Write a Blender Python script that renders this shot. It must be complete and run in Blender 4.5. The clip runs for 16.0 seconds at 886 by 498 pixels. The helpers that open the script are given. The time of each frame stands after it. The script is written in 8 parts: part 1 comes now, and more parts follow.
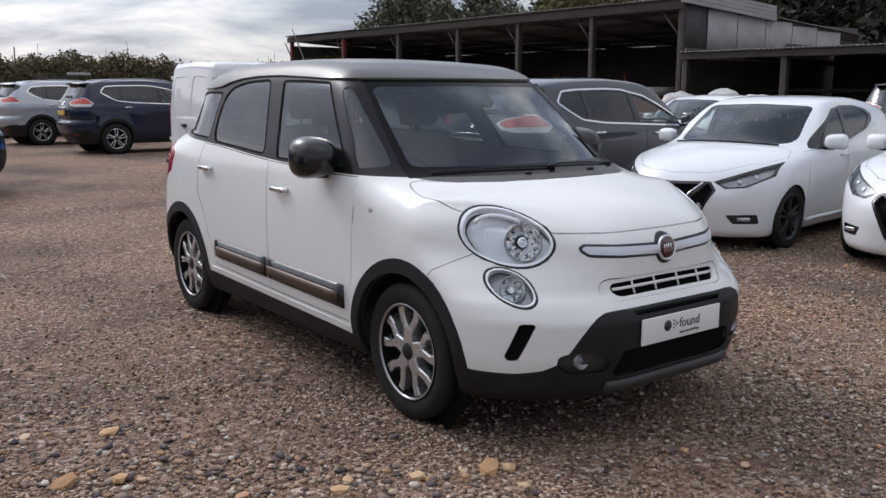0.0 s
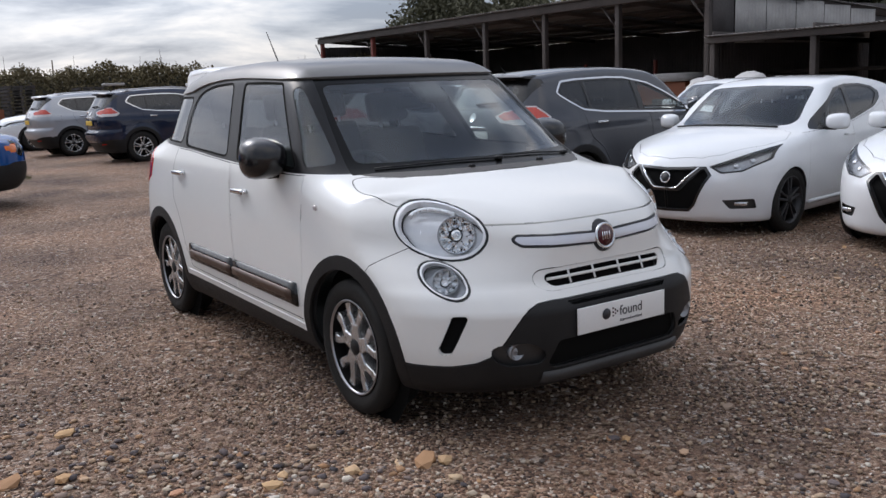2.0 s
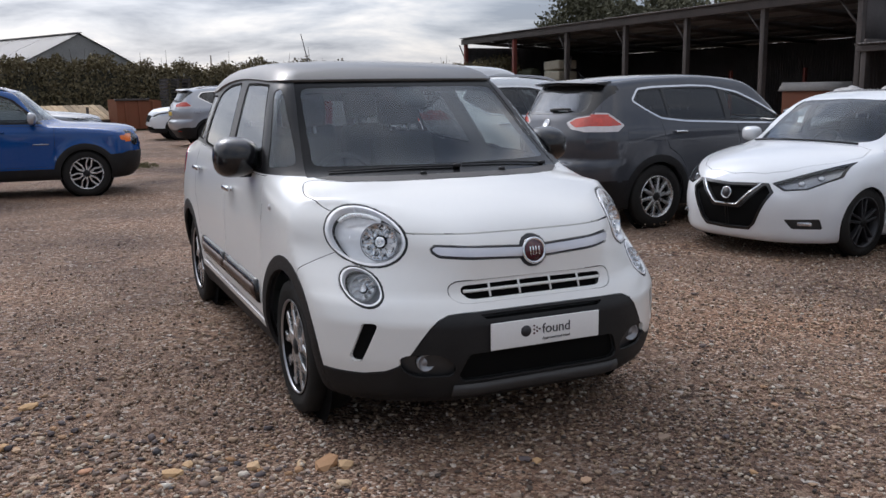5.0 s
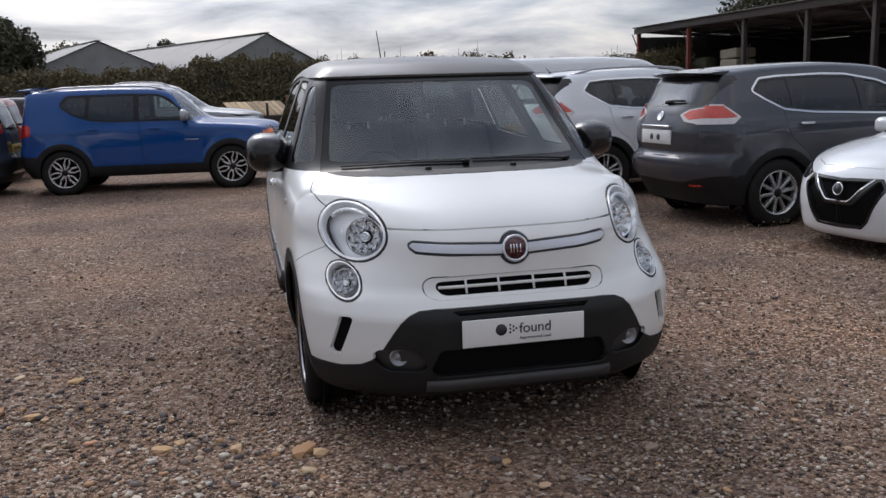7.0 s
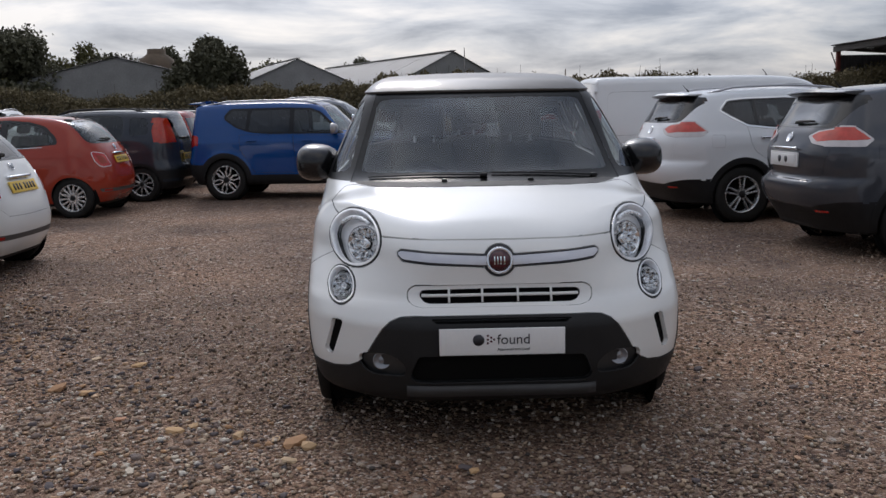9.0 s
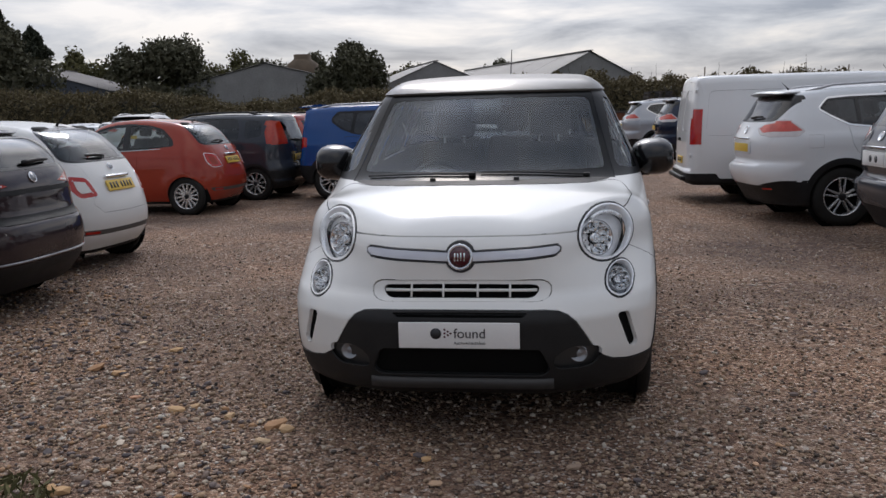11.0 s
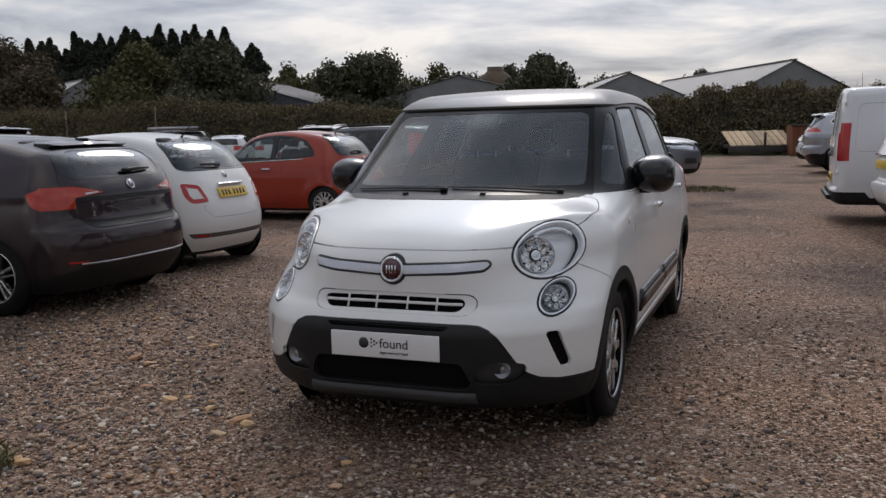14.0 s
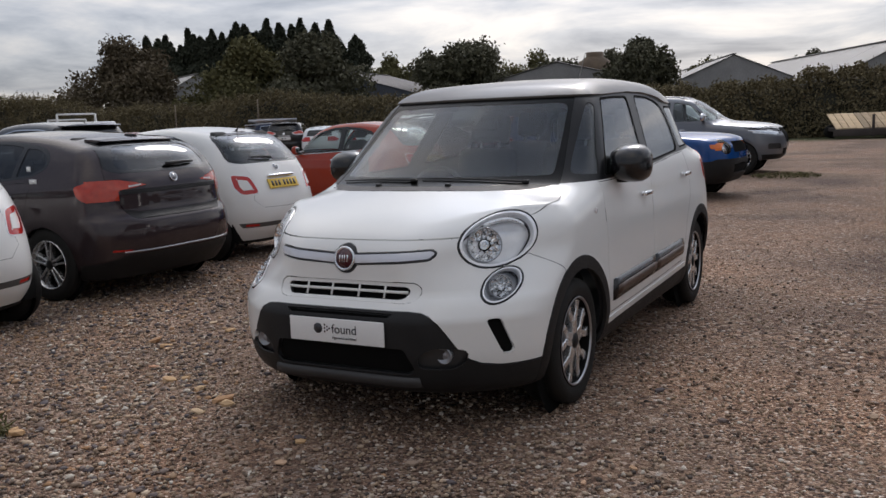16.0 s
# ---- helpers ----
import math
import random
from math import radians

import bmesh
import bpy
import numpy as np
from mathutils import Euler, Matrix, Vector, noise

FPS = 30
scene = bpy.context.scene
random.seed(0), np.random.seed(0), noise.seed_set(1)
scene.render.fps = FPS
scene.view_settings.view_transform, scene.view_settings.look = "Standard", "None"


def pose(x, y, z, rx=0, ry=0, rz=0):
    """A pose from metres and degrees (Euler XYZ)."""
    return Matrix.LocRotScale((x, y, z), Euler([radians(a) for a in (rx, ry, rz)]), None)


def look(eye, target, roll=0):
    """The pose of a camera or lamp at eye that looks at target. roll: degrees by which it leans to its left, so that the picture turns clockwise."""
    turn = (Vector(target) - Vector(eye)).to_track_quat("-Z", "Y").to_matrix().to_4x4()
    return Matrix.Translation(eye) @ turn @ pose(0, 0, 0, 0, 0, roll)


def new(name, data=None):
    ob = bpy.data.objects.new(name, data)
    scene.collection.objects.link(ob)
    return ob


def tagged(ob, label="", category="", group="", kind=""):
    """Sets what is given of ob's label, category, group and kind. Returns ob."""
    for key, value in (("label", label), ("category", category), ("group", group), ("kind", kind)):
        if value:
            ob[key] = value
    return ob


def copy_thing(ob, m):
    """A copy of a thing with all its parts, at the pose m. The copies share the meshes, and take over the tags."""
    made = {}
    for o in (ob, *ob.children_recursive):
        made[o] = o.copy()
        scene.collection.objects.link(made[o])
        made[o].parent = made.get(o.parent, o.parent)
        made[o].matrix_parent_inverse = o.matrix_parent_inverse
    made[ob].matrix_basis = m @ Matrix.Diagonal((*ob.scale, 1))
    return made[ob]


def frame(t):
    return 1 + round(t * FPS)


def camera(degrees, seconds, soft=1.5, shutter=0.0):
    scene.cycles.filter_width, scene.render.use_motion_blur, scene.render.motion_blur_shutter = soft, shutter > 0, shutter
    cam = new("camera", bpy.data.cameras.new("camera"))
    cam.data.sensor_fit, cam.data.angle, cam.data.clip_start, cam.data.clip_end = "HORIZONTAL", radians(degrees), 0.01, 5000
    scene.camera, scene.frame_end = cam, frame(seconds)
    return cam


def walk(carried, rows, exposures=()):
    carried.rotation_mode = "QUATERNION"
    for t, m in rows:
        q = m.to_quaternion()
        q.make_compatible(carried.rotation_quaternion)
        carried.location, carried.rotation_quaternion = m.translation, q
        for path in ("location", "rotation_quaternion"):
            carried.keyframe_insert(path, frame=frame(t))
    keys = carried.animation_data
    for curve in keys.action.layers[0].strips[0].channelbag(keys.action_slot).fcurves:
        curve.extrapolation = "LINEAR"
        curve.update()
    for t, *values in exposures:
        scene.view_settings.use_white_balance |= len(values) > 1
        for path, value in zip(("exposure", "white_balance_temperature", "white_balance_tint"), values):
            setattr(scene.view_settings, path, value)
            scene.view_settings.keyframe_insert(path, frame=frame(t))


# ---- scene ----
cam = camera(52.9, 16.0)
METRES, EYE, TILT, LEAN, TURN = 5.929, 1.5, 0.0, 0.0, -37.0
ROWS = [
    (0.0, 0.0, 0.0, 0.0, 0.02, -10.14, -0.1),
    (0.5, 0.0058, -0.0005, -0.0007, -0.88, -10.44, 0.22),
    (1.0, 0.0303, -0.0045, -0.0006, -0.55, -10.66, 1.29),
    (1.5, 0.0587, -0.0109, -0.0007, 1.8, -10.13, 2.1),
    (2.0, 0.0782, -0.0012, -0.002, 2.47, -10.37, 2.31),
    (2.5, 0.0935, 0.0185, -0.0026, 5.0, -10.46, 0.97),
    (3.0, 0.1122, 0.0227, -0.0011, 6.37, -9.79, 0.57),
    (5.5, 0.2714, 0.0258, -0.0022, 14.49, -10.26, 1.38),
    (6.0, 0.3049, 0.0339, -0.0032, 17.25, -10.2, 1.63),
    (6.5, 0.3354, 0.0535, -0.0014, 21.14, -9.97, 0.61),
    (7.0, 0.369, 0.0673, -0.0025, 23.91, -10.27, 1.71),
    (7.5, 0.4136, 0.0727, -0.0054, 28.28, -9.68, 1.01),
    (8.0, 0.4386, 0.0916, -0.0097, 30.09, -9.4, 0.51),
    (8.5, 0.4665, 0.1076, -0.0072, 33.35, -9.16, -0.43),
    (9.0, 0.4991, 0.1217, -0.0081, 36.12, -8.88, 1.04),
    (9.5, 0.5385, 0.1292, -0.0089, 39.36, -8.67, 1.02),
    (12.0, 0.6571, 0.2331, -0.0133, 49.49, -8.36, 1.31),
    (12.5, 0.6726, 0.262, -0.0146, 52.26, -7.55, 0.4),
    (13.0, 0.6864, 0.2854, -0.0098, 53.82, -8.26, 0.45),
    (13.5, 0.7229, 0.3132, -0.0119, 55.84, -7.61, 1.18),
    (14.0, 0.7469, 0.3341, -0.0118, 58.37, -7.57, 1.29),
    (14.5, 0.7591, 0.3613, -0.0146, 60.34, -7.16, 0.88),
    (15.0, 0.7766, 0.3795, -0.0099, 62.11, -7.53, 0.78),
    (15.5, 0.8016, 0.4081, -0.0105, 63.18, -7.92, 1.58),
    (16.0, 0.8247, 0.4287, -0.0108, 65.15, -8.14, 2.24),
]
EXPOSURES = [(0.0, 0.57, 6350, 14), (3.0, 0.54, 6350, 14), (6.0, 0.43, 6350, 14), (9.5, 0.1, 6400, 14), (12.0, 0.15, 6500, 14), (12.5, 0.09, 6500, 14), (14.0, 0.03, 6550, 14), (14.5, 0.03, 6550, 14), (15.5, 0.19, 6600, 14), (16.0, 0.22, 6600, 14)]
walk(cam, [(t, pose(0, 0, EYE, TILT, LEAN, TURN) @ pose(METRES * x, METRES * y, METRES * z, 90 + pitch, roll, yaw)) for t, x, y, z, yaw, pitch, roll in ROWS], EXPOSURES)

# ---- sky and sun ----
SUN_ELEVATION, SUN_AZIMUTH = 40.0, 102.0      # azimuth: the direction towards the sun, anticlockwise from +x


def make_world():
    world = bpy.data.worlds.new("cloudy_sky")
    scene.world = world
    world.use_nodes = True
    nt = world.node_tree
    nt.nodes.clear()
    n, l = nt.nodes.new, nt.links.new
    out, bg = n("ShaderNodeOutputWorld"), n("ShaderNodeBackground")
    sky = n("ShaderNodeTexSky")
    sky.sky_type, sky.sun_disc = "NISHITA", False
    sky.sun_elevation, sky.sun_rotation = radians(SUN_ELEVATION), radians(90 - SUN_AZIMUTH)
    sky.altitude, sky.dust_density = 50, 2.0
    coord, sep = n("ShaderNodeTexCoord"), n("ShaderNodeSeparateXYZ")
    l(coord.outputs["Generated"], sep.inputs[0])
    lift = n("ShaderNodeMath"); lift.operation = "ADD"; lift.inputs[1].default_value = 0.13
    top = n("ShaderNodeMath"); top.operation = "MAXIMUM"; top.inputs[1].default_value = 0.0
    l(sep.outputs["Z"], top.inputs[0]); l(top.outputs[0], lift.inputs[0])
    comb = n("ShaderNodeCombineXYZ")
    for axis in "XY":
        d = n("ShaderNodeMath"); d.operation = "DIVIDE"
        l(sep.outputs[axis], d.inputs[0]); l(lift.outputs[0], d.inputs[1]); l(d.outputs[0], comb.inputs[axis])
    big = n("ShaderNodeTexNoise"); big.inputs["Scale"].default_value = 0.9
    big.inputs["Detail"].default_value = 7; big.inputs["Roughness"].default_value = 0.56; big.inputs["Distortion"].default_value = 0.35
    l(comb.outputs[0], big.inputs["Vector"])
    ramp = n("ShaderNodeValToRGB")
    el = ramp.color_ramp.elements
    el[0].position, el[0].color = 0.37, (0.28, 0.335, 0.43, 1)
    el[1].position, el[1].color = 0.62, (1.0, 0.99, 0.965, 1)
    e = el.new(0.49); e.color = (0.60, 0.65, 0.72, 1)
    l(big.outputs["Fac"], ramp.inputs[0])
    mult = n("ShaderNodeMixRGB"); mult.blend_type = "MIX"; mult.inputs[0].default_value = 0.86
    scale = n("ShaderNodeMixRGB"); scale.blend_type = "MULTIPLY"; scale.inputs[0].default_value = 1.0
    scale.inputs[2].default_value = (7.8, 7.8, 7.8, 1)
    # thin cloud is brighter round the veiled sun and greyer away from it
    el_, az_ = radians(SUN_ELEVATION), radians(SUN_AZIMUTH)
    norm = n("ShaderNodeVectorMath"); norm.operation = "NORMALIZE"
    l(coord.outputs["Generated"], norm.inputs[0])
    dot = n("ShaderNodeVectorMath"); dot.operation = "DOT_PRODUCT"
    dot.inputs[1].default_value = (math.cos(el_) * math.cos(az_), math.cos(el_) * math.sin(az_), math.sin(el_))
    l(norm.outputs[0], dot.inputs[0])
    glow = n("ShaderNodeMapRange"); glow.interpolation_type = "SMOOTHSTEP"
    glow.inputs["From Min"].default_value, glow.inputs["From Max"].default_value = 0.35, 1.0
    glow.inputs["To Min"].default_value, glow.inputs["To Max"].default_value = 0.70, 1.35
    l(dot.outputs["Value"], glow.inputs["Value"])
    # an overcast sky is brighter overhead than at the horizon
    high = n("ShaderNodeMath"); high.operation = "MULTIPLY_ADD"; high.inputs[1].default_value, high.inputs[2].default_value = 0.78, 0.62
    l(top.outputs[0], high.inputs[0])
    both = n("ShaderNodeMath"); both.operation = "MULTIPLY"
    # the cloud just round the sun is much the brightest, with no hard edge
    halo = n("ShaderNodeMapRange"); halo.interpolation_type = "SMOOTHSTEP"
    halo.inputs["From Min"].default_value, halo.inputs["From Max"].default_value = 0.92, 1.0
    halo.inputs["To Min"].default_value, halo.inputs["To Max"].default_value = 1.0, 3.6
    l(dot.outputs["Value"], halo.inputs["Value"])
    near = n("ShaderNodeMath"); near.operation = "MULTIPLY"
    l(glow.outputs[0], near.inputs[0]); l(halo.outputs[0], near.inputs[1])
    l(near.outputs[0], both.inputs[0]); l(high.outputs[0], both.inputs[1])
    lit = n("ShaderNodeMixRGB"); lit.blend_type = "MULTIPLY"; lit.inputs[0].default_value = 1.0
    l(ramp.outputs[0], lit.inputs[1]); l(both.outputs[0], lit.inputs[2])
    l(lit.outputs[0], scale.inputs[1])
    l(sky.outputs[0], mult.inputs[1]); l(scale.outputs[0], mult.inputs[2])
    l(mult.outputs[0], bg.inputs["Color"])
    bg.inputs["Strength"].default_value = 0.122
    l(bg.outputs[0], out.inputs["Surface"])


make_world()
sun = new("sun", bpy.data.lights.new("sun", "SUN"))
sun.data.energy, sun.data.angle, sun.data.color = 0.6, radians(14), (1.0, 0.93, 0.83)
sun.matrix_world = look((0, 0, 30), (-math.cos(radians(SUN_AZIMUTH)) * 30, -math.sin(radians(SUN_AZIMUTH)) * 30, 30 - 30 * math.tan(radians(SUN_ELEVATION))))

# ---- materials ----
def material(name, color, rough=0.5, metal=0.0, coat=0.0, vary=0.12, scale=6.0, bump=0.0, bump_scale=60.0, dust=None, dust_amount=0.3, alpha_random=False, spec=0.5, coat_rough=0.03):
    """A surface with grain at two scales: a broad stain and a fine speckle, both in object space."""
    m = bpy.data.materials.new(name)
    m.use_nodes = True
    nt = m.node_tree
    n, l = nt.nodes.new, nt.links.new
    b = nt.nodes["Principled BSDF"]
    b.inputs["Roughness"].default_value, b.inputs["Metallic"].default_value = rough, metal
    b.inputs["Coat Weight"].default_value, b.inputs["Coat Roughness"].default_value = coat, coat_rough
    b.inputs["Specular IOR Level"].default_value = spec
    co = n("ShaderNodeTexCoord")
    broad, fine = n("ShaderNodeTexNoise"), n("ShaderNodeTexNoise")
    broad.inputs["Scale"].default_value, broad.inputs["Detail"].default_value = scale, 5
    fine.inputs["Scale"].default_value, fine.inputs["Detail"].default_value = scale * 14, 3
    for t in (broad, fine):
        l(co.outputs["Object"], t.inputs["Vector"])
    add = n("ShaderNodeMath"); add.operation = "ADD"
    half = n("ShaderNodeMath"); half.operation = "MULTIPLY"; half.inputs[1].default_value = 0.5
    l(fine.outputs["Fac"], half.inputs[0]); l(broad.outputs["Fac"], add.inputs[0]); l(half.outputs[0], add.inputs[1])
    last = add.outputs[0]
    if alpha_random:
        info = n("ShaderNodeObjectInfo")
        more = n("ShaderNodeMath"); more.operation = "ADD"
        less = n("ShaderNodeMath"); less.operation = "MULTIPLY_ADD"; less.inputs[1].default_value, less.inputs[2].default_value = 0.8, -0.4
        l(info.outputs["Random"], less.inputs[0]); l(last, more.inputs[0]); l(less.outputs[0], more.inputs[1])
        last = more.outputs[0]
    ramp = n("ShaderNodeMapRange")
    ramp.inputs["From Min"].default_value, ramp.inputs["From Max"].default_value = 0.45, 1.05
    l(last, ramp.inputs["Value"])
    mix = n("ShaderNodeMixRGB")
    low = tuple(c * (1 - vary) for c in color)
    high = tuple(min(1, c * (1 + vary)) for c in color)
    if dust:
        high = tuple(c * (1 - dust_amount) + d * dust_amount for c, d in zip(color, dust))
    mix.inputs[1].default_value, mix.inputs[2].default_value = (*low, 1), (*high, 1)
    l(ramp.outputs[0], mix.inputs[0]); l(mix.outputs[0], b.inputs["Base Color"])
    rr = n("ShaderNodeMapRange")
    rr.inputs["To Min"].default_value, rr.inputs["To Max"].default_value = max(0.02, rough * 0.85), min(1, rough * 1.2)
    l(broad.outputs["Fac"], rr.inputs["Value"]); l(rr.outputs[0], b.inputs["Roughness"])
    if bump:
        tex = n("ShaderNodeTexNoise"); tex.inputs["Scale"].default_value, tex.inputs["Detail"].default_value = bump_scale, 4
        l(co.outputs["Object"], tex.inputs["Vector"])
        bp = n("ShaderNodeBump"); bp.inputs["Strength"].default_value, bp.inputs["Distance"].default_value = bump, 0.01
        l(tex.outputs["Fac"], bp.inputs["Height"]); l(bp.outputs[0], b.inputs["Normal"])
    return m


def thin_glass(name, tint, rough=0.015, facing=0.075):
    """A thin pane: clear with a tint, and a sheen that grows towards grazing angles, alike from both sides."""
    m = bpy.data.materials.new(name)
    m.use_nodes = True
    nt = m.node_tree
    nt.nodes.clear()
    n, l = nt.nodes.new, nt.links.new
    out, mix, clear, shine, lw = n("ShaderNodeOutputMaterial"), n("ShaderNodeMixShader"), n("ShaderNodeBsdfTransparent"), n("ShaderNodeBsdfGlossy"), n("ShaderNodeLayerWeight")
    clear.inputs[0].default_value = (*tint, 1)
    shine.inputs["Roughness"].default_value, shine.inputs["Color"].default_value = rough, (0.95, 0.97, 1, 1)
    lw.inputs["Blend"].default_value = 0.5
    power = n("ShaderNodeMath"); power.operation = "POWER"; power.inputs[1].default_value = 5.0
    gloss = n("ShaderNodeMath"); gloss.operation = "MULTIPLY_ADD"; gloss.inputs[1].default_value, gloss.inputs[2].default_value = 1 - facing, facing
    l(lw.outputs["Facing"], power.inputs[0]); l(power.outputs[0], gloss.inputs[0]); l(gloss.outputs[0], mix.inputs[0])
    l(clear.outputs[0], mix.inputs[1]); l(shine.outputs[0], mix.inputs[2]); l(mix.outputs[0], out.inputs[0])
    return m


def paint(name, color, metal=0.0, rough=0.32, coat_rough=0.04):
    dusty = tuple(c * 0.93 + 0.07 * d for c, d in zip(color, (0.36, 0.32, 0.27)))
    return material(name, color, rough, metal, coat=1.0, vary=0.05, scale=2.2, dust=dusty, dust_amount=0.5, spec=0.0, coat_rough=coat_rough)


M = {
    "white": paint("white_paint", (0.80, 0.80, 0.78), coat_rough=0.15),
    "cool_white": paint("cool_white_paint", (0.76, 0.78, 0.80)),
    "van_white": paint("van_white_paint", (0.76, 0.77, 0.78)),
    "grey": paint("grey_metallic_paint", (0.060, 0.065, 0.077), 0.2),
    "silver": paint("silver_metallic_paint", (0.42, 0.44, 0.48), 0.45),
    "navy": paint("navy_metallic_paint", (0.006, 0.014, 0.040), 0.1),
    "blue": paint("bright_blue_paint", (0.002, 0.060, 0.24), 0.0),
    "red": paint("coral_red_paint", (0.33, 0.036, 0.016)),
    "deep_red": paint("deep_red_paint", (0.30, 0.02, 0.015)),
    "slate": paint("slate_grey_paint", (0.03, 0.037, 0.05), 0.1),
    "brown": paint("brown_metallic_paint", (0.032, 0.021, 0.024), 0.15),
    "steel_grey": paint("steel_grey_paint", (0.16, 0.17, 0.19), 0.4),
    "roof_black": material("champagne_roof_paint", (0.080, 0.074, 0.068), 0.34, metal=0.3, coat=0.4, vary=0.1, scale=3, spec=0.2, coat_rough=0.08),
    "pillar": material("satin_black_pillar", (0.008, 0.008, 0.009), 0.30, vary=0.2, scale=6, spec=0.16),
    "old_green": paint("faded_green_paint", (0.03, 0.045, 0.035)),
    "black": paint("black_paint", (0.012, 0.012, 0.013)),
    "plastic": material("dark_plastic", (0.012, 0.012, 0.013), 0.55, vary=0.25, scale=9, bump=0.15, bump_scale=400, dust=(0.08, 0.075, 0.065), dust_amount=0.08, spec=0.3),
    "cowl_plastic": material("grey_plastic", (0.075, 0.07, 0.066), 0.6, vary=0.2, scale=9, bump=0.1, bump_scale=300),
    "frit": material("black_glass_border", (0.004, 0.004, 0.004), 0.22, vary=0.2, spec=0.10),
    "skid": material("satin_grey_plastic", (0.035, 0.034, 0.034), 0.45, vary=0.2, scale=9, bump=0.1, bump_scale=300),
    "gloss_black": material("gloss_black_trim", (0.008, 0.008, 0.009), 0.22, coat=0.15, vary=0.2),
    # black linings and seals; behind the wheel spokes this black is painted shade
    "dark": material("black_lining_and_shade", (0.005, 0.005, 0.005), 0.9, vary=0.2, spec=0.1),
    "trim": material("dark_interior_trim", (0.045, 0.045, 0.046), 0.8, vary=0.2, scale=8, bump=0.2, bump_scale=200),
    "fabric": material("dark_seat_fabric", (0.06, 0.059, 0.058), 0.9, vary=0.25, scale=12, bump=0.4, bump_scale=500),
    "rubber": material("tyre_rubber", (0.012, 0.0115, 0.011), 0.7, vary=0.3, scale=10, bump=0.3, bump_scale=180, dust=(0.08, 0.07, 0.055), dust_amount=0.08, spec=0.3),
    "alloy": material("machined_alloy", (0.62, 0.62, 0.62), 0.26, 0.8, vary=0.12, scale=10),
    "dark_alloy": material("dark_alloy", (0.030, 0.030, 0.033), 0.4, 0.3, vary=0.2, scale=10),
    "chrome": material("chrome", (0.75, 0.76, 0.78), 0.09, 1.0, vary=0.05),
    "satin": material("satin_silver", (0.42, 0.42, 0.44), 0.3, 0.9, vary=0.1),
    "bar_silver": material("pale_silver_bar", (0.66, 0.67, 0.72), 0.22, 0.35, vary=0.06),
    "bronze": material("bronze_insert", (0.10, 0.066, 0.050), 0.38, 0.4, vary=0.15),
    "lamp_silver": material("silver_lamp_surround", (0.80, 0.80, 0.81), 0.3, 0.55, vary=0.08, scale=20),
    "reflector": material("lamp_reflector", (0.60, 0.61, 0.63), 0.24, 0.85, vary=0.1, scale=30),
    "mirror_bowl": material("polished_lamp_bowl", (0.78, 0.79, 0.80), 0.06, 1.0, vary=0.2, scale=40),
    "lamp_grey": material("lamp_housing_grey", (0.30, 0.31, 0.33), 0.25, 0.5, vary=0.15),
    "lamp_bright": material("lamp_housing_silver", (0.80, 0.80, 0.81), 0.25, 0.35, vary=0.1, scale=20),
    "tail_red": material("red_lamp_lens", (0.45, 0.012, 0.008), 0.12, coat=0.6, vary=0.15, scale=20),
    "tail_white": material("clear_lamp_lens", (0.62, 0.58, 0.58), 0.12, coat=0.6, vary=0.1, scale=20),
    "amber": material("amber_lens", (0.75, 0.17, 0.02), 0.15, coat=0.5, vary=0.1),
    "plate_white": material("white_plate", (0.78, 0.78, 0.77), 0.35, vary=0.04),
    "plate_yellow": material("yellow_plate", (0.72, 0.48, 0.06), 0.4, vary=0.06),
    "ink": material("dark_ink", (0.03, 0.03, 0.035), 0.5, vary=0.1),
    "badge_red": material("badge_red_enamel", (0.06, 0.004, 0.011), 0.25, coat=0.6, vary=0.1),
    "paper": material("paper", (0.75, 0.75, 0.73), 0.7, vary=0.05),
    "glass": thin_glass("window_glass", (0.72, 0.78, 0.76), 0.015, 0.06),
    "dark_glass": thin_glass("privacy_glass", (0.15, 0.16, 0.165), 0.02, 0.065),
    "lens": thin_glass("lamp_lens_glass", (0.97, 0.98, 0.985), facing=0.04),
}

# ---- building blocks ----
def part(name, bm, mat, parent=None, label="", smooth=True):
    """Links a bmesh as one mesh object under a thing or a part."""
    me = bpy.data.meshes.new(name)
    bm.to_mesh(me)
    bm.free()
    return part_mesh(name, me, mat, parent, label, smooth)


def part_mesh(name, me, mat, parent=None, label="", smooth=True):
    if mat is not None and not me.materials:
        me.materials.append(mat)
    if smooth and len(me.polygons):
        me.polygons.foreach_set("use_smooth", [True] * len(me.polygons))
    ob = new(name, me)
    if parent is not None:
        ob.parent = parent
    if label:
        tagged(ob, label)
    return ob


def thing(name, label, category, group="", kind=""):
    return tagged(new(name), label, category, group, kind)


def add_box(bm, size, at=(0, 0, 0), turn=None, bevel=0.0):
    """A box, bevelled where asked, added to a bmesh."""
    m = Matrix.Translation(at) @ (turn.to_4x4() if turn is not None else Matrix.Identity(4)) @ Matrix.Diagonal((*size, 1))
    made = bmesh.ops.create_cube(bm, size=1, matrix=m)["verts"]
    if bevel:
        edges = list({e for v in made for e in v.link_edges})
        bmesh.ops.bevel(bm, geom=edges, offset=bevel, segments=2, profile=0.6, affect="EDGES")


def box(size, at=(0, 0, 0), turn=None, bevel=0.0):
    bm = bmesh.new()
    add_box(bm, size, at, turn, bevel)
    return bm


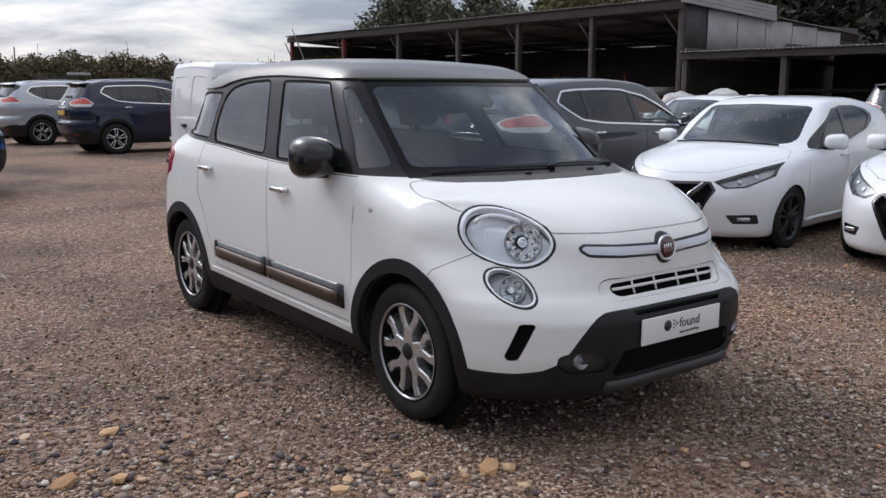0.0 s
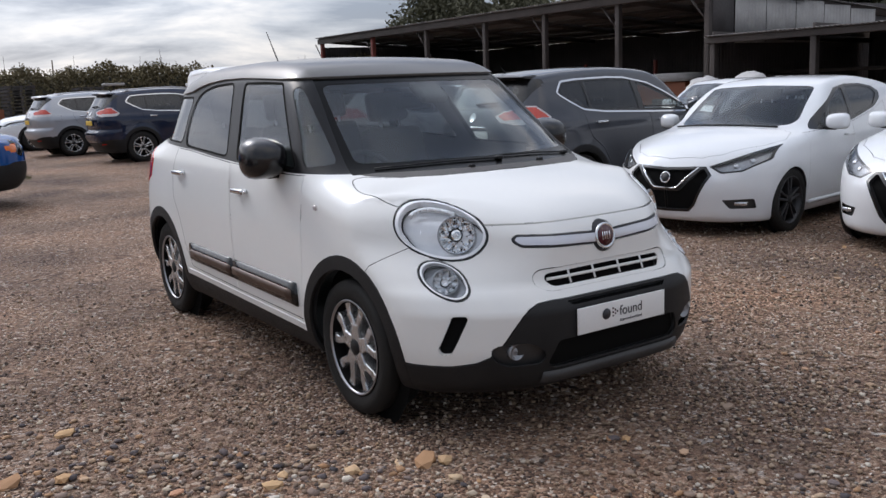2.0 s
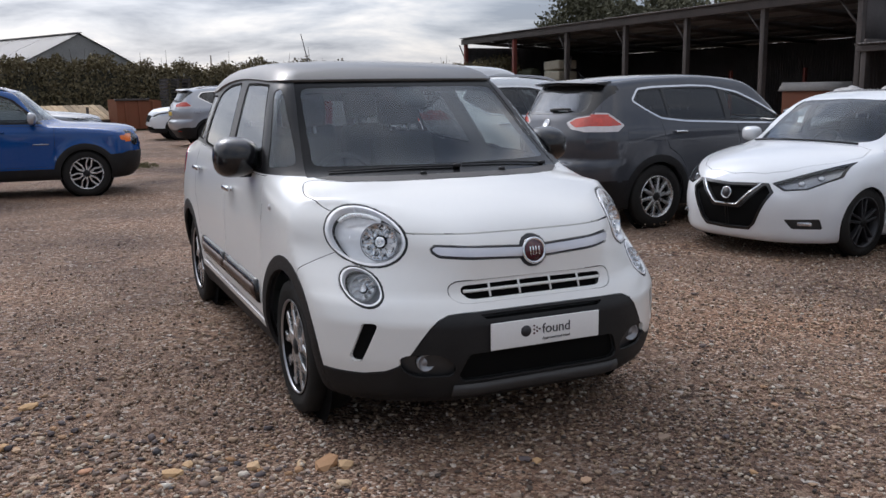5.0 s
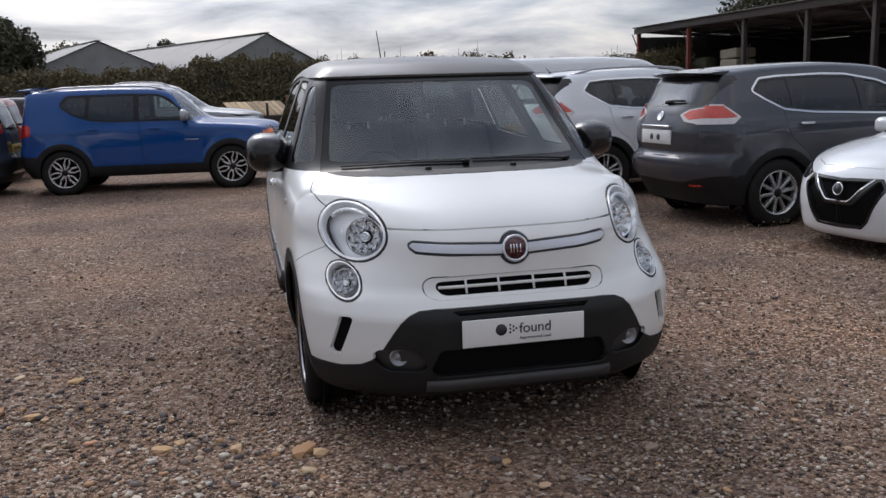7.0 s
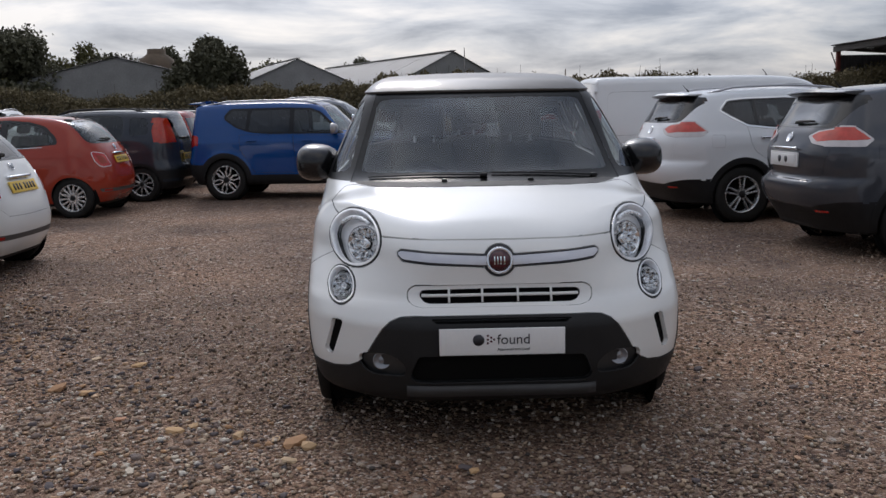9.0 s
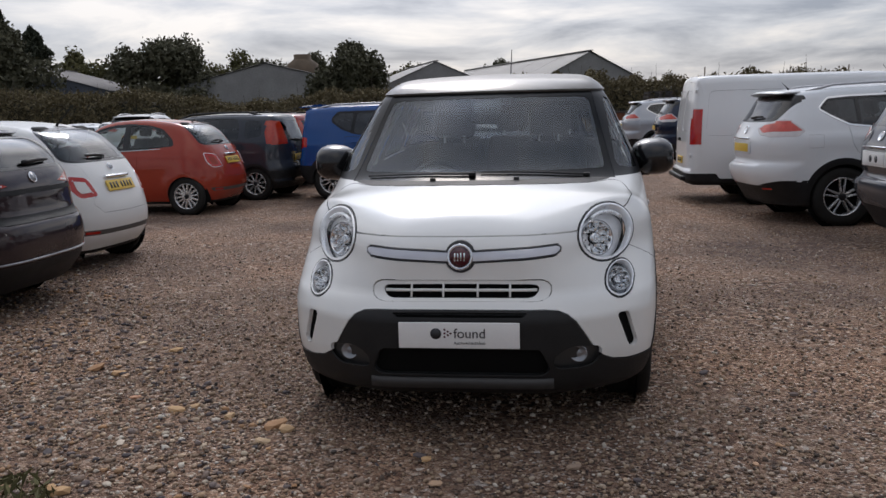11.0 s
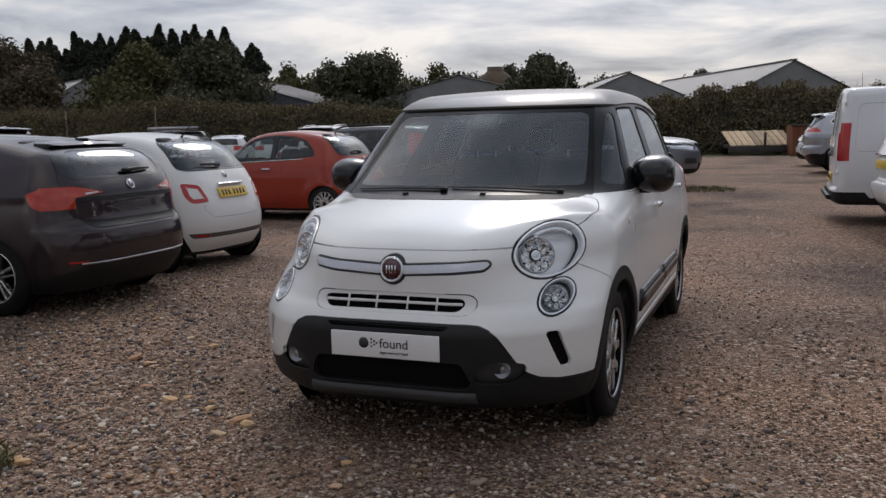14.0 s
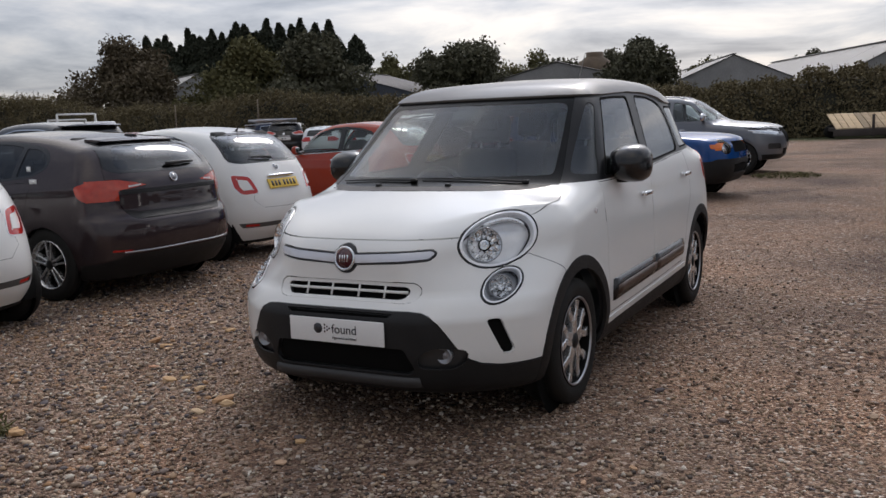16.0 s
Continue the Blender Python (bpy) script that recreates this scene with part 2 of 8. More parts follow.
def lathe(profile, segments=32, axis="x", at=(0, 0, 0), close=False, caps=True):
    """Turns a profile of (along, radius) round an axis."""
    bm = bmesh.new()
    rings = []
    for a, r in profile:
        ring = []
        for i in range(segments):
            t = 2 * math.pi * i / segments
            c, s = r * math.cos(t), r * math.sin(t)
            p = {"x": (a, c, s), "y": (c, a, s), "z": (c, s, a)}[axis]
            ring.append(bm.verts.new(Vector(p) + Vector(at)))
        rings.append(ring)
    for r0, r1 in zip(rings, rings[1:] + ([rings[0]] if close else [])):
        for i in range(segments):
            j = (i + 1) % segments
            bm.faces.new((r0[i], r0[j], r1[j], r1[i]))
    if not close and caps:
        for ring, prof in ((rings[0], profile[0]), (rings[-1], profile[-1])):
            if prof[1] > 1e-4:
                bm.faces.new(ring)
    bmesh.ops.remove_doubles(bm, verts=bm.verts, dist=1e-5)
    bmesh.ops.recalc_face_normals(bm, faces=bm.faces)
    return bm


def tube(points, radius, segments=8, taper=1.0):
    """A round bar through a run of points."""
    bm = bmesh.new()
    pts = [Vector(p) for p in points]
    rings = []
    for i, p in enumerate(pts):
        d = (pts[min(i + 1, len(pts) - 1)] - pts[max(i - 1, 0)]).normalized()
        a = d.orthogonal().normalized() if not rings else (side - d * side.dot(d)).normalized()
        side = a
        b = d.cross(a)
        r = radius * (1 + (taper - 1) * i / max(1, len(pts) - 1))
        rings.append([bm.verts.new(p + r * (math.cos(2 * math.pi * k / segments) * a + math.sin(2 * math.pi * k / segments) * b)) for k in range(segments)])
    for r0, r1 in zip(rings, rings[1:]):
        for k in range(segments):
            bm.faces.new((r0[k], r0[(k + 1) % segments], r1[(k + 1) % segments], r1[k]))
    bm.faces.new(rings[0][::-1]), bm.faces.new(rings[-1])
    bmesh.ops.recalc_face_normals(bm, faces=bm.faces)
    return bm


def slab(outline, depth, plane="xz", at=(0, 0, 0), bevel=0.0):
    """A flat outline given some thickness. plane xz: it grows along +y."""
    bm = bmesh.new()
    to = {"xz": lambda a, b, d: (a, d, b), "yz": lambda a, b, d: (d, a, b), "xy": lambda a, b, d: (a, b, d)}[plane]
    front = [bm.verts.new(Vector(to(a, b, 0)) + Vector(at)) for a, b in outline]
    back = [bm.verts.new(Vector(to(a, b, depth)) + Vector(at)) for a, b in outline]
    bm.faces.new(front), bm.faces.new(back[::-1])
    for i in range(len(front)):
        j = (i + 1) % len(front)
        bm.faces.new((front[i], back[i], back[j], front[j]))
    bmesh.ops.recalc_face_normals(bm, faces=bm.faces)
    if bevel:
        bmesh.ops.bevel(bm, geom=list(bm.edges), offset=bevel, segments=2, profile=0.6, affect="EDGES")
    return bm


def ellipse(cx, cy, rx, ry, n=28, tilt=0.0, power=2.0):
    out = []
    for i in range(n):
        t = 2 * math.pi * i / n
        c, s = math.cos(t), math.sin(t)
        a = math.copysign(abs(c) ** (2 / power), c) * rx
        b = math.copysign(abs(s) ** (2 / power), s) * ry
        k = radians(tilt)
        out.append((cx + a * math.cos(k) - b * math.sin(k), cy + a * math.sin(k) + b * math.cos(k)))
    return out


def rounded(poly, r=0.03, steps=3):
    """An outline with its corners rounded off."""
    out = []
    n = len(poly)
    for i in range(n):
        p, a, b = Vector(poly[i]), Vector(poly[i - 1]), Vector(poly[(i + 1) % n])
        ra = min(r, (a - p).length * 0.45)
        rb = min(r, (b - p).length * 0.45)
        s, e = p + (a - p).normalized() * ra, p + (b - p).normalized() * rb
        for k in range(steps + 1):
            t = k / steps
            q = s * (1 - t) ** 2 + p * 2 * t * (1 - t) + e * t * t
            out.append((q.x, q.y))
    return out


def curve(points):
    """A smooth curve through (input, value) pairs that never overshoots."""
    xs, ys = np.array([p[0] for p in points], float), np.array([p[1] for p in points], float)
    h = np.diff(xs)
    d = np.diff(ys) / h
    m = np.zeros(len(xs))
    m[0], m[-1] = d[0], d[-1]
    for i in range(1, len(xs) - 1):
        if d[i - 1] * d[i] > 0:
            w1, w2 = 2 * h[i] + h[i - 1], h[i] + 2 * h[i - 1]
            m[i] = (w1 + w2) / (w1 / d[i - 1] + w2 / d[i])

    def value(x):
        x = np.clip(x, xs[0], xs[-1])
        i = np.clip(np.searchsorted(xs, x) - 1, 0, len(xs) - 2)
        t = (x - xs[i]) / h[i]
        return (ys[i] * (1 + 2 * t) * (1 - t) ** 2 + m[i] * h[i] * t * (1 - t) ** 2 + ys[i + 1] * t * t * (3 - 2 * t) + m[i + 1] * h[i] * t * t * (t - 1))
    return value


def step(a, b, x):
    t = np.clip((x - a) / (b - a), 0, 1)
    return t * t * (3 - 2 * t)


# ---- car bodies ----
# A body stands with its nose at y = 0 and its tail at y = L, x to its left, z up from the ground. It is the space under the
# roof line, within the side, nose and tail walls, with soft edges.
class Body:
    def __init__(self, s):
        self.s = s
        self.top, self.nose, self.tail = curve(s["top"]), curve(s["nose"]), curve(s["tail"])
        self.side, self.plan = curve(s["side"]), curve(s["plan"])
        self.cabin = curve(s["cabin"]) if "cabin" in s else None      # how far the glasshouse draws in

    def field(self, p):
        s = self.s
        x, y, z = np.abs(p[:, 0]), p[:, 1], p[:, 2]
        L = s["L"]
        w = s["half"]
        fore = 1 - step(s["bow_end"] - 0.5, s["bow_end"] + 0.3, y)
        aft = step(s["aft_start"] - 0.3, s["aft_start"] + 0.4, y)
        bow = s["bow"] + (s.get("hood_bow", s["bow"]) - s["bow"]) * (1 - step(0.62, 0.95, y))
        yy = y - bow * x * x * fore + s["aft_bow"] * x * x * aft
        zt = self.top(yy) - s["crown"] * x * x
        half = self.side(z) * self.plan(y)
        if self.cabin is not None:
            half = half - self.cabin(y) * step(*s["cabin_band"], z)
        for yw in s["axles"]:
            d = np.hypot(y - yw, z - s["wheel"])
            half = half + s["flare"] * np.exp(-((d - s["arch"]) / 0.09) ** 2)
        low = 1 - step(*s.get("low_band", (0.45, 0.75)), z)
        an, nn = s["nose_bow"]
        al, nl = s.get("low_bow", s["nose_bow"])
        start = s.get("nose_flat", 0.0)
        u = np.maximum(x / w - start, 0) / (1 - start)
        front = self.nose(z) + an * u ** nn * (1 - low) + al * u ** nl * low
        ar, nr = s["tail_bow"]
        rear = self.tail(z) - ar * (x / w) ** nr
        k = s["soft"]

        def smax(a, b, k):
            h = np.maximum(k - np.abs(a - b), 0) / k
            return np.maximum(a, b) + h * h * k * 0.25
        f = smax(x - half, z - zt, s.get("shoulder", k))
        f = smax(f, smax(front - y, y - rear, 0.01), k)
        return smax(f, s["under"] - z, 0.05)

    def normal(self, p):
        e, g = 1e-3, np.zeros_like(p)
        for i in range(3):
            d = np.zeros(3)
            d[i] = e
            g[:, i] = self.field(p + d) - self.field(p - d)
        g[np.abs(p[:, 0]) < 1e-4, 0] = 0
        return g / np.maximum(np.linalg.norm(g, axis=1)[:, None], 1e-9)

    def settle(self, p, rounds=3):
        """Moves points onto the surface."""
        mid = np.abs(p[:, 0]) < 1e-4
        for _ in range(rounds):
            p = p - self.field(p)[:, None] * self.normal(p) * 0.9
            p[mid, 0] = 0
        return p

    def shell(self, nx, ny, nz):
        """The half body with x >= 0 as a bmesh of quads."""
        s = self.s
        W, L, H, lo = s["half"] + 0.05, s["L"], max(z for _, z in s["top"]) + 0.03, s["under"] - 0.02
        grids = []
        for (nu, nv), to in (((nx, ny), lambda u, v: (u * W, v * L, H)), ((nx, ny), lambda u, v: (u * W, v * L, lo)), ((ny, nz), lambda u, v: (W, u * L, lo + v * (H - lo))),
                             ((nx, nz), lambda u, v: (u * W, 0, lo + v * (H - lo))), ((nx, nz), lambda u, v: (u * W, L, lo + v * (H - lo)))):
            grids.append([[to(i / nu, j / nv) for j in range(nv + 1)] for i in range(nu + 1)])
        keys, pts, faces = {}, [], []

        def index(p):
            k = tuple(round(c, 4) for c in p)
            if k not in keys:
                keys[k] = len(pts)
                pts.append(p)
            return keys[k]
        for g in grids:
            for i in range(len(g) - 1):
                for j in range(len(g[0]) - 1):
                    faces.append([index(q) for q in (g[i][j], g[i + 1][j], g[i + 1][j + 1], g[i][j + 1])])
        P = np.array(pts)
        O = np.stack([np.clip(P[:, 0], 0, 0.42), np.clip(P[:, 1], s["core"][0], s["core"][1]), np.clip(P[:, 2], 0.5, s["core"][2])], 1)
        D = P - O
        a, b = np.zeros(len(P)), np.full(len(P), 1.25)
        for _ in range(34):
            m = (a + b) / 2
            inside = self.field(O + D * m[:, None]) < 0
            a, b = np.where(inside, m, a), np.where(inside, b, m)
        Q = O + D * a[:, None]
        bm = bmesh.new()
        vs = [bm.verts.new(q) for q in Q.tolist()]
        for f in faces:
            bm.faces.new([vs[i] for i in f])
        bm.faces.layers.int.new("part")
        bm.normal_update()
        mid = Vector((0.2, L / 2, 0.7))
        for f in bm.faces:
            if f.normal.dot(f.calc_center_median() - mid) < 0:
                f.normal_flip()
        return bm


PLANES = {"side": (1, 2), "front": (0, 2), "rear": (0, 2), "top": (0, 1)}
FACING = {"side": lambda n, c, L: n.x > 0.25, "front": lambda n, c, L: n.y < -0.12 and c.y < L * 0.5,
          "rear": lambda n, c, L: n.y > 0.12 and c.y > L * 0.5, "top": lambda n, c, L: n.z > 0.15, "flank": lambda n, c, L: n.x > 0.45, "tail": lambda n, c, L: n.y > 0.5 and c.y > L * 0.5, "through": lambda n, c, L: True}


def inside(poly, a, b):
    hit = False
    j = len(poly) - 1
    for i in range(len(poly)):
        (xi, yi), (xj, yj) = poly[i], poly[j]
        if (yi > b) != (yj > b) and a < (xj - xi) * (b - yi) / (yj - yi) + xi:
            hit = not hit
        j = i
    return hit


SPANS = {}


def extent(f):
    xs, ys, zs = zip(*[v.co[:] for v in f.verts])
    return min(xs), max(xs), min(ys), max(ys), min(zs), max(zs)


def cut(bm, view, poly, pid, L, only=None, facing=None, where=None):
    """Cuts an outline, seen square from one side, into the body and marks the faces within it with pid."""
    ia, ib = PLANES[view]
    ok = FACING[facing or view]
    lay = bm.faces.layers.int["part"]
    if SPANS.get("of") is not bm:
        SPANS["of"] = bm
        SPANS["at"] = {f: extent(f) for f in bm.faces}
    spans = SPANS["at"]
    a0, a1, b0, b1 = 2 * ia, 2 * ia + 1, 2 * ib, 2 * ib + 1
    lo = (min(p[0] for p in poly) - 0.002, min(p[1] for p in poly) - 0.002)
    hi = (max(p[0] for p in poly) + 0.002, max(p[1] for p in poly) + 0.002)

    def wanted(f):
        c = f.calc_center_median()
        return ok(f.normal, c, L) and (only is None or f[lay] in only) and (where is None or where(c))
    cand = [f for f, s in spans.items() if s[a0] < hi[0] and s[a1] > lo[0] and s[b0] < hi[1] and s[b1] > lo[1] and wanted(f)]
    for p, q in zip(poly, poly[1:] + poly[:1]):
        la, ha, lb, hb = min(p[0], q[0]) - 1e-4, max(p[0], q[0]) + 1e-4, min(p[1], q[1]) - 1e-4, max(p[1], q[1]) + 1e-4
        near = []
        for f in cand:
            s = spans[f]
            if s[a0] < ha and s[a1] > la and s[b0] < hb and s[b1] > lb:
                near.append(f)
        if not near:
            continue
        co, no = [0, 0, 0], [0, 0, 0]
        co[ia], co[ib] = p
        no[ia], no[ib] = q[1] - p[1], p[0] - q[0]
        if no[ia] == 0 and no[ib] == 0:
            continue
        geom = near + list({e for f in near for e in f.edges}) + list({v for f in near for v in f.verts})
        made = bmesh.ops.bisect_plane(bm, geom=geom, dist=1e-5, plane_co=co, plane_no=no)["geom"]
        was = set(near)
        for f in made:
            if isinstance(f, bmesh.types.BMFace) and f.is_valid:
                spans[f] = extent(f)
                if f not in was:
                    cand.append(f)
    for f in cand:
        c = f.calc_center_median()
        if inside(poly, c[ia], c[ib]):
            f[lay] = pid


class Panels:
    """The cut body, sorted by part, ready to be made into meshes."""
    def __init__(self, bm, body):
        lay = bm.faces.layers.int["part"]
        bm.verts.index_update()
        self.P = body.settle(np.array([v.co[:] for v in bm.verts]))
        self.N = body.normal(self.P)
        self.F = {}
        for f in bm.faces:
            self.F.setdefault(f[lay], []).append([v.index for v in f.verts])
        P, N = self.P.tolist(), self.N.tolist()
        for pid, faces in self.F.items():
            for i, f in enumerate(faces):
                q = [P[i] for i in f]
                ox = oy = oz = 0.0
                for (ax, ay, az), (bx, by, bz) in zip(q, q[1:] + q[:1]):
                    ox += (ay - by) * (az + bz)
                    oy += (az - bz) * (ax + bx)
                    oz += (ax - bx) * (ay + by)
                nx, ny, nz = (sum(N[i][k] for i in f) for k in range(3))
                if ox * nx + oy * ny + oz * nz < 0:
                    faces[i] = f[::-1]
        bm.free()

    def mesh(self, name, pids, sides="both", push=0.0, gap=0.0, rim=0.0, flip=False):
        """sides: both halves in one mesh, or +1 / -1 for one of them. push: moved out along the normals. gap: shrunk along its
        edge. rim: how deep its edge turns in."""
        faces = [f for p in pids for f in self.F.get(p, [])]
        if not faces:
            return None
        used = sorted({i for f in faces for i in f})
        at = {v: i for i, v in enumerate(used)}
        P, N = self.P[used].copy(), self.N[used].copy()
        F = [[at[i] for i in f] for f in faces]
        if gap or rim:
            edges = {}
            for k, f in enumerate(F):
                for a, b in zip(f, f[1:] + f[:1]):
                    edges.setdefault((min(a, b), max(a, b)), []).append((a, b, k))
            border = [e[0] for e in edges.values() if len(e) == 1]
            border = [(a, b, k) for a, b, k in border if not (P[a, 0] < 1e-4 and P[b, 0] < 1e-4)]
            inward = {}
            for a, b, k in border:
                mid = P[F[k]].mean(0)
                t = P[b] - P[a]
                t = t / max(np.linalg.norm(t), 1e-9)
                d = np.cross(N[a], t)
                if d @ (mid - P[a]) < 0:
                    d = -d
                for v in (a, b):
                    inward[v] = inward.get(v, 0) + d
            for v, d in inward.items():
                d = d / max(np.linalg.norm(d), 1e-9)
                inward[v] = d
                P[v] += d * gap * (np.array([0, 1, 1]) if P[v, 0] < 1e-4 else 1)
        P = P + N * push
        if rim and (gap or rim):
            extra, rn, remap = [], [], {}
            for a, b, k in border:
                for v in (a, b):
                    if v not in remap:
                        remap[v] = len(P) + len(extra)
                        extra += [P[v] + N[v] * 0, P[v] - N[v] * rim]
                        rn += [-inward[v] * 0.7 + N[v] * 0.5, -inward[v]]
                F.append([remap[a], remap[a] + 1, remap[b] + 1, remap[b]])
            P, N = np.vstack([P, extra]), np.vstack([N, rn])
        if flip:
            N = -N
            F = [f[::-1] for f in F]
        if sides == "both":
            mirror = np.array([-1, 1, 1])
            mid = np.abs(P[:, 0]) < 1e-4
            other = np.where(mid, np.arange(len(P)), len(P) + np.cumsum(~mid) - 1)
            P2, N2 = P[~mid] * mirror, N[~mid] * mirror
            F = F + [[int(other[i]) for i in f[::-1]] for f in F]
            P, N = np.vstack([P, P2]), np.vstack([N, N2])
        elif sides == -1:
            P, N = P * np.array([-1, 1, 1]), N * np.array([-1, 1, 1])
            F = [f[::-1] for f in F]
        me = bpy.data.meshes.new(name)
        me.from_pydata(P.tolist(), [], F)
        me.polygons.foreach_set("use_smooth", [True] * len(me.polygons))
        me.normals_split_custom_set_from_vertices(N.tolist())
        return me


def surface_at(body, x, z=None, y=None, front=True):
    """A point of the nose (or tail) at x, z, or of the top at x, y, and the normal there."""
    L, H = body.s["L"], 2.6
    if y is None:
        o, d = np.array([x, L * 0.5, z]), np.array([0, -1.0 if front else 1.0, 0]) * L
    else:
        o, d = np.array([x, y, 0.6]), np.array([0, 0, H])
    a, b = 0.0, 1.0
    for _ in range(17):
        m = (a + b) / 2
        if body.field((o + d * m)[None])[0] < 0:
            a = m
        else:
            b = m
    p = o + d * a
    return Vector(p), Vector(body.normal(p[None])[0])


def side_at(body, y, z):
    a, b = 0.0, 1.4
    for _ in range(17):
        m = (a + b) / 2
        if body.field(np.array([[m, y, z]]))[0] < 0:
            a = m
        else:
            b = m
    p = np.array([[a, y, z]])
    return Vector(p[0]), Vector(body.normal(p)[0])


# ---- wheels ----
WHEELS = {}


def bar_2d(bm, p, q, wp, wq, x0, x1, chamfer=0.004):
    """A tapering bar in the wheel's plane from p to q (y, z), between the depths x0 (back) and x1 (face)."""
    p, q = Vector(p), Vector(q)
    d = (q - p).normalized()
    s = Vector((-d.y, d.x))
    lower = [p + s * wp, q + s * wq, q - s * wq, p - s * wp]
    c = chamfer
    upper = [p + s * (wp - c), q + s * (wq - c), q - s * (wq - c), p - s * (wp - c)]
    r = [[bm.verts.new((x, v.x, v.y)) for v in ring] for x, ring in ((x0, lower), (x1 - c, lower), (x1, upper))]
    for r0, r1 in zip(r, r[1:]):
        for i in range(4):
            bm.faces.new((r0[i], r0[(i + 1) % 4], r1[(i + 1) % 4], r1[i]))
    bm.faces.new(r[2])


def wheel(style, radius, rim, width, parent, at, side, segments=40, spokes="alloy"):
    """Tyre, rim, spokes and hub cap under a wheel empty. side: +1 where the face looks to +x."""
    key = (style, radius, rim, width, segments, spokes)
    if key not in WHEELS:
        h = width / 2
        R, r = radius, rim
        tyre = lathe([(-h * 0.86, r), (-h, r + (R - r) * 0.45), (-h * 0.9, R * 0.972), (-h * 0.72, R), (-h * 0.1, R), (-h * 0.08, R * 0.982), (h * 0.08, R * 0.982), (h * 0.1, R), (h * 0.72, R),
                      (h * 0.9, R * 0.972), (h, r + (R - r) * 0.45), (h * 0.88, r + 0.004)], segments, caps=False)
        barrel = lathe([(-h * 0.8, r * 0.96), (h * 0.78, r * 0.93), (h * 0.84, r * 0.97), (h * 0.93, r * 0.985), (h * 0.93, r * 1.015), (h * 0.80, r * 1.02)], segments, caps=False)
        disc = lathe([(h * 0.05, 0.02), (h * 0.05, r * 0.72), (-h * 0.1, r * 0.72), (-h * 0.1, r * 0.95)], 24, caps=False)
        face = bmesh.new()
        x0, x1 = h * 0.35, h * 0.80
        n, kind = style
        for k in range(n):
            t = 2 * math.pi * (k + 0.25) / n
            u = lambda rad, a: (rad * math.cos(t + a), rad * math.sin(t + a))
            if kind == "fork":
                bar_2d(face, u(r * 0.14, 0), u(r * 0.48, 0), r * 0.17, r * 0.14, x0, x1 + 0.003)
                for s in (-1, 1):
                    bar_2d(face, u(r * 0.43, s * 0.10), u(r * 0.74, s * 0.33), r * 0.085, r * 0.08, x0, x1)
                    bar_2d(face, u(r * 0.70, s * 0.33), u(r * 0.985, s * 0.30), r * 0.08, r * 0.115, x0, x1 - 0.002)
            elif kind == "twin":
                for s in (-1, 1):
                    bar_2d(face, u(r * 0.2, s * 0.35), u(r * 0.98, s * 0.17), r * 0.055, r * 0.045, x0, x1)
            elif kind == "vee":
                for s in (-1, 1):
                    bar_2d(face, u(r * 0.2, s * 0.2), u(r * 0.98, s * 0.26), r * 0.06, r * 0.05, x0, x1)
                bar_2d(face, u(r * 0.25, math.pi / n), u(r * 0.97, math.pi / n), r * 0.03, r * 0.03, x0, x1 - 0.008)
            elif kind == "loop":
                for s in (-1, 1):
                    bar_2d(face, u(r * 0.22, s * 0.12), u(r * 0.62, s * 0.30), r * 0.055, r * 0.05, x0, x1)
                    bar_2d(face, u(r * 0.58, s * 0.29), u(r * 0.97, s * 0.13), r * 0.05, r * 0.05, x0, x1)
            else:
                bar_2d(face, u(r * 0.2, 0), u(r * 0.98, 0), r * 0.07, r * 0.075, x0, x1)
        if kind == "fork":
            lip = lathe([(h * 0.86, r * 0.955), (h * 0.93, r * 0.965), (h * 0.94, r * 1.0), (h * 0.90, r * 1.012)], segments, caps=False)
            me = bpy.data.meshes.new("rim_lip")
            lip.to_mesh(me)
            lip.free()
            me.materials.append(M["satin"])
            me.polygons.foreach_set("use_smooth", [True] * len(me.polygons))
            extra = [("rim_lip", me)]
        else:
            extra = []
        cap = lathe([(x0, r * 0.20), (x1 - 0.003, r * 0.20), (x1 + 0.006, r * 0.165), (x1 + 0.010, 0.0)], 20)
        bmesh.ops.recalc_face_normals(face, faces=face.faces)
        out = []
        # disc and forked rim go black: the shade between spokes is in their colour
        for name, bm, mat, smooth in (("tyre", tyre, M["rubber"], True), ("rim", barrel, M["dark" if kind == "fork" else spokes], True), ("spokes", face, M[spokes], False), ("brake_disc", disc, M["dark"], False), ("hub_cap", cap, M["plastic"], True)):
            me = bpy.data.meshes.new(name)
            bm.to_mesh(me)
            bm.free()
            me.materials.append(mat)
            me.polygons.foreach_set("use_smooth", [smooth] * len(me.polygons))
            out.append((name, me))
        WHEELS[key] = out + extra
    w = new("wheel")
    w.parent = parent
    w.matrix_local = Matrix.Translation(at) @ pose(0, 0, 0, 0, 0, 0 if side > 0 else 180)
    for name, me in WHEELS[key]:
        ob = new(name, me)
        ob.parent = w
    return w


# ---- cabin ----
SEATS = {}


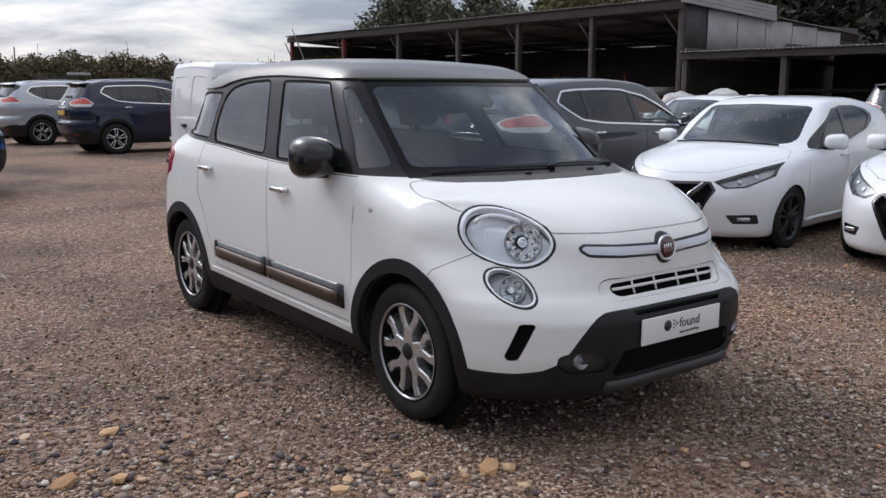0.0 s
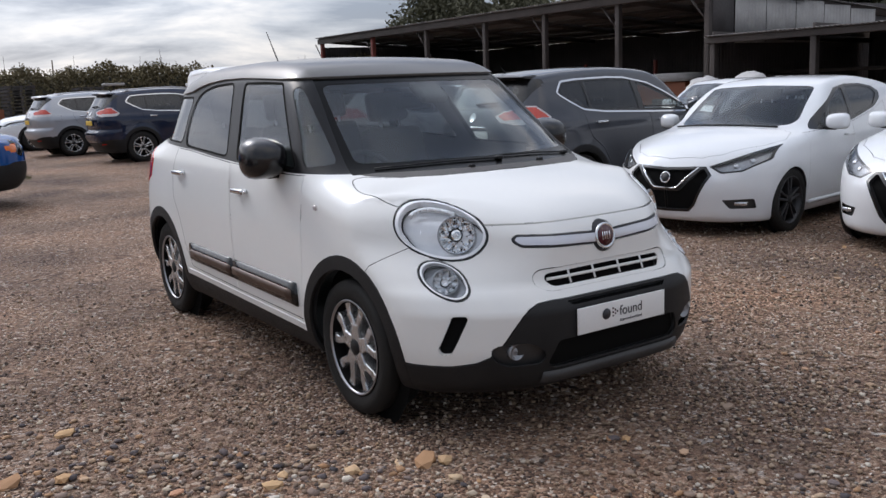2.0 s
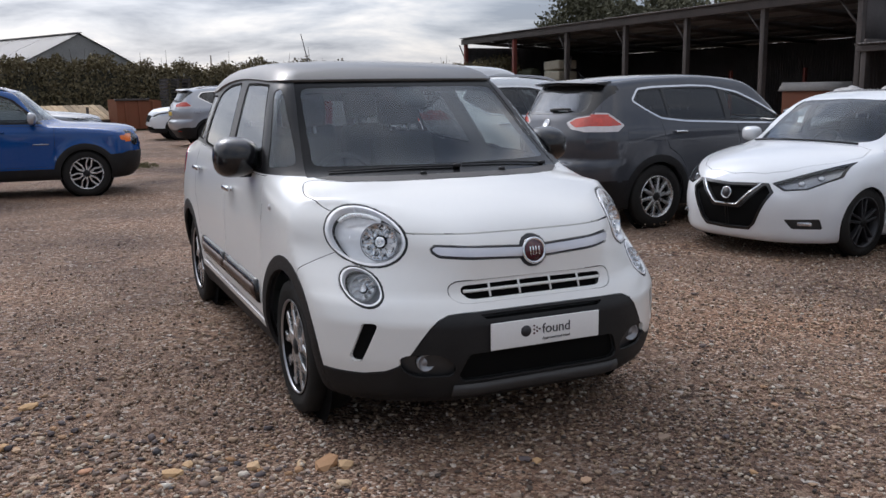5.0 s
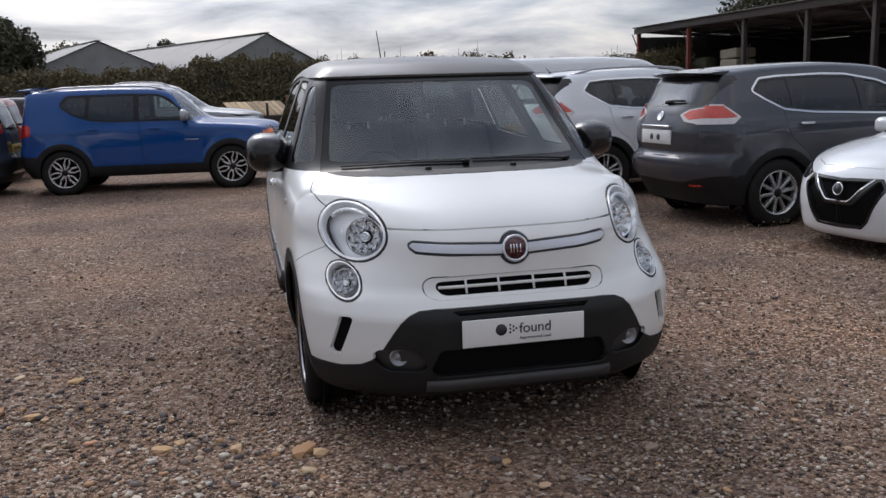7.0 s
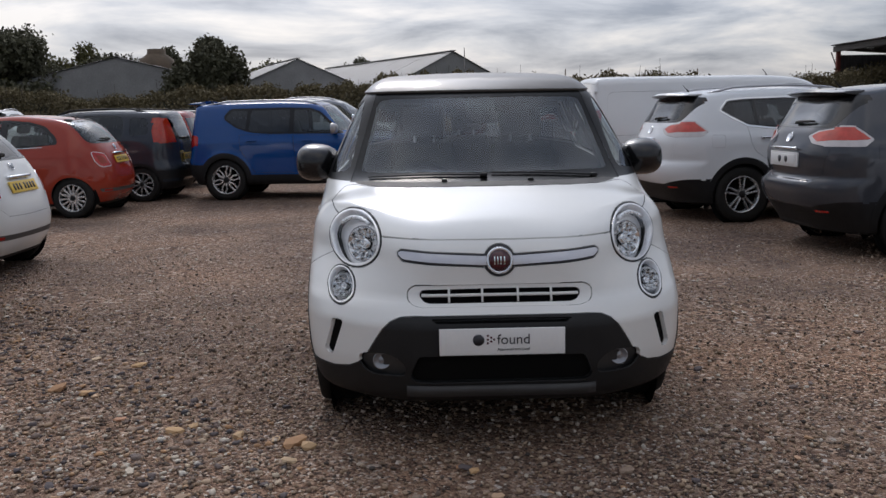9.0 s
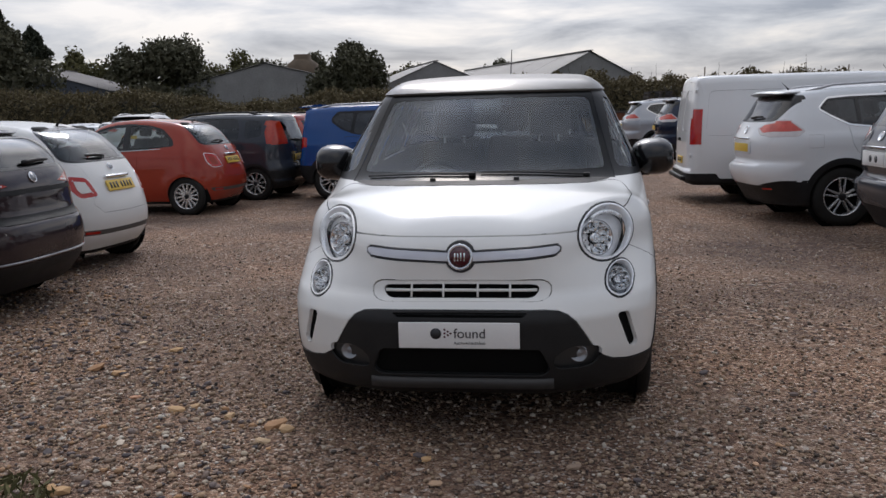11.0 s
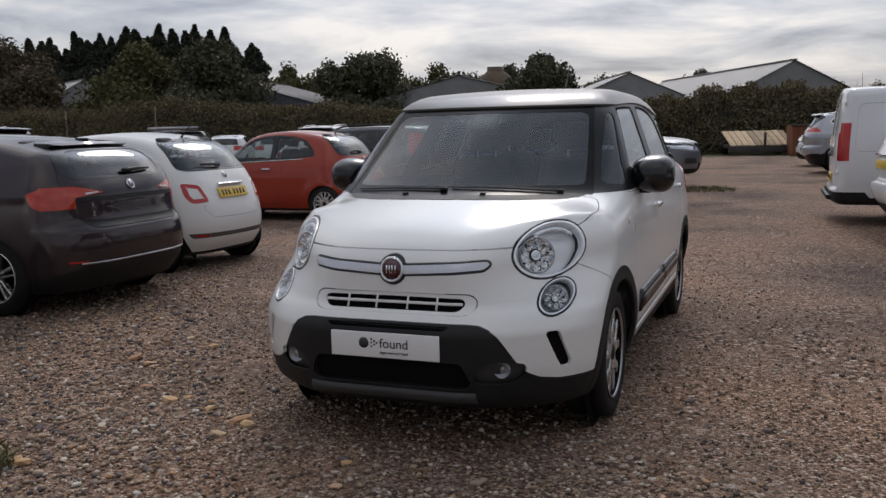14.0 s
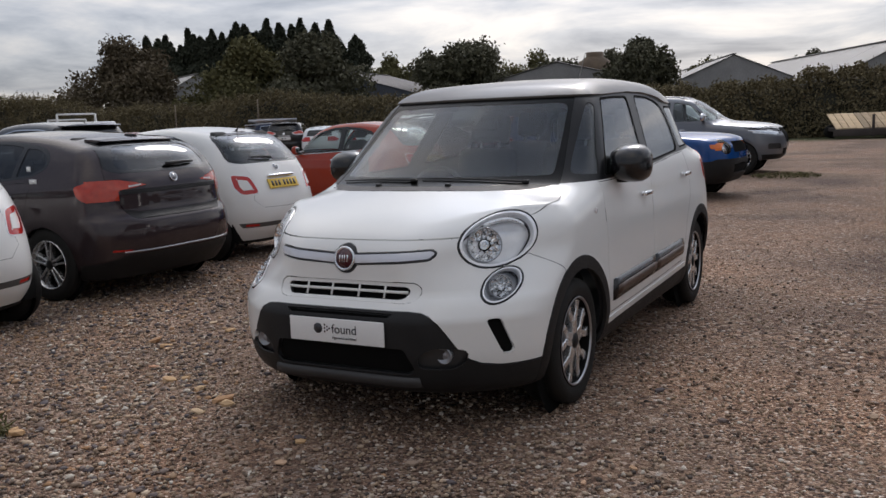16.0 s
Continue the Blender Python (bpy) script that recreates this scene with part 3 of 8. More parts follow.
def seat_meshes(width):
    if width not in SEATS:
        def soft_box(size, at, bevel):
            return box(size, at, None, bevel)
        cushion = soft_box((width, 0.50, 0.16), (0, 0, 0.08), 0.05)
        back = soft_box((width * 0.96, 0.14, 0.60), (0, 0, 0.30), 0.05)
        for v in back.verts:
            v.co.x *= 1 - 0.18 * max(0, v.co.z / 0.6) ** 2
        head = soft_box((width * 0.55, 0.10, 0.19), (0, 0, 0.10), 0.04)
        SEATS[width] = []
        for name, bm, mat in (("cushion", cushion, "fabric"), ("backrest", back, "fabric"), ("headrest", head, "fabric"), ("headrest_stalk", box((0.014, 0.014, 0.14), (0, 0, -0.03), None), "satin")):
            me = bpy.data.meshes.new(name)
            bm.to_mesh(me)
            bm.free()
            me.materials.append(M[mat])
            me.polygons.foreach_set("use_smooth", [True] * len(me.polygons))
            SEATS[width].append((name, me))
    return SEATS[width]


def seat(parent, x, y, z, width=0.5, rake=16):
    s = new("seat")
    s.parent = parent
    s.location = (x, y, z)
    b = Matrix.Translation((0, 0.27, 0.10)) @ pose(0, 0, 0, -rake)
    spots = {"cushion": Matrix.Identity(4), "backrest": b, "headrest": b @ Matrix.Translation((0, 0.0, 0.64)), "headrest_stalk": b @ Matrix.Translation((0, 0, 0.62))}
    for name, me in seat_meshes(width):
        for dx in ((-width * 0.13, width * 0.13) if name == "headrest_stalk" else (0,)):
            ob = new(name, me)
            ob.parent = s
            ob.matrix_local = spots[name] @ Matrix.Translation((dx, 0, 0))


def cabin(parent, y_dash, z_dash, half, y_seat, z_seat, y_rear):
    """Dashboard, steering wheel on the right-hand side, two front seats and a rear bench of three."""
    dash = box((half * 1.8, 0.42, 0.26), (0, y_dash, z_dash - 0.15), None, 0.06)
    part("dashboard", dash, M["trim"], parent)
    ring = lathe([(0.016 * math.cos(a), 0.185 + 0.016 * math.sin(a)) for a in np.linspace(0, 2 * math.pi, 9)[:-1]], 28, "y", close=True)
    add_box(ring, (0.34, 0.02, 0.05), (0, 0.01, 0))
    add_box(ring, (0.14, 0.04, 0.12), (0, 0.01, -0.01), None, 0.015)
    st = part("steering_wheel", ring, M["trim"], parent)
    st.matrix_local = pose(-half * 0.42, y_dash + 0.36, z_dash - 0.10, -24)
    for x in (-half * 0.42, half * 0.42):
        seat(parent, x, y_seat, z_seat)
    if y_rear:
        for x in (-half * 0.52, 0, half * 0.52):
            seat(parent, x, y_rear, z_seat + 0.03, 0.42, 20)

# ---- car shapes ----
def spec(**k):
    base = dict(bow=0.5, bow_end=1.7, aft_bow=0.15, crown=0.09, flare=0.012, nose_bow=(0.75, 3.2), tail_bow=(0.45, 4.0), soft=0.09, shoulder=0.10, under=0.20, plan=[(0, 0.985), (0.9, 1), (k["L"] - 0.9, 1), (k["L"], 0.96)])
    base.update(k)
    base.setdefault("core", (0.75, k["L"] - 0.7, 0.72))
    return base


MPV = spec(L=4.27, half=0.89, axles=(0.880, 3.492), wheel=0.317, arch=0.405, hood_bow=0.24, bow=0.55, bow_end=1.75, aft_start=3.3, soft=0.10, shoulder=0.11, flare=0.004,
           plan=[(0, 0.93), (0.3, 0.95), (0.6, 0.97), (0.95, 0.985), (1.4, 1), (3.37, 1), (4.27, 0.96)], crown=0.06, nose_bow=(0.66, 1.5), low_bow=(0.43, 2.0), low_band=(0.62, 0.86), nose_flat=0.30, tail_bow=(0.42, 4.0), core=(0.75, 3.5, 0.72), cabin=[(0, 0), (3.1, 0), (3.35, 0.012), (3.6, 0.07), (3.85, 0.16), (4.05, 0.25), (4.27, 0.38)], cabin_band=(1.08, 1.24),
           top=[(0, 0.83), (0.08, 0.885), (0.17, 0.935), (0.35, 1.005), (0.55, 1.06), (0.72, 1.10), (0.80, 1.125), (1.10, 1.31), (1.40, 1.49), (1.56, 1.575), (1.70, 1.622), (1.95, 1.655), (2.4, 1.675), (3.0, 1.665), (3.5, 1.615), (3.9, 1.55), (4.27, 1.45)],
           nose=[(0.20, 0.14), (0.26, 0.065), (0.33, 0.035), (0.42, 0.015), (0.56, 0.012), (0.62, 0.05), (0.68, 0.098), (0.76, 0.105), (0.84, 0.108), (0.92, 0.14), (1.0, 0.22)],
           tail=[(0.25, 4.15), (0.4, 4.24), (0.6, 4.27), (0.8, 4.25), (1.0, 4.18), (1.2, 4.10), (1.4, 4.0), (1.6, 3.9)],
           side=[(0.2, 0.82), (0.32, 0.868), (0.42, 0.885), (0.6, 0.892), (0.78, 0.89), (0.95, 0.876), (1.05, 0.862), (1.14, 0.838), (1.3, 0.775), (1.5, 0.69), (1.62, 0.635), (1.7, 0.6)])
SUV = spec(L=4.64, half=0.915, axles=(0.93, 3.635), wheel=0.36, arch=0.43, aft_start=3.9, bow_end=2.0, core=(0.8, 3.8, 0.8), nose_bow=(0.7, 3.4), tail_bow=(0.40, 3.6), under=0.24, shoulder=0.08, flare=0.016,
           top=[(0, 0.83), (0.08, 0.93), (0.2, 1.01), (0.6, 1.09), (1.1, 1.15), (1.2, 1.175), (1.6, 1.425), (1.95, 1.62), (2.2, 1.685), (2.9, 1.73), (3.6, 1.71), (4.1, 1.67), (4.64, 1.59)],
           nose=[(0.2, 0.14), (0.4, 0.03), (0.6, 0), (0.8, 0.03), (0.9, 0.09), (1.05, 0.2)],
           tail=[(0.28, 4.42), (0.44, 4.53), (0.56, 4.61), (0.67, 4.64), (0.725, 4.635), (0.752, 4.575), (0.80, 4.548), (0.88, 4.57), (1.0, 4.58), (1.2, 4.51), (1.44, 4.36), (1.64, 4.24), (1.74, 4.18)],
           side=[(0.22, 0.83), (0.42, 0.875), (0.64, 0.90), (0.84, 0.912), (0.98, 0.915), (1.09, 0.90), (1.17, 0.868), (1.34, 0.80), (1.59, 0.675), (1.76, 0.59)])
HATCH = spec(L=4.0, half=0.87, axles=(0.82, 3.345), wheel=0.312, arch=0.35, aft_start=3.2, bow_end=1.8, core=(0.7, 3.3, 0.62), nose_bow=(0.54, 3.2), tail_bow=(0.4, 3.2), under=0.14, crown=0.065, shoulder=0.08,
             top=[(0, 0.64), (0.06, 0.72), (0.2, 0.815), (0.6, 0.925), (0.92, 0.975), (1.02, 1.0), (1.5, 1.235), (1.9, 1.395), (2.2, 1.445), (2.6, 1.46), (3.1, 1.42), (3.6, 1.34), (4, 1.25)],
             nose=[(0.12, 0.12), (0.2, 0.045), (0.3, 0.02), (0.45, 0), (0.6, 0.02), (0.72, 0.08), (0.9, 0.28)],
             tail=[(0.2, 3.86), (0.4, 3.97), (0.62, 4.0), (0.8, 3.97), (0.95, 3.92), (1.15, 3.80), (1.3, 3.70), (1.45, 3.62)],
             side=[(0.14, 0.78), (0.28, 0.825), (0.5, 0.855), (0.70, 0.87), (0.83, 0.866), (0.93, 0.842), (1.0, 0.815), (1.2, 0.745), (1.4, 0.645), (1.5, 0.58)])
SALOON_HATCH = spec(L=4.37, half=0.896, axles=(0.90, 3.54), wheel=0.325, arch=0.37, aft_start=3.5, bow_end=1.9, core=(0.75, 3.6, 0.66), tail_bow=(0.33, 3.8), under=0.18, shoulder=0.08,
                    top=[(0, 0.68), (0.08, 0.78), (0.25, 0.86), (0.7, 0.96), (1.1, 1.02), (1.2, 1.05), (1.65, 1.28), (2.0, 1.42), (2.3, 1.475), (2.7, 1.495), (3.3, 1.46), (3.8, 1.385), (4.37, 1.27)],
                    nose=[(0.15, 0.15), (0.3, 0.03), (0.5, 0), (0.7, 0.04), (0.9, 0.2)],
                    tail=[(0.2, 4.2), (0.38, 4.33), (0.55, 4.37), (0.68, 4.35), (0.76, 4.29), (0.95, 4.26), (1.04, 4.23), (1.2, 4.12), (1.35, 4.0), (1.5, 3.9)],
                    side=[(0.18, 0.80), (0.33, 0.86), (0.55, 0.89), (0.78, 0.896), (0.93, 0.885), (1.03, 0.855), (1.2, 0.78), (1.4, 0.665), (1.52, 0.60)])
CITY = spec(L=3.57, half=0.815, axles=(0.74, 3.04), wheel=0.29, arch=0.335, aft_start=2.9, bow_end=1.6, aft_bow=0.35, core=(0.65, 2.9, 0.62), tail_bow=(0.40, 4.2), nose_bow=(0.6, 2.6), under=0.17, soft=0.13, flare=0.018,
            top=[(0, 0.74), (0.1, 0.86), (0.3, 0.92), (0.7, 0.985), (0.85, 1.02), (1.25, 1.28), (1.55, 1.42), (1.8, 1.47), (2.2, 1.49), (2.7, 1.45), (3.05, 1.375), (3.57, 1.2)],
            nose=[(0.15, 0.16), (0.3, 0.03), (0.5, 0), (0.7, 0.04), (0.95, 0.2)],
            tail=[(0.18, 3.42), (0.35, 3.54), (0.5, 3.57), (0.65, 3.55), (0.85, 3.48), (1.0, 3.40), (1.2, 3.24), (1.4, 3.08), (1.5, 3.0)],
            side=[(0.17, 0.73), (0.33, 0.79), (0.5, 0.813), (0.7, 0.815), (0.85, 0.80), (0.97, 0.765), (1.15, 0.69), (1.38, 0.585), (1.5, 0.53)])
TALL_CITY = spec(L=3.65, half=0.822, axles=(0.72, 3.02), wheel=0.295, arch=0.34, aft_start=3.1, bow_end=1.5, core=(0.65, 3.0, 0.66), tail_bow=(0.3, 4.0), nose_bow=(0.5, 3.0), under=0.2,
                 top=[(0, 0.80), (0.1, 0.90), (0.3, 0.96), (0.7, 1.03), (0.82, 1.07), (1.2, 1.32), (1.5, 1.49), (1.8, 1.535), (2.4, 1.555), (3.2, 1.535), (3.65, 1.50)],
                 nose=[(0.18, 0.13), (0.3, 0.03), (0.5, 0), (0.75, 0.03), (0.95, 0.16)],
                 tail=[(0.2, 3.54), (0.35, 3.63), (0.55, 3.65), (0.7, 3.60), (1.0, 3.58), (1.2, 3.52), (1.4, 3.44), (1.55, 3.38)],
                 side=[(0.2, 0.75), (0.35, 0.80), (0.55, 0.82), (0.8, 0.822), (1.0, 0.80), (1.2, 0.745), (1.4, 0.67), (1.56, 0.60)])
BOXY = spec(L=4.13, half=0.90, axles=(0.82, 3.39), wheel=0.345, arch=0.40, aft_start=3.6, bow_end=1.7, bow=0.35, core=(0.7, 3.5, 0.76), tail_bow=(0.22, 5.0), nose_bow=(0.38, 4.0), under=0.26, soft=0.05, shoulder=0.07, flare=0.026, aft_bow=0.05,
            top=[(0, 0.92), (0.08, 1.0), (0.25, 1.05), (0.8, 1.10), (1.12, 1.12), (1.2, 1.15), (1.5, 1.41), (1.7, 1.58), (1.9, 1.63), (2.6, 1.66), (3.4, 1.65), (4.0, 1.62), (4.13, 1.61)],
            nose=[(0.25, 0.16), (0.4, 0.04), (0.55, 0), (0.8, 0.01), (0.98, 0.05), (1.1, 0.15)],
            tail=[(0.3, 4.0), (0.45, 4.10), (0.65, 4.12), (0.8, 4.09), (1.0, 4.07), (1.15, 4.04), (1.4, 3.99), (1.6, 3.95), (1.7, 3.92)],
            side=[(0.25, 0.83), (0.4, 0.875), (0.6, 0.892), (0.86, 0.90), (0.95, 0.898), (1.04, 0.875), (1.12, 0.852), (1.3, 0.80), (1.55, 0.70), (1.7, 0.63)])
VAN = spec(L=5.2, half=0.978, axles=(0.95, 4.05), wheel=0.335, arch=0.39, aft_start=4.6, bow_end=1.6, bow=0.3, core=(0.8, 4.7, 0.9), tail_bow=(0.12, 6.0), nose_bow=(0.5, 3.2), under=0.3, soft=0.06, shoulder=0.10, flare=0.006, aft_bow=0.0, crown=0.05,
           top=[(0, 0.85), (0.15, 1.0), (0.5, 1.14), (0.8, 1.27), (1.3, 1.66), (1.6, 1.85), (1.9, 1.93), (2.6, 1.97), (4.6, 1.97), (5.2, 1.95)],
           nose=[(0.25, 0.15), (0.4, 0.03), (0.6, 0), (0.85, 0.06), (1.1, 0.25)],
           tail=[(0.3, 5.12), (0.38, 5.2), (0.5, 5.2), (0.56, 5.15), (1.1, 5.14), (1.5, 5.10), (1.97, 5.02)],
           side=[(0.3, 0.93), (0.5, 0.96), (0.8, 0.978), (1.05, 0.975), (1.3, 0.95), (1.6, 0.905), (1.85, 0.86), (1.97, 0.82)])
PICKUP = spec(L=5.3, half=0.925, axles=(0.93, 4.08), wheel=0.375, arch=0.43, aft_start=4.9, bow_end=1.9, core=(0.8, 4.6, 0.82), tail_bow=(0.15, 5.0), nose_bow=(0.6, 3.4), under=0.32, soft=0.06, aft_bow=0.0,
              top=[(0, 0.92), (0.1, 1.02), (0.3, 1.10), (0.8, 1.17), (1.2, 1.21), (1.3, 1.25), (1.75, 1.56), (2.0, 1.70), (2.3, 1.765), (2.9, 1.79), (3.35, 1.76), (3.5, 1.66), (3.72, 1.22), (3.8, 1.17), (5.3, 1.17)],
              nose=[(0.3, 0.16), (0.45, 0.04), (0.65, 0), (0.9, 0.02), (1.05, 0.1)],
              tail=[(0.3, 5.2), (0.5, 5.28), (0.7, 5.3), (1.2, 5.26), (1.8, 5.2)],
              side=[(0.3, 0.85), (0.5, 0.90), (0.75, 0.92), (0.95, 0.925), (1.1, 0.905), (1.25, 0.86), (1.5, 0.74), (1.8, 0.60)])


def arc(cy, cz, r, a0=-40, a1=220, n=22):
    return [(cy + r * math.cos(radians(a0 + (a1 - a0) * i / n)), cz + r * math.sin(radians(a0 + (a1 - a0) * i / n))) for i in range(n + 1)]


def grow(poly, d):
    """An outline moved outwards (d > 0) or inwards."""
    n = len(poly)
    area = sum(poly[i - 1][0] * poly[i][1] - poly[i][0] * poly[i - 1][1] for i in range(n))
    sgn = 1 if area > 0 else -1
    out = []
    for i in range(n):
        a, p, b = Vector(poly[i - 1]), Vector(poly[i]), Vector(poly[(i + 1) % n])
        e0, e1 = (p - a).normalized(), (b - p).normalized()
        n0, n1 = Vector((e0.y, -e0.x)) * sgn, Vector((e1.y, -e1.x)) * sgn
        m = (n0 + n1)
        m = m / max(0.4, m.length_squared / 2)
        q = p + m * d
        out.append((q.x, q.y))
    return out


# part: material, sides, gap, rim, push
PIECES = {
    "roof": (None, "both", 0.0, 0.0, 0.0), "hood": (None, "both", 0.005, 0.02, 0.0), "door": (None, "pair", 0.0045, 0.02, 0.0), "rear_door": (None, "pair", 0.0045, 0.012, 0.0), "tailgate": (None, "both", 0.003, 0.012, 0.0),
    "cladding": ("plastic", "both", 0.0, 0.0, 0.004), "arch_cladding": ("plastic", "pair", 0.0, 0.02, 0.004), "rear_arch_cladding": ("plastic", "pair", 0.0, 0.02, 0.004),
    "window_surround": ("gloss_black", "pair", 0.0, 0.0, 0.001), "chrome_surround": ("chrome", "pair", 0.0, 0.006, 0.004),
    "windscreen": ("glass", "both", 0.0, 0.0, -0.003), "windscreen_border": ("frit", "both", 0, 0, -0.002), "rear_window": ("dark_glass", "both", 0.0, 0.0, -0.003), "rear_window_border": ("gloss_black", "both", 0, 0, 0),
    "front_window": ("glass", "pair", 0.0, 0.0, -0.004), "rear_side_window": ("dark_glass", "pair", 0.0, 0.0, -0.004), "quarter_window": ("glass", "pair", 0, 0, -0.004), "rear_quarter_window": ("dark_glass", "pair", 0, 0, -0.004),
    "pillar_trim": ("gloss_black", "pair", 0, 0, 0.001),
    "headlight_bezel": ("lamp_silver", "pair", 0.0, 0.035, 0.004), "headlight_rim": ("gloss_black", "pair", 0.0, 0.01, 0.001), "headlight_lens": ("lens", "pair", 0.0, 0.0, 0.004),
    "tail_light": ("tail_red", "pair", 0.001, 0.008, 0.004), "tail_light_clear": ("tail_white", "pair", 0.001, 0.004, 0.005), "lamp_bezel": ("lamp_silver", "pair", 0, 0.03, 0.004), "lamp_rim": ("gloss_black", "pair", 0.0, 0.01, 0.001), "lamp_lens": ("lens", "pair", 0, 0, 0.004),
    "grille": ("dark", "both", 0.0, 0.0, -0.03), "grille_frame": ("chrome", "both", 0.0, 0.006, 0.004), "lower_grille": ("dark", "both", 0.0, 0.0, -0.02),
    "cowl_panel": ("cowl_plastic", "both", 0.002, 0.01, 0.002), "fuel_flap": (None, "pair", 0.002, 0.01, 0.0), "bumper": ("plastic", "both", 0.002, 0.01, 0.003), "rear_valance": ("plastic", "both", 0, 0, 0.003),
    "front_bumper": (None, "both", 0.0035, 0.02, 0.0), "grille_surround": (None, "both", 0.001, 0.006, -0.004),
    "side_vent": ("dark", "pair", 0, 0, -0.02), "fog_recess": ("skid", "pair", 0, 0, -0.025), "number_plate_panel": ("plate_white", "both", 0, 0.004, 0.004),
    "bar_outline": ("ink", "both", 0, 0, -0.002), "bar_insert": ("bar_silver", "both", 0, 0.006, 0.006), "rear_reflector": ("tail_red", "pair", 0, 0.002, 0.002), "tail_strip": ("plastic", "both", 0, 0.003, 0.002), "sill_strip": (None, "pair", 0.001, 0.008, 0.006),
}


def build_body(s, cuts, colour, car, quality, roof_colour=None, override=None):
    """Cuts the body into its panels and hangs them on the car's empty."""
    body = Body(s)
    bm = body.shell(*quality)
    L = s["L"]
    names = {}
    for c in cuts:
        view, poly, name = c[0], c[1], c[2]
        opts = c[3] if len(c) > 3 else {}
        pid = names.setdefault(name, len(names) + 1)
        only = {names[o] if o != "body" else 0 for o in opts["only"] if o == "body" or o in names} if "only" in opts else None
        cut(bm, view, poly, pid, L, only, opts.get("facing"), opts.get("where"))
    hole = names.setdefault("hole", len(names) + 1)
    for ya in s["axles"]:
        cut(bm, "side", arc(ya, s["wheel"], s["arch"] - s.get("arch_in", 0.035), -90, 270, 30)[:-1], hole, L, None, "through", lambda c: c.x > s["half"] - 0.24)
    panels = Panels(bm, body)
    made = {}
    pieces = dict(PIECES)
    pieces.update(override or {})
    for name, pid in [("body", 0)] + list(names.items()):
        if name == "hole" or pid not in panels.F:
            continue
        matname, sides, gap, rim, push = pieces[name] if name != "body" else (None, "both", 0.0, 0.0, 0.0)
        mat = M[matname] if matname else (roof_colour if name == "roof" and roof_colour else colour)
        for sd in (("both",) if sides == "both" else (1,) if sides == "left" else (1, -1)):
            me = panels.mesh(name, [pid], sd, push, gap, rim)
            ob = part_mesh(name, me, mat, car)
            made.setdefault(name, []).append(ob)
    glassy = {names.get(g) for g in ("windscreen", "rear_window", "front_window", "rear_side_window", "quarter_window", "rear_quarter_window", "headlight_lens", "lamp_lens")}
    solid = [p for p in panels.F if p not in glassy and p != hole]
    part_mesh("inner_lining", panels.mesh("inner_lining", solid, "both", -0.035, 0, 0, True), M["trim"], car)
    return body, panels, made, names


def lamp_bowls(panels, names, car, lens, depth=0.07, mat="reflector"):
    """A reflector behind each lens."""
    for sd in (1, -1):
        me = panels.mesh("reflector", [names[lens]], sd, -depth)
        part_mesh("reflector", me, M[mat], car)


def mirrors(car, body, y, z, colour, size=(0.20, 0.13, 0.17), out=0.11, square=0.62):
    for sd in (1, -1):
        p, n = side_at(body, y, z - 0.05)
        m = bmesh.new()
        bmesh.ops.create_icosphere(m, subdivisions=3, radius=1)
        for v in m.verts:
            q = [math.copysign(abs(c) ** square, c) for c in v.co]
            back = 0.35 if q[1] > 0 else 1.0                  # the glass side is flat, the front is domed
            v.co = Vector((q[0] * size[0] * 0.56 * (1 - 0.10 * max(0, -q[1])), q[1] * size[1] * 0.56 * back, q[2] * size[2] * 0.54 * (1 - 0.12 * max(0, -q[1])) * (1 + 0.08 * q[0] * sd)))
        ob = part("wing_mirror", m, colour, car)
        at = Vector((sd * (p.x + out), y, z + 0.02))
        ob.matrix_local = Matrix.Translation(at) @ pose(0, 0, 0, 0, 0, 8 * sd)
        g = part("mirror_glass", box((size[0] * 0.8, 0.006, size[2] * 0.75), (0, size[1] * 0.20, 0), None, 0.002), M["chrome"], ob)
        stem = box((out + 0.04, 0.06, 0.035), (-sd * (out * 0.5 + 0.03), 0.0, -size[2] * 0.45), None, 0.01)
        part("mirror_arm", stem, M["plastic"], ob)


def handles(car, body, spots, mat, length=0.17):
    for y, z in spots:
        for sd in (1, -1):
            p, n = side_at(body, y, z)
            h = box((0.022, length, 0.028), (0.030, 0, 0), None, 0.009)
            for s in (-1, 1):
                add_box(h, (0.028, 0.026, 0.022), (0.012, s * length * 0.40, 0))
            ob = part("door_handle", h, mat, car)
            ob.matrix_local = Matrix.Translation((sd * p.x, y, z)) @ pose(0, 0, 0, 0, 0, 0 if sd > 0 else 180)


def wheels(car, s, style, rim, width=0.205, inset=0.115, segments=32, spokes="alloy"):
    for y in s["axles"]:
        for sd in (1, -1):
            wheel(style, s["wheel"], rim, width, car, (sd * (s["half"] - inset), y, s["wheel"]), sd, segments, spokes)
        well = lathe([(-0.13, 0.02), (-0.13, s["arch"] - 0.01), (0.10, s["arch"] - 0.01)], 24)
        for f in [f for f in well.faces if f.calc_center_median().z < -0.1]:
            well.faces.remove(f)
        for sd in (1, -1):
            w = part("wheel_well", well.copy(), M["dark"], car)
            w.matrix_local = Matrix.Translation((sd * (s["half"] - 0.21), y, s["wheel"])) @ pose(0, 0, 0, 0, 0, 0 if sd > 0 else 180)
        well.free()


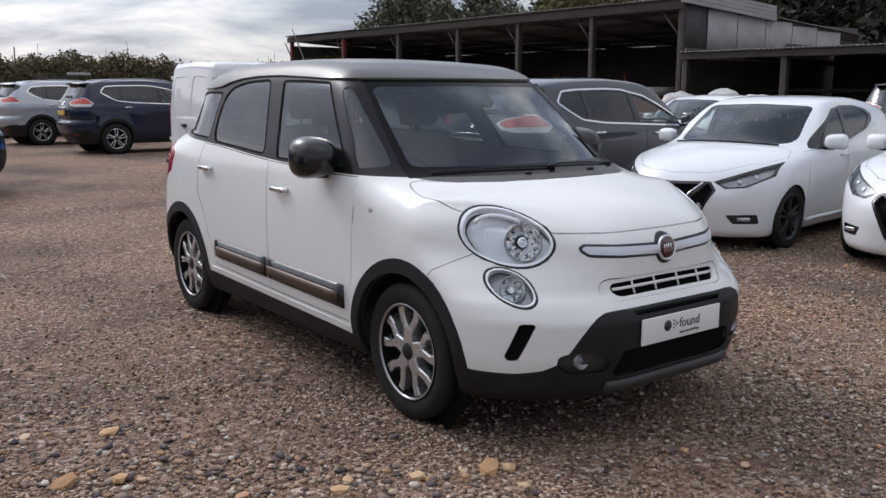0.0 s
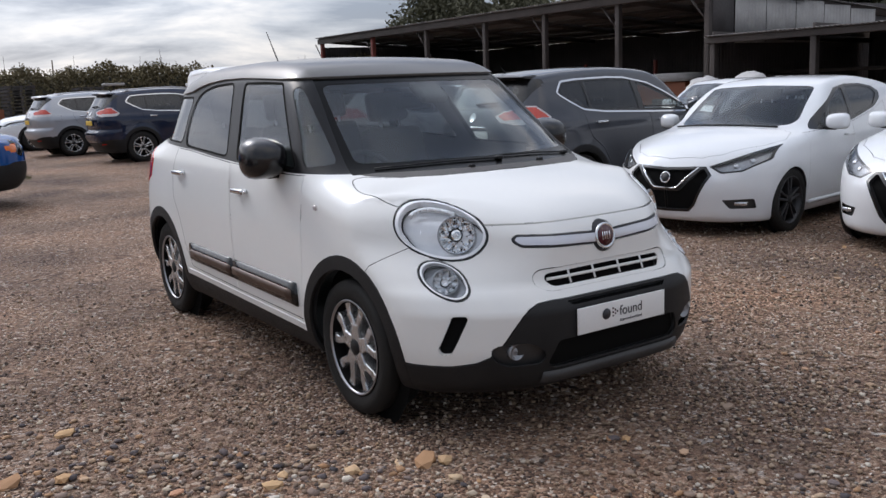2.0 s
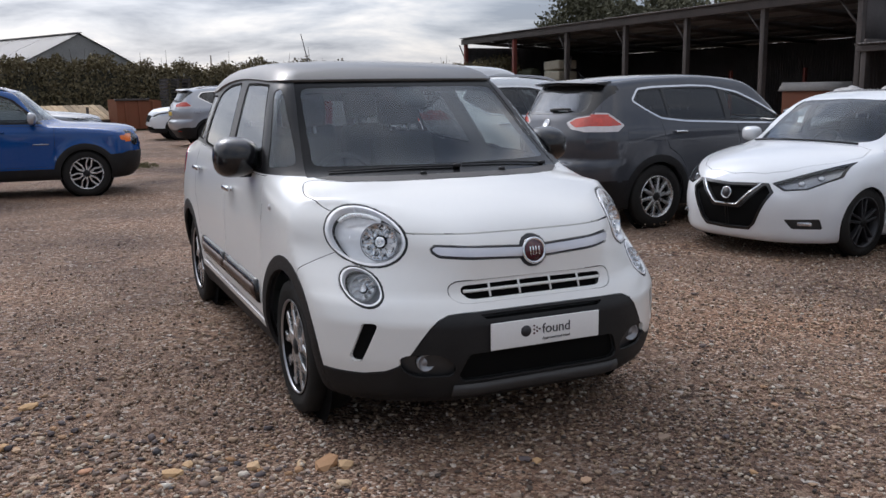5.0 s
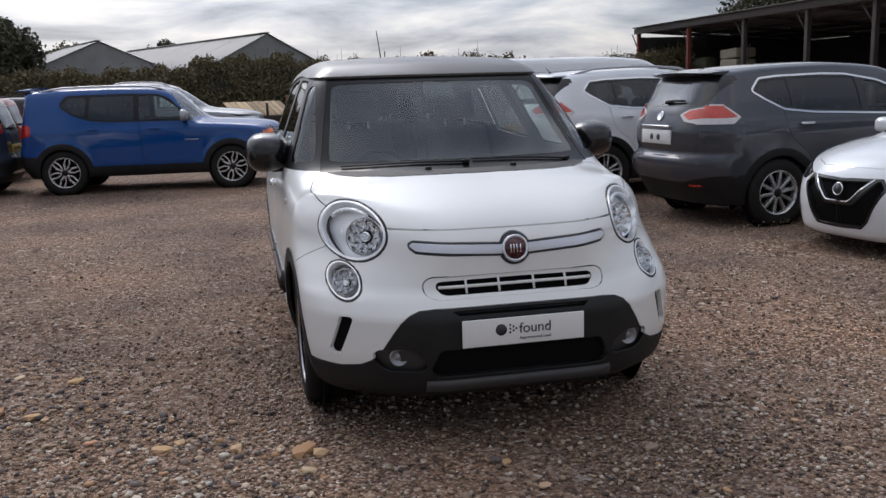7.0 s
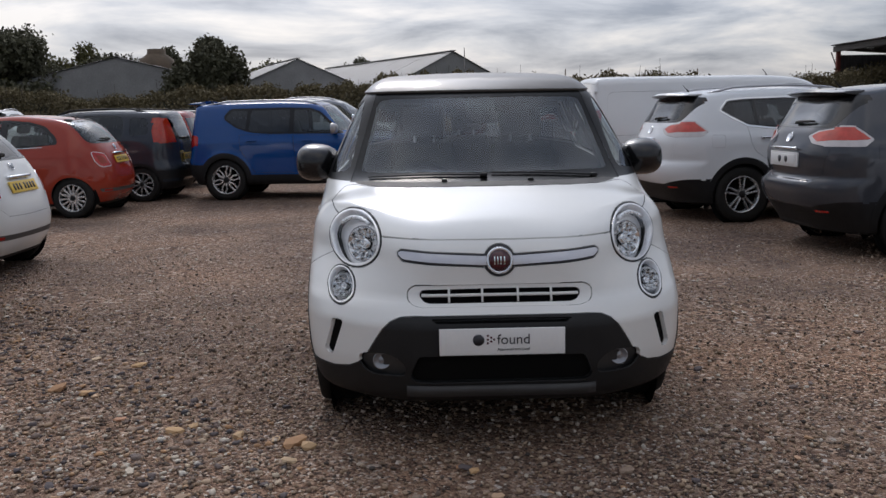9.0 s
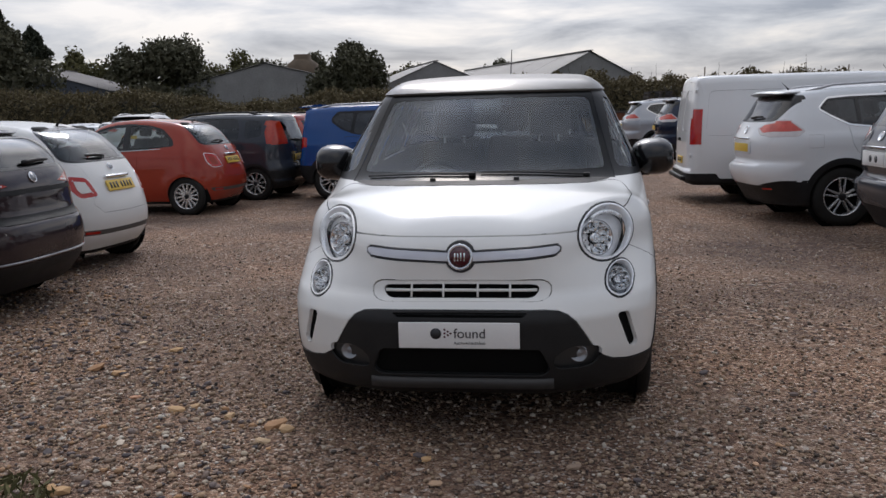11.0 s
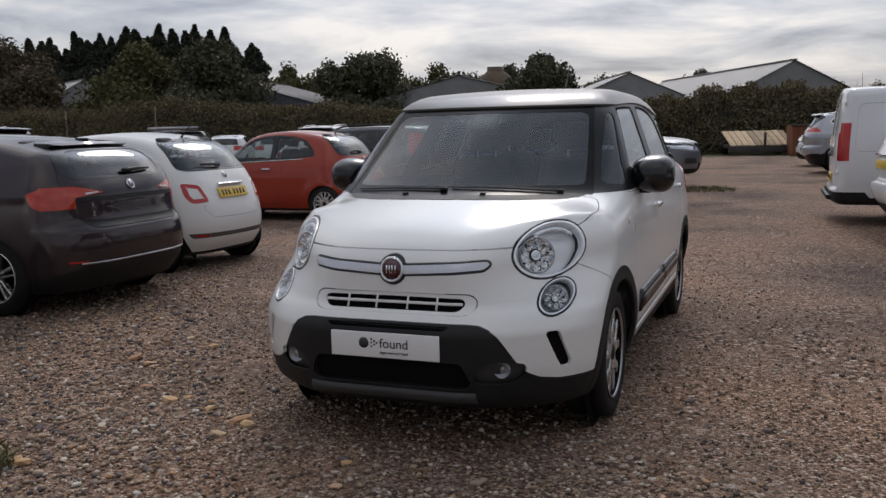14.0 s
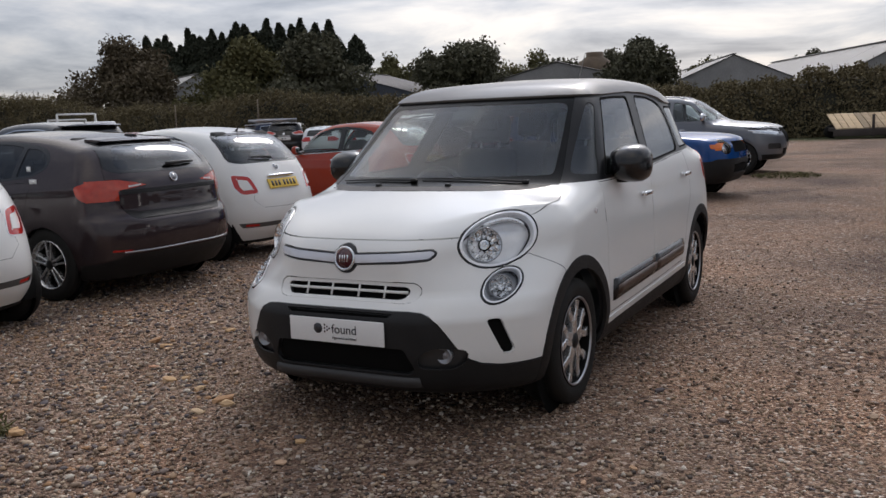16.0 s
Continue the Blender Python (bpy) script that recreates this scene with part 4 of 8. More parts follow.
def rear_plate(car, body, z, mat, width=0.52, bars=True):
    p, n = surface_at(body, 0, z, front=False)
    plate = box((width, 0.012, 0.112), (0, 0.012, 0), None, 0.003)
    ob = part("number_plate", plate, mat, car)
    ob.matrix_local = Matrix.Translation(p) @ pose(0, 0, 0, -math.degrees(math.asin(max(-1, min(1, n.z)))) * -1)
    if bars:
        for i in range(7):
            part("plate_bar", box((0.030, 0.004, 0.062), ((i - 3) * 0.058 + (0.014 if i > 3 else -0.014), 0.0185, 0), None), M["ink"], ob)


def badge(car, body, z, r=0.05, front=True, mat="chrome", core=None):
    p, n = surface_at(body, 0, z, front=front)
    sgn = -1 if front else 1
    disc = lathe([(0, r), (0.010, r), (0.014, r * 0.9), (0.010, r * 0.82), (0.010, 0)], 28, "y")
    for v in disc.verts:
        v.co.y *= sgn
    bmesh.ops.recalc_face_normals(disc, faces=disc.faces)
    ob = part("badge", disc, M[mat], car)
    tilt = math.degrees(math.asin(max(-1, min(1, n.z))))
    ob.matrix_local = Matrix.Translation(p) @ pose(0, 0, 0, -tilt if front else tilt)
    if core:
        c = lathe([(0, r * 0.80), (0.0135, r * 0.78), (0.0145, 0)], 24, "y")
        for v in c.verts:
            v.co.y *= sgn
        bmesh.ops.recalc_face_normals(c, faces=c.faces)
        part("badge_core", c, M[core], ob)
    return ob


def wiper(car, body, z0, x0, x1, z1, front=False):
    """A rear wiper arm lying on the glass."""
    pts = []
    for i in range(7):
        t = i / 6
        p, n = surface_at(body, x0 + (x1 - x0) * t, z0 + (z1 - z0) * t, front=front)
        pts.append(p + n * (0.018 + 0.012 * math.sin(math.pi * t)))
    part("wiper", tube(pts, 0.020, 6, 0.55), M["plastic"], car)


def aerial(car, at, length=0.4, lean=-25):
    b = lathe([(0, 0.016), (0.02, 0.012), (0.03, 0.006), (length, 0.003)], 8, "z")
    ob = part("aerial", b, M["plastic"], car)
    ob.matrix_local = Matrix.Translation(at) @ pose(0, 0, 0, lean)


def roof_rails(car, body, y0, y1, x, mat):
    for sd in (1, -1):
        pts = []
        for i in range(13):
            t = i / 12
            y = y0 + (y1 - y0) * t
            p, n = surface_at(body, x, y=y)
            pts.append(Vector((sd * x, y, p.z + 0.045 * min(1, 6 * t, 6 * (1 - t)) - 0.01)))
        part("roof_rail", tube(pts, 0.016, 8), mat, car)


YARD_FALL = curve([(-900, 0), (4.3, 0), (5.6, -0.014), (6.5, -0.024), (7.2, -0.072), (9.6, -0.072), (10.2, -0.045), (12.6, -0.045), (18, 0), (1300, 0)])


def yard_level(x, y):
    """The yard lies a little lower where the taller cars stand."""
    return float(YARD_FALL(y) * step(4.4, 6.0, x) * (1 - step(15.0, 20.0, x)))


def put_by_axle(car, s, x, y, heading, axle=1):
    """Stands a car with the middle of one axle at x, y."""
    car.matrix_world = pose(x, y, yard_level(max(x, 6.2) if x > 5 else x, y), 0, 0, heading + 90) @ Matrix.Translation((0, -s["axles"][axle], 0))
    return car

# ---- the white car in the middle ----
def clad_arc(ya, z):
    """The wheel-arch moulding: broad over the top and behind the wheel, slim ahead of it."""
    out = []
    for i in range(27):
        a = radians(-14 + 208 * i / 26)
        r = 0.438 - 0.014 * step(-0.1, 0.95, -math.cos(a))
        out.append((ya - 0.015 + r * math.cos(a), z + r * math.sin(a)))
    return out


def hero_cuts():
    s = MPV
    belt = [(0.86, 1.095), (1.49, 1.096), (2.1, 1.112), (2.45, 1.128), (2.85, 1.155), (3.4, 1.178), (3.7, 1.19), (4.3, 1.20)]
    above = belt + [(4.3, 1.9), (0.6, 1.9), (0.6, 1.2), (0.76, 1.125)]
    lid = [(1.2, 1.552), (1.65, 1.551), (1.87, 1.554), (2.13, 1.566), (2.41, 1.576), (2.7, 1.575), (2.93, 1.561), (3.08, 1.541), (3.2, 1.514), (3.36, 1.502), (4.3, 1.49), (4.3, 1.9), (1.2, 1.9)]
    front_door = [(1.285, 1.09), (1.272, 0.95), (1.275, 0.62), (1.325, 0.372), (2.17, 0.385), (2.19, 0.8), (2.215, 1.11), (1.49, 1.09)]
    rear_door = [(2.225, 1.111), (2.198, 0.8), (2.178, 0.387), (2.93, 0.41), (3.02, 0.55), (3.10, 0.72), (3.20, 0.85), (3.22, 1.0), (3.17, 1.163), (2.95, 1.155), (2.6, 1.132)]
    hood = rounded([(-0.4, -0.3), (0.46, -0.3), (0.52, 0.20), (0.62, 0.45), (0.735, 0.64), (0.772, 0.79), (0.765, 0.91), (0.73, 1.03), (0.67, 1.01), (0.55, 0.855), (0.40, 0.74), (0.2, 0.685), (-0.4, 0.665)], 0.08, 4)
    cowl = [(-0.02, 0.67), (0.2, 0.69), (0.40, 0.745), (0.55, 0.86), (0.66, 1.005), (0.70, 1.10), (0.55, 1.02), (0.3, 0.88), (-0.02, 0.825)]
    bumper = [(-0.6, 0.605), (0.36, 0.605), (0.42, 0.600), (0.462, 0.582), (0.495, 0.55), (0.525, 0.505), (0.555, 0.455), (0.58, 0.415), (0.61, 0.385), (0.65, 0.362), (0.72, 0.347), (0.82, 0.345), (0.98, 0.36), (0.98, 0.0), (-0.6, 0.0)]
    head = ellipse(0.634, 0.888, 0.125, 0.116, 36, 0)
    low = ellipse(0.690, 0.694, 0.063, 0.069, 24)
    bar = rounded([(-0.4, 0.842), (0.07, 0.842), (0.415, 0.858), (0.428, 0.846), (0.405, 0.826), (0.07, 0.806), (-0.4, 0.806)], 0.010)
    glassrow = [
        ("side", rounded([(1.175, 1.14), (1.31, 1.125), (1.345, 1.16), (1.43, 1.26), (1.56, 1.385), (1.69, 1.50), (1.66, 1.52), (1.58, 1.47)], 0.03), "quarter_window"),
        ("side", rounded([(1.385, 1.125), (2.135, 1.135), (2.35, 1.543), (2.1, 1.541), (1.825, 1.530), (1.58, 1.30)], 0.025), "front_window"),
        ("side", rounded([(2.30, 1.145), (3.03, 1.185), (3.075, 1.25), (3.10, 1.37), (3.08, 1.47), (3.0, 1.512), (2.83, 1.54), (2.53, 1.551)], 0.05), "rear_side_window"),
        ("side", rounded([(3.13, 1.20), (3.92, 1.225), (3.86, 1.45), (3.45, 1.475), (3.16, 1.475), (3.155, 1.36)], 0.03), "rear_quarter_window"),
    ]
    cuts = [("side", above, "pillar_trim", {"facing": "through"}), ("side", lid, "roof", {"facing": "through"}),
            ("side", [(-0.1, 0.355), (1.2, 0.312), (3.05, 0.352), (4.4, 0.355), (4.4, 0.0), (-0.1, 0.0)], "cladding", {"facing": "through", "where": lambda c: c.y > 0.5}),
            ("front", bumper, "bumper", {"facing": "front"}),
            ("side", front_door, "door", {"only": ("body",)}), ("side", rear_door, "rear_door", {"only": ("body",)}),
            ("side", [(1.20, 0.314), (3.04, 0.354), (3.02, 0.39), (1.22, 0.352)], "sill_strip"),
            ("top", hood, "hood", {"only": ("body",)}),
            ("side", [(-0.2, 0.2), (0.60, 0.2), (0.70, 0.69), (0.66, 0.737), (0.44, 0.868), (0.42, 1.02), (0.2, 1.1), (-0.2, 1.1)], "front_bumper", {"only": ("body",), "facing": "through"}),
            ("front", [(-0.02, 0.2), (0.62, 0.2)] + [(0.62 - 0.064 * k, 0.906 + 0.010 * (0.62 - 0.064 * k) ** 2) for k in range(11)], "front_bumper", {"only": ("hood",), "where": lambda c: c.y < 0.6}), ("top", cowl, "cowl_panel"),
            ("front", [(-0.02, 1.106), (0.3, 1.104), (0.60, 1.098), (0.700, 1.09), (0.585, 1.550), (-0.02, 1.552)], "windscreen_border", {"where": lambda c: c.y < 2.0, "only": ("pillar_trim", "cowl_panel", "body")}),
            ("front", rounded([(-0.6, 1.150), (0.3, 1.146), (0.58, 1.140), (0.650, 1.140), (0.572, 1.500), (0.535, 1.518), (-0.6, 1.526)], 0.03), "windscreen", {"where": lambda c: c.y < 2.0, "only": ("windscreen_border",)})]
    cuts += [(v, grow(poly, 0.011), "window_seal", {"only": ("pillar_trim",)}) for v, poly, nm in glassrow if nm != "quarter_window"]
    cuts += [g + ({"only": ("pillar_trim", "window_seal")},) for g in glassrow]
    cuts += [("rear", [(-0.02, 1.22), (0.52, 1.22), (0.45, 1.44), (-0.02, 1.46)], "rear_window", {"where": lambda c: c.y > 3.5}),
             ("front", grow(head, 0.006), "headlight_rim"), ("front", head, "headlight_bezel"), ("front", ellipse(0.634, 0.889, 0.117, 0.108, 36, 0), "headlight_lens"),
             ("front", grow(low, 0.0055), "lamp_rim"), ("front", low, "lamp_bezel"), ("front", ellipse(0.690, 0.694, 0.058, 0.064, 24), "lamp_lens"),
             ("front", grow(bar, 0.0085), "bar_outline"), ("front", ellipse(0.0, 0.824, 0.067, 0.067, 28), "bar_outline"),
             ("front", bar, "bar_insert"),
             ("front", rounded([(-0.5, 0.638), (0.35, 0.638), (0.390, 0.660), (0.392, 0.700), (0.36, 0.722), (-0.5, 0.726)], 0.03), "grille_surround"),
             ("front", rounded([(-0.5, 0.652), (0.31, 0.653), (0.345, 0.680), (0.332, 0.704), (-0.5, 0.710)], 0.02), "grille"),
             ("front", rounded([(-0.5, 0.575), (0.27, 0.578), (0.29, 0.592), (-0.5, 0.596)], 0.008), "lower_grille"),
             ("front", rounded([(-0.5, 0.318), (0.36, 0.320), (0.385, 0.345), (0.345, 0.438), (-0.5, 0.438)], 0.02), "lower_grille"),
             ("front", rounded([(0.405, 0.348), (0.56, 0.345), (0.607, 0.395), (0.598, 0.432), (0.47, 0.445), (0.40, 0.40)], 0.035), "fog_recess"),
             ("front", rounded([(0.676, 0.560), (0.722, 0.560), (0.764, 0.420), (0.756, 0.402), (0.730, 0.402)], 0.012), "side_vent"),
             ("side", [(3.70, 0.95), (3.82, 0.90), (4.4, 0.92), (4.4, 1.13), (3.80, 1.14), (3.66, 1.08)], "tail_light"),
             ]
    for ya, nm in zip(s["axles"], ("arch_cladding", "rear_arch_cladding")):
        cuts.append(("side", clad_arc(ya, s["wheel"]) + [(ya - 0.44, 0.1), (ya + 0.44, 0.1)], nm, {"where": lambda c: c.x > 0.6, "facing": "through"}))
    return cuts


def build_hero():
    s = MPV
    car = thing("car", "white five-door people carrier with a pale grey roof, parked on gravel", "car")
    white = M["white"]
    body, panels, made, names = build_body(s, hero_cuts(), white, car, (26, 104, 42), M["roof_black"], override={"window_seal": ("dark", "pair", 0.0, 0.0, 0.001), "pillar_trim": ("pillar", "both", 0.0, 0.0, 0.0), "roof": (None, "both", 0.0, 0.02, 0.012)})
    lamp_bowls(panels, names, car, "headlight_lens", 0.052, "lamp_bright")
    lamp_bowls(panels, names, car, "lamp_lens", 0.050, "lamp_grey")
    for sd in (1, -1):
        for x, z, r, back, mat in ((0.600, 0.872, 0.074, 0.020, "mirror_bowl"), (0.690, 0.693, 0.050, 0.014, "mirror_bowl")):
            p, n = surface_at(body, x, z)
            bowl = lathe([(0.010, r * 1.06), (0.014, r * 1.03), (0.010, r * 0.99), (-0.010, r * 0.86), (-0.024, r * 0.62), (-0.030, r * 0.34), (-0.004, r * 0.30), (0.0, r * 0.22), (0.001, 0)], 52, "z", caps=False)
            for v in bowl.verts:
                rad = math.hypot(v.co.x, v.co.y) / r
                if 0.4 < rad < 0.97:
                    v.co.z += 0.009 * math.sin(9 * math.atan2(v.co.y, v.co.x)) * (1 if rad > 0.7 else -1)
            ob = part("projector", bowl, M[mat], car, "", False)
            aim = (n * 0.55 + Vector((0.05, -0.45, 0))).normalized()
            p, aim = Vector((sd * p.x, p.y, p.z)) - Vector((sd * n.x, n.y, n.z)) * back, Vector((sd * aim.x, aim.y, aim.z))
            ob.matrix_local = Matrix.Translation(p) @ aim.to_track_quat("Z", "Y").to_matrix().to_4x4()
            part("reflector_ring", lathe([(0.010 + 0.004 * math.sin(a), r * 1.07 + 0.003 * math.cos(a)) for a in np.linspace(0, 2 * math.pi, 9)[:-1]], 36, "z", close=True), M["lamp_grey"], ob)
            part("bulb_shroud", lathe([(-0.024, r * 0.40), (-0.018, r * 0.38), (-0.016, r * 0.33), (-0.022, r * 0.31)], 24, "z", caps=False), M["dark"], ob)
            part("bulb", lathe([(-0.02, 0.010), (0.004, 0.010), (0.010, 0.0)], 12, "z"), M["chrome"], ob)
        # row of small daytime lamps along the upper edge of the headlight
        pts = []
        for k in range(9):
            a = radians(38 + 92 * k / 8)
            q, n = surface_at(body, 0.634 + 0.098 * math.cos(a), 0.889 + 0.089 * math.sin(a))
            pts.append(Vector((sd * q.x, q.y, q.z)) - Vector((sd * n.x, n.y, n.z)) * 0.012)
        drl = part("daytime_lamp", tube(pts, 0.010, 6), M["lamp_bright"], car)
        for q in pts[1:-1]:
            part("led", lathe([(-0.002, 0.0065), (0.004, 0.005), (0.005, 0)], 8, "y", (q.x, q.y - 0.010, q.z)), M["mirror_bowl"], drl)
        # fog lamp
        p, n = surface_at(body, 0.505, 0.405)
        ob = part("fog_lamp", lathe([(-0.03, 0.038), (0.0, 0.038), (-0.002, 0.033), (-0.014, 0.020), (-0.010, 0.010), (-0.006, 0)], 20, "y"), M["lamp_grey"], car)
        ob.matrix_local = Matrix.Translation((sd * p.x, p.y + 0.016, p.z)) @ pose(0, 0, 0, 0, 0, 180)
    # grille bars
    pts = []
    for k in range(15):
        x = -0.33 + 0.66 * k / 14
        p, n = surface_at(body, x, 0.680)
        pts.append(p + n * 0.0 + Vector((0, 0.004, 0)))
    part("grille_bar", tube(pts, 0.0075, 6), white, car)
    for x in (-0.215, -0.075, 0.075, 0.215):
        p0, _ = surface_at(body, x, 0.652)
        p1, _ = surface_at(body, x, 0.708)
        part("grille_divider", tube([p0 + Vector((0, 0.006, 0)), p1 + Vector((0, 0.006, 0))], 0.005, 6), white, car)
    # skid bar under the bumper
    pts = []
    for k in range(17):
        x = -0.40 + 0.80 * k / 16
        p, n = surface_at(body, x, 0.28)
        pts.append(p + Vector((0, -0.010, 0)))
    skid = bmesh.new()
    rows = []
    for p in pts:
        rows.append([skid.verts.new(p + Vector((0, dy, dz))) for dy, dz in ((0.04, 0.030), (-0.010, 0.024), (-0.016, 0.006), (-0.008, -0.022), (0.04, -0.036))])
    for r0, r1 in zip(rows, rows[1:]):
        for i in range(4):
            skid.faces.new((r0[i], r0[i + 1], r1[i + 1], r1[i]))
    for r in (rows[0], rows[-1]):
        skid.faces.new(r)
    bmesh.ops.recalc_face_normals(skid, faces=skid.faces)
    part("skid_bar", skid, M["skid"], car)
    # display plate
    py = surface_at(body, 0, 0.505)[0].y - 0.012
    plate = part("display_plate", box((0.52, 0.008, 0.113), (0, 0, 0), None, 0.003), M["plate_white"], car, "white plastic display plate with dark lettering")
    plate.location = (0.0, py, 0.503)
    for word, size, x, z, mat in (("found", 0.060, -0.022, -0.010, "ink"), ("Approved and Used", 0.0165, -0.020, -0.037, "ink")):
        t = bpy.data.curves.new("lettering", "FONT")
        t.body, t.size, t.extrude = word, size, 0.0008
        t.materials.append(M[mat])
        ob = new("lettering", t)
        ob.parent = plate
        ob.matrix_local = pose(x, -0.0055, z, 90)
    dots = bmesh.new()
    for i, (a, b) in enumerate(((-0.060, 0.026), (-0.060, 0.010), (-0.060, -0.006), (-0.046, 0.018), (-0.046, 0.002), (-0.034, 0.010))):
        bmesh.ops.create_circle(dots, cap_ends=True, segments=10, radius=0.0048, matrix=pose(a, -0.0052, b, 90))
    part("plate_dots", dots, M["badge_red"], plate)
    part("plate_mark", lathe([(0, 0.024), (-0.0055, 0.024), (-0.006, 0)], 24, "y", (-0.098, 0, 0.008)), M["ink"], plate)
    # nose badge: enamel disc in a chrome ring, with plain upright strokes
    b = badge(car, body, 0.824, 0.057, True, "chrome", "badge_red")
    strokes = bmesh.new()
    for x in (-0.021, -0.008, 0.005, 0.020):
        add_box(strokes, (0.0045, 0.004, 0.034), (x, -0.0145, 0))
    part("badge_strokes", strokes, M["chrome"], b)
    wheels(car, s, (5, "fork"), 0.224, 0.215, 0.142, 48)
    mirrors(car, body, 1.58, 1.148, M["gloss_black"], (0.215, 0.28, 0.195), 0.075, 0.75)
    handles(car, body, ((2.02, 0.965), (3.05, 1.01)), M["chrome"], 0.16)
    # door mouldings with a bronze insert
    for sd in (1, -1):
        for y0, y1, nm in ((1.35, 2.165, "door_moulding"), (2.205, 2.91, "door_moulding")):
            n = 10
            bm = bmesh.new()
            rows = []
            for k in range(n + 1):
                y = y0 + (y1 - y0) * k / n
                zlo, zhi = 0.432 + 0.026 * (y - 1.335) / 1.55, 0.552 + 0.018 * (y - 1.335) / 1.55
                row = []
                for f, push in ((0, 0.0), (0.04, 0.014), (0.5, 0.02), (0.96, 0.014), (1, 0.0)):
                    p, nn = side_at(body, y, zlo + (zhi - zlo) * f)
                    row.append(bm.verts.new((sd * (p.x + push), p.y, p.z)))
                rows.append(row)
            for r0, r1 in zip(rows, rows[1:]):
                for i in range(4):
                    bm.faces.new((r0[i], r0[i + 1], r1[i + 1], r1[i]))
            for r in (rows[0], rows[-1]):
                bm.faces.new(r)
            bmesh.ops.recalc_face_normals(bm, faces=bm.faces)
            mo = part(nm, bm, M["gloss_black"], car)
            ins = bmesh.new()
            rows = []
            ya, yb = (y0 + 0.04, y1) if y0 < 2 else (y0, y1 - 0.04)
            for k in range(n + 1):
                y = ya + (yb - ya) * k / n
                zlo, zhi = 0.432 + 0.026 * (y - 1.335) / 1.55, 0.552 + 0.018 * (y - 1.335) / 1.55
                row = []
                for f, push in ((0.22, 0.014), (0.28, 0.026), (0.62, 0.028), (0.68, 0.016)):
                    p, nn = side_at(body, y, zlo + (zhi - zlo) * f)
                    row.append(ins.verts.new((sd * (p.x + push), p.y, p.z)))
                rows.append(row)
            for r0, r1 in zip(rows, rows[1:]):
                for i in range(3):
                    ins.faces.new((r0[i], r0[i + 1], r1[i + 1], r1[i]))
            for r in (rows[0], rows[-1]):
                ins.faces.new(r)
            bmesh.ops.recalc_face_normals(ins, faces=ins.faces)
            part("bronze_insert", ins, M["bronze"], mo, "bronze metallic strip")
        # small round side repeater
        p, n = side_at(body, 1.13, 0.95)
        ob = part("side_repeater", lathe([(0, 0.016), (0.008, 0.012), (0.010, 0)], 16, "x"), M["tail_white"], car)
        ob.matrix_local = Matrix.Translation((sd * p.x, p.y, p.z)) @ pose(0, 0, 0, 0, 0, 0 if sd > 0 else 180)
    # washers and wipers on the cowl
    for x in (-0.215, 0.205):
        p, n = surface_at(body, x, y=0.765)
        part("washer_jet", box((0.028, 0.022, 0.016), p + Vector((0, 0, 0.006)), None, 0.004), M["plastic"], car)
    for x0, x1 in ((-0.02, -0.60), (0.55, 0.02)):
        pts, blade = [], []
        for k in range(9):
            t = k / 8
            x = x0 + (x1 - x0) * t
            y = 0.80 + 0.53 * x * x + 0.01 + 0.02 * t
            p, n = surface_at(body, x, y=y)
            pts.append(p + n * (0.022 + 0.010 * math.sin(math.pi * t)))
            blade.append(p + n * 0.006)
        arm = part("wiper", tube(blade, 0.0056, 6, 0.7), M["plastic"], car)
        part("wiper_boss", box((0.034, 0.03, 0.018), blade[0], None, 0.006), M["plastic"], arm)
    # aerial, sensor box behind the glass, mirror
    p, n = surface_at(body, 0.0, y=3.30)
    aerial(car, p, 0.36, -38)
    p, n = surface_at(body, 0.0, y=1.43)
    part("sensor_box", box((0.16, 0.17, 0.05), p + Vector((0, 0.01, -0.045)), Matrix.Rotation(radians(32), 3, "X"), 0.02), M["trim"], car)
    part("rear_view_mirror", box((0.23, 0.035, 0.07), p + Vector((0, 0.16, -0.10)), None, 0.02), M["trim"], car)
    cabin(car, 1.22, 1.08, 0.76, 1.95, 0.56, 2.85)
    car.matrix_world = pose(3.08, 2.366, 0)
    return car


build_hero()

# ---- the other cars ----
GRID = (11, 50, 20)


def lower_trim(z):
    return ("side", [(-0.2, z), (6.0, z), (6.0, 0.0), (-0.2, 0.0)], "cladding", {"facing": "through"})


def arch_trims(s, r):
    return [("side", arc(ya, s["wheel"], r, -10, 190, 20) + [(ya - r, 0.1), (ya + r, 0.1)], nm, {"where": lambda c: c.x > s["half"] - 0.26, "facing": "through"}) for ya, nm in zip(s["axles"], ("arch_cladding", "rear_arch_cladding"))]


def spoiler(car, y, z, half, colour, deep=0.16, bow=0.25):
    """A roof spoiler over the rear glass, body coloured above and black below."""
    for name, mat, ring in (("spoiler", colour, ((-deep, 0.02), (0.02, 0.004), (0.055, -0.018), (0.045, -0.028), (-deep, -0.02))),
                            ("spoiler_underside", M["gloss_black"], ((-deep, -0.021), (0.04, -0.030), (0.02, -0.050), (-deep + 0.05, -0.075), (-deep, -0.075)))):
        bm = bmesh.new()
        rows = []
        for k in range(15):
            x = -half + 2 * half * k / 14
            thin = 1 - 0.5 * abs(x / half) ** 6
            rows.append([bm.verts.new((x, y - bow * x * x + dy, z - 0.06 * x * x + dz * thin)) for dy, dz in ring])
        for r0, r1 in zip(rows, rows[1:]):
            for i in range(5):
                bm.faces.new((r0[i], r0[(i + 1) % 5], r1[(i + 1) % 5], r1[i]))
        bm.faces.new(rows[0]), bm.faces.new(rows[-1])
        bmesh.ops.recalc_face_normals(bm, faces=bm.faces)
        part(name, bm, mat, car, "", False)


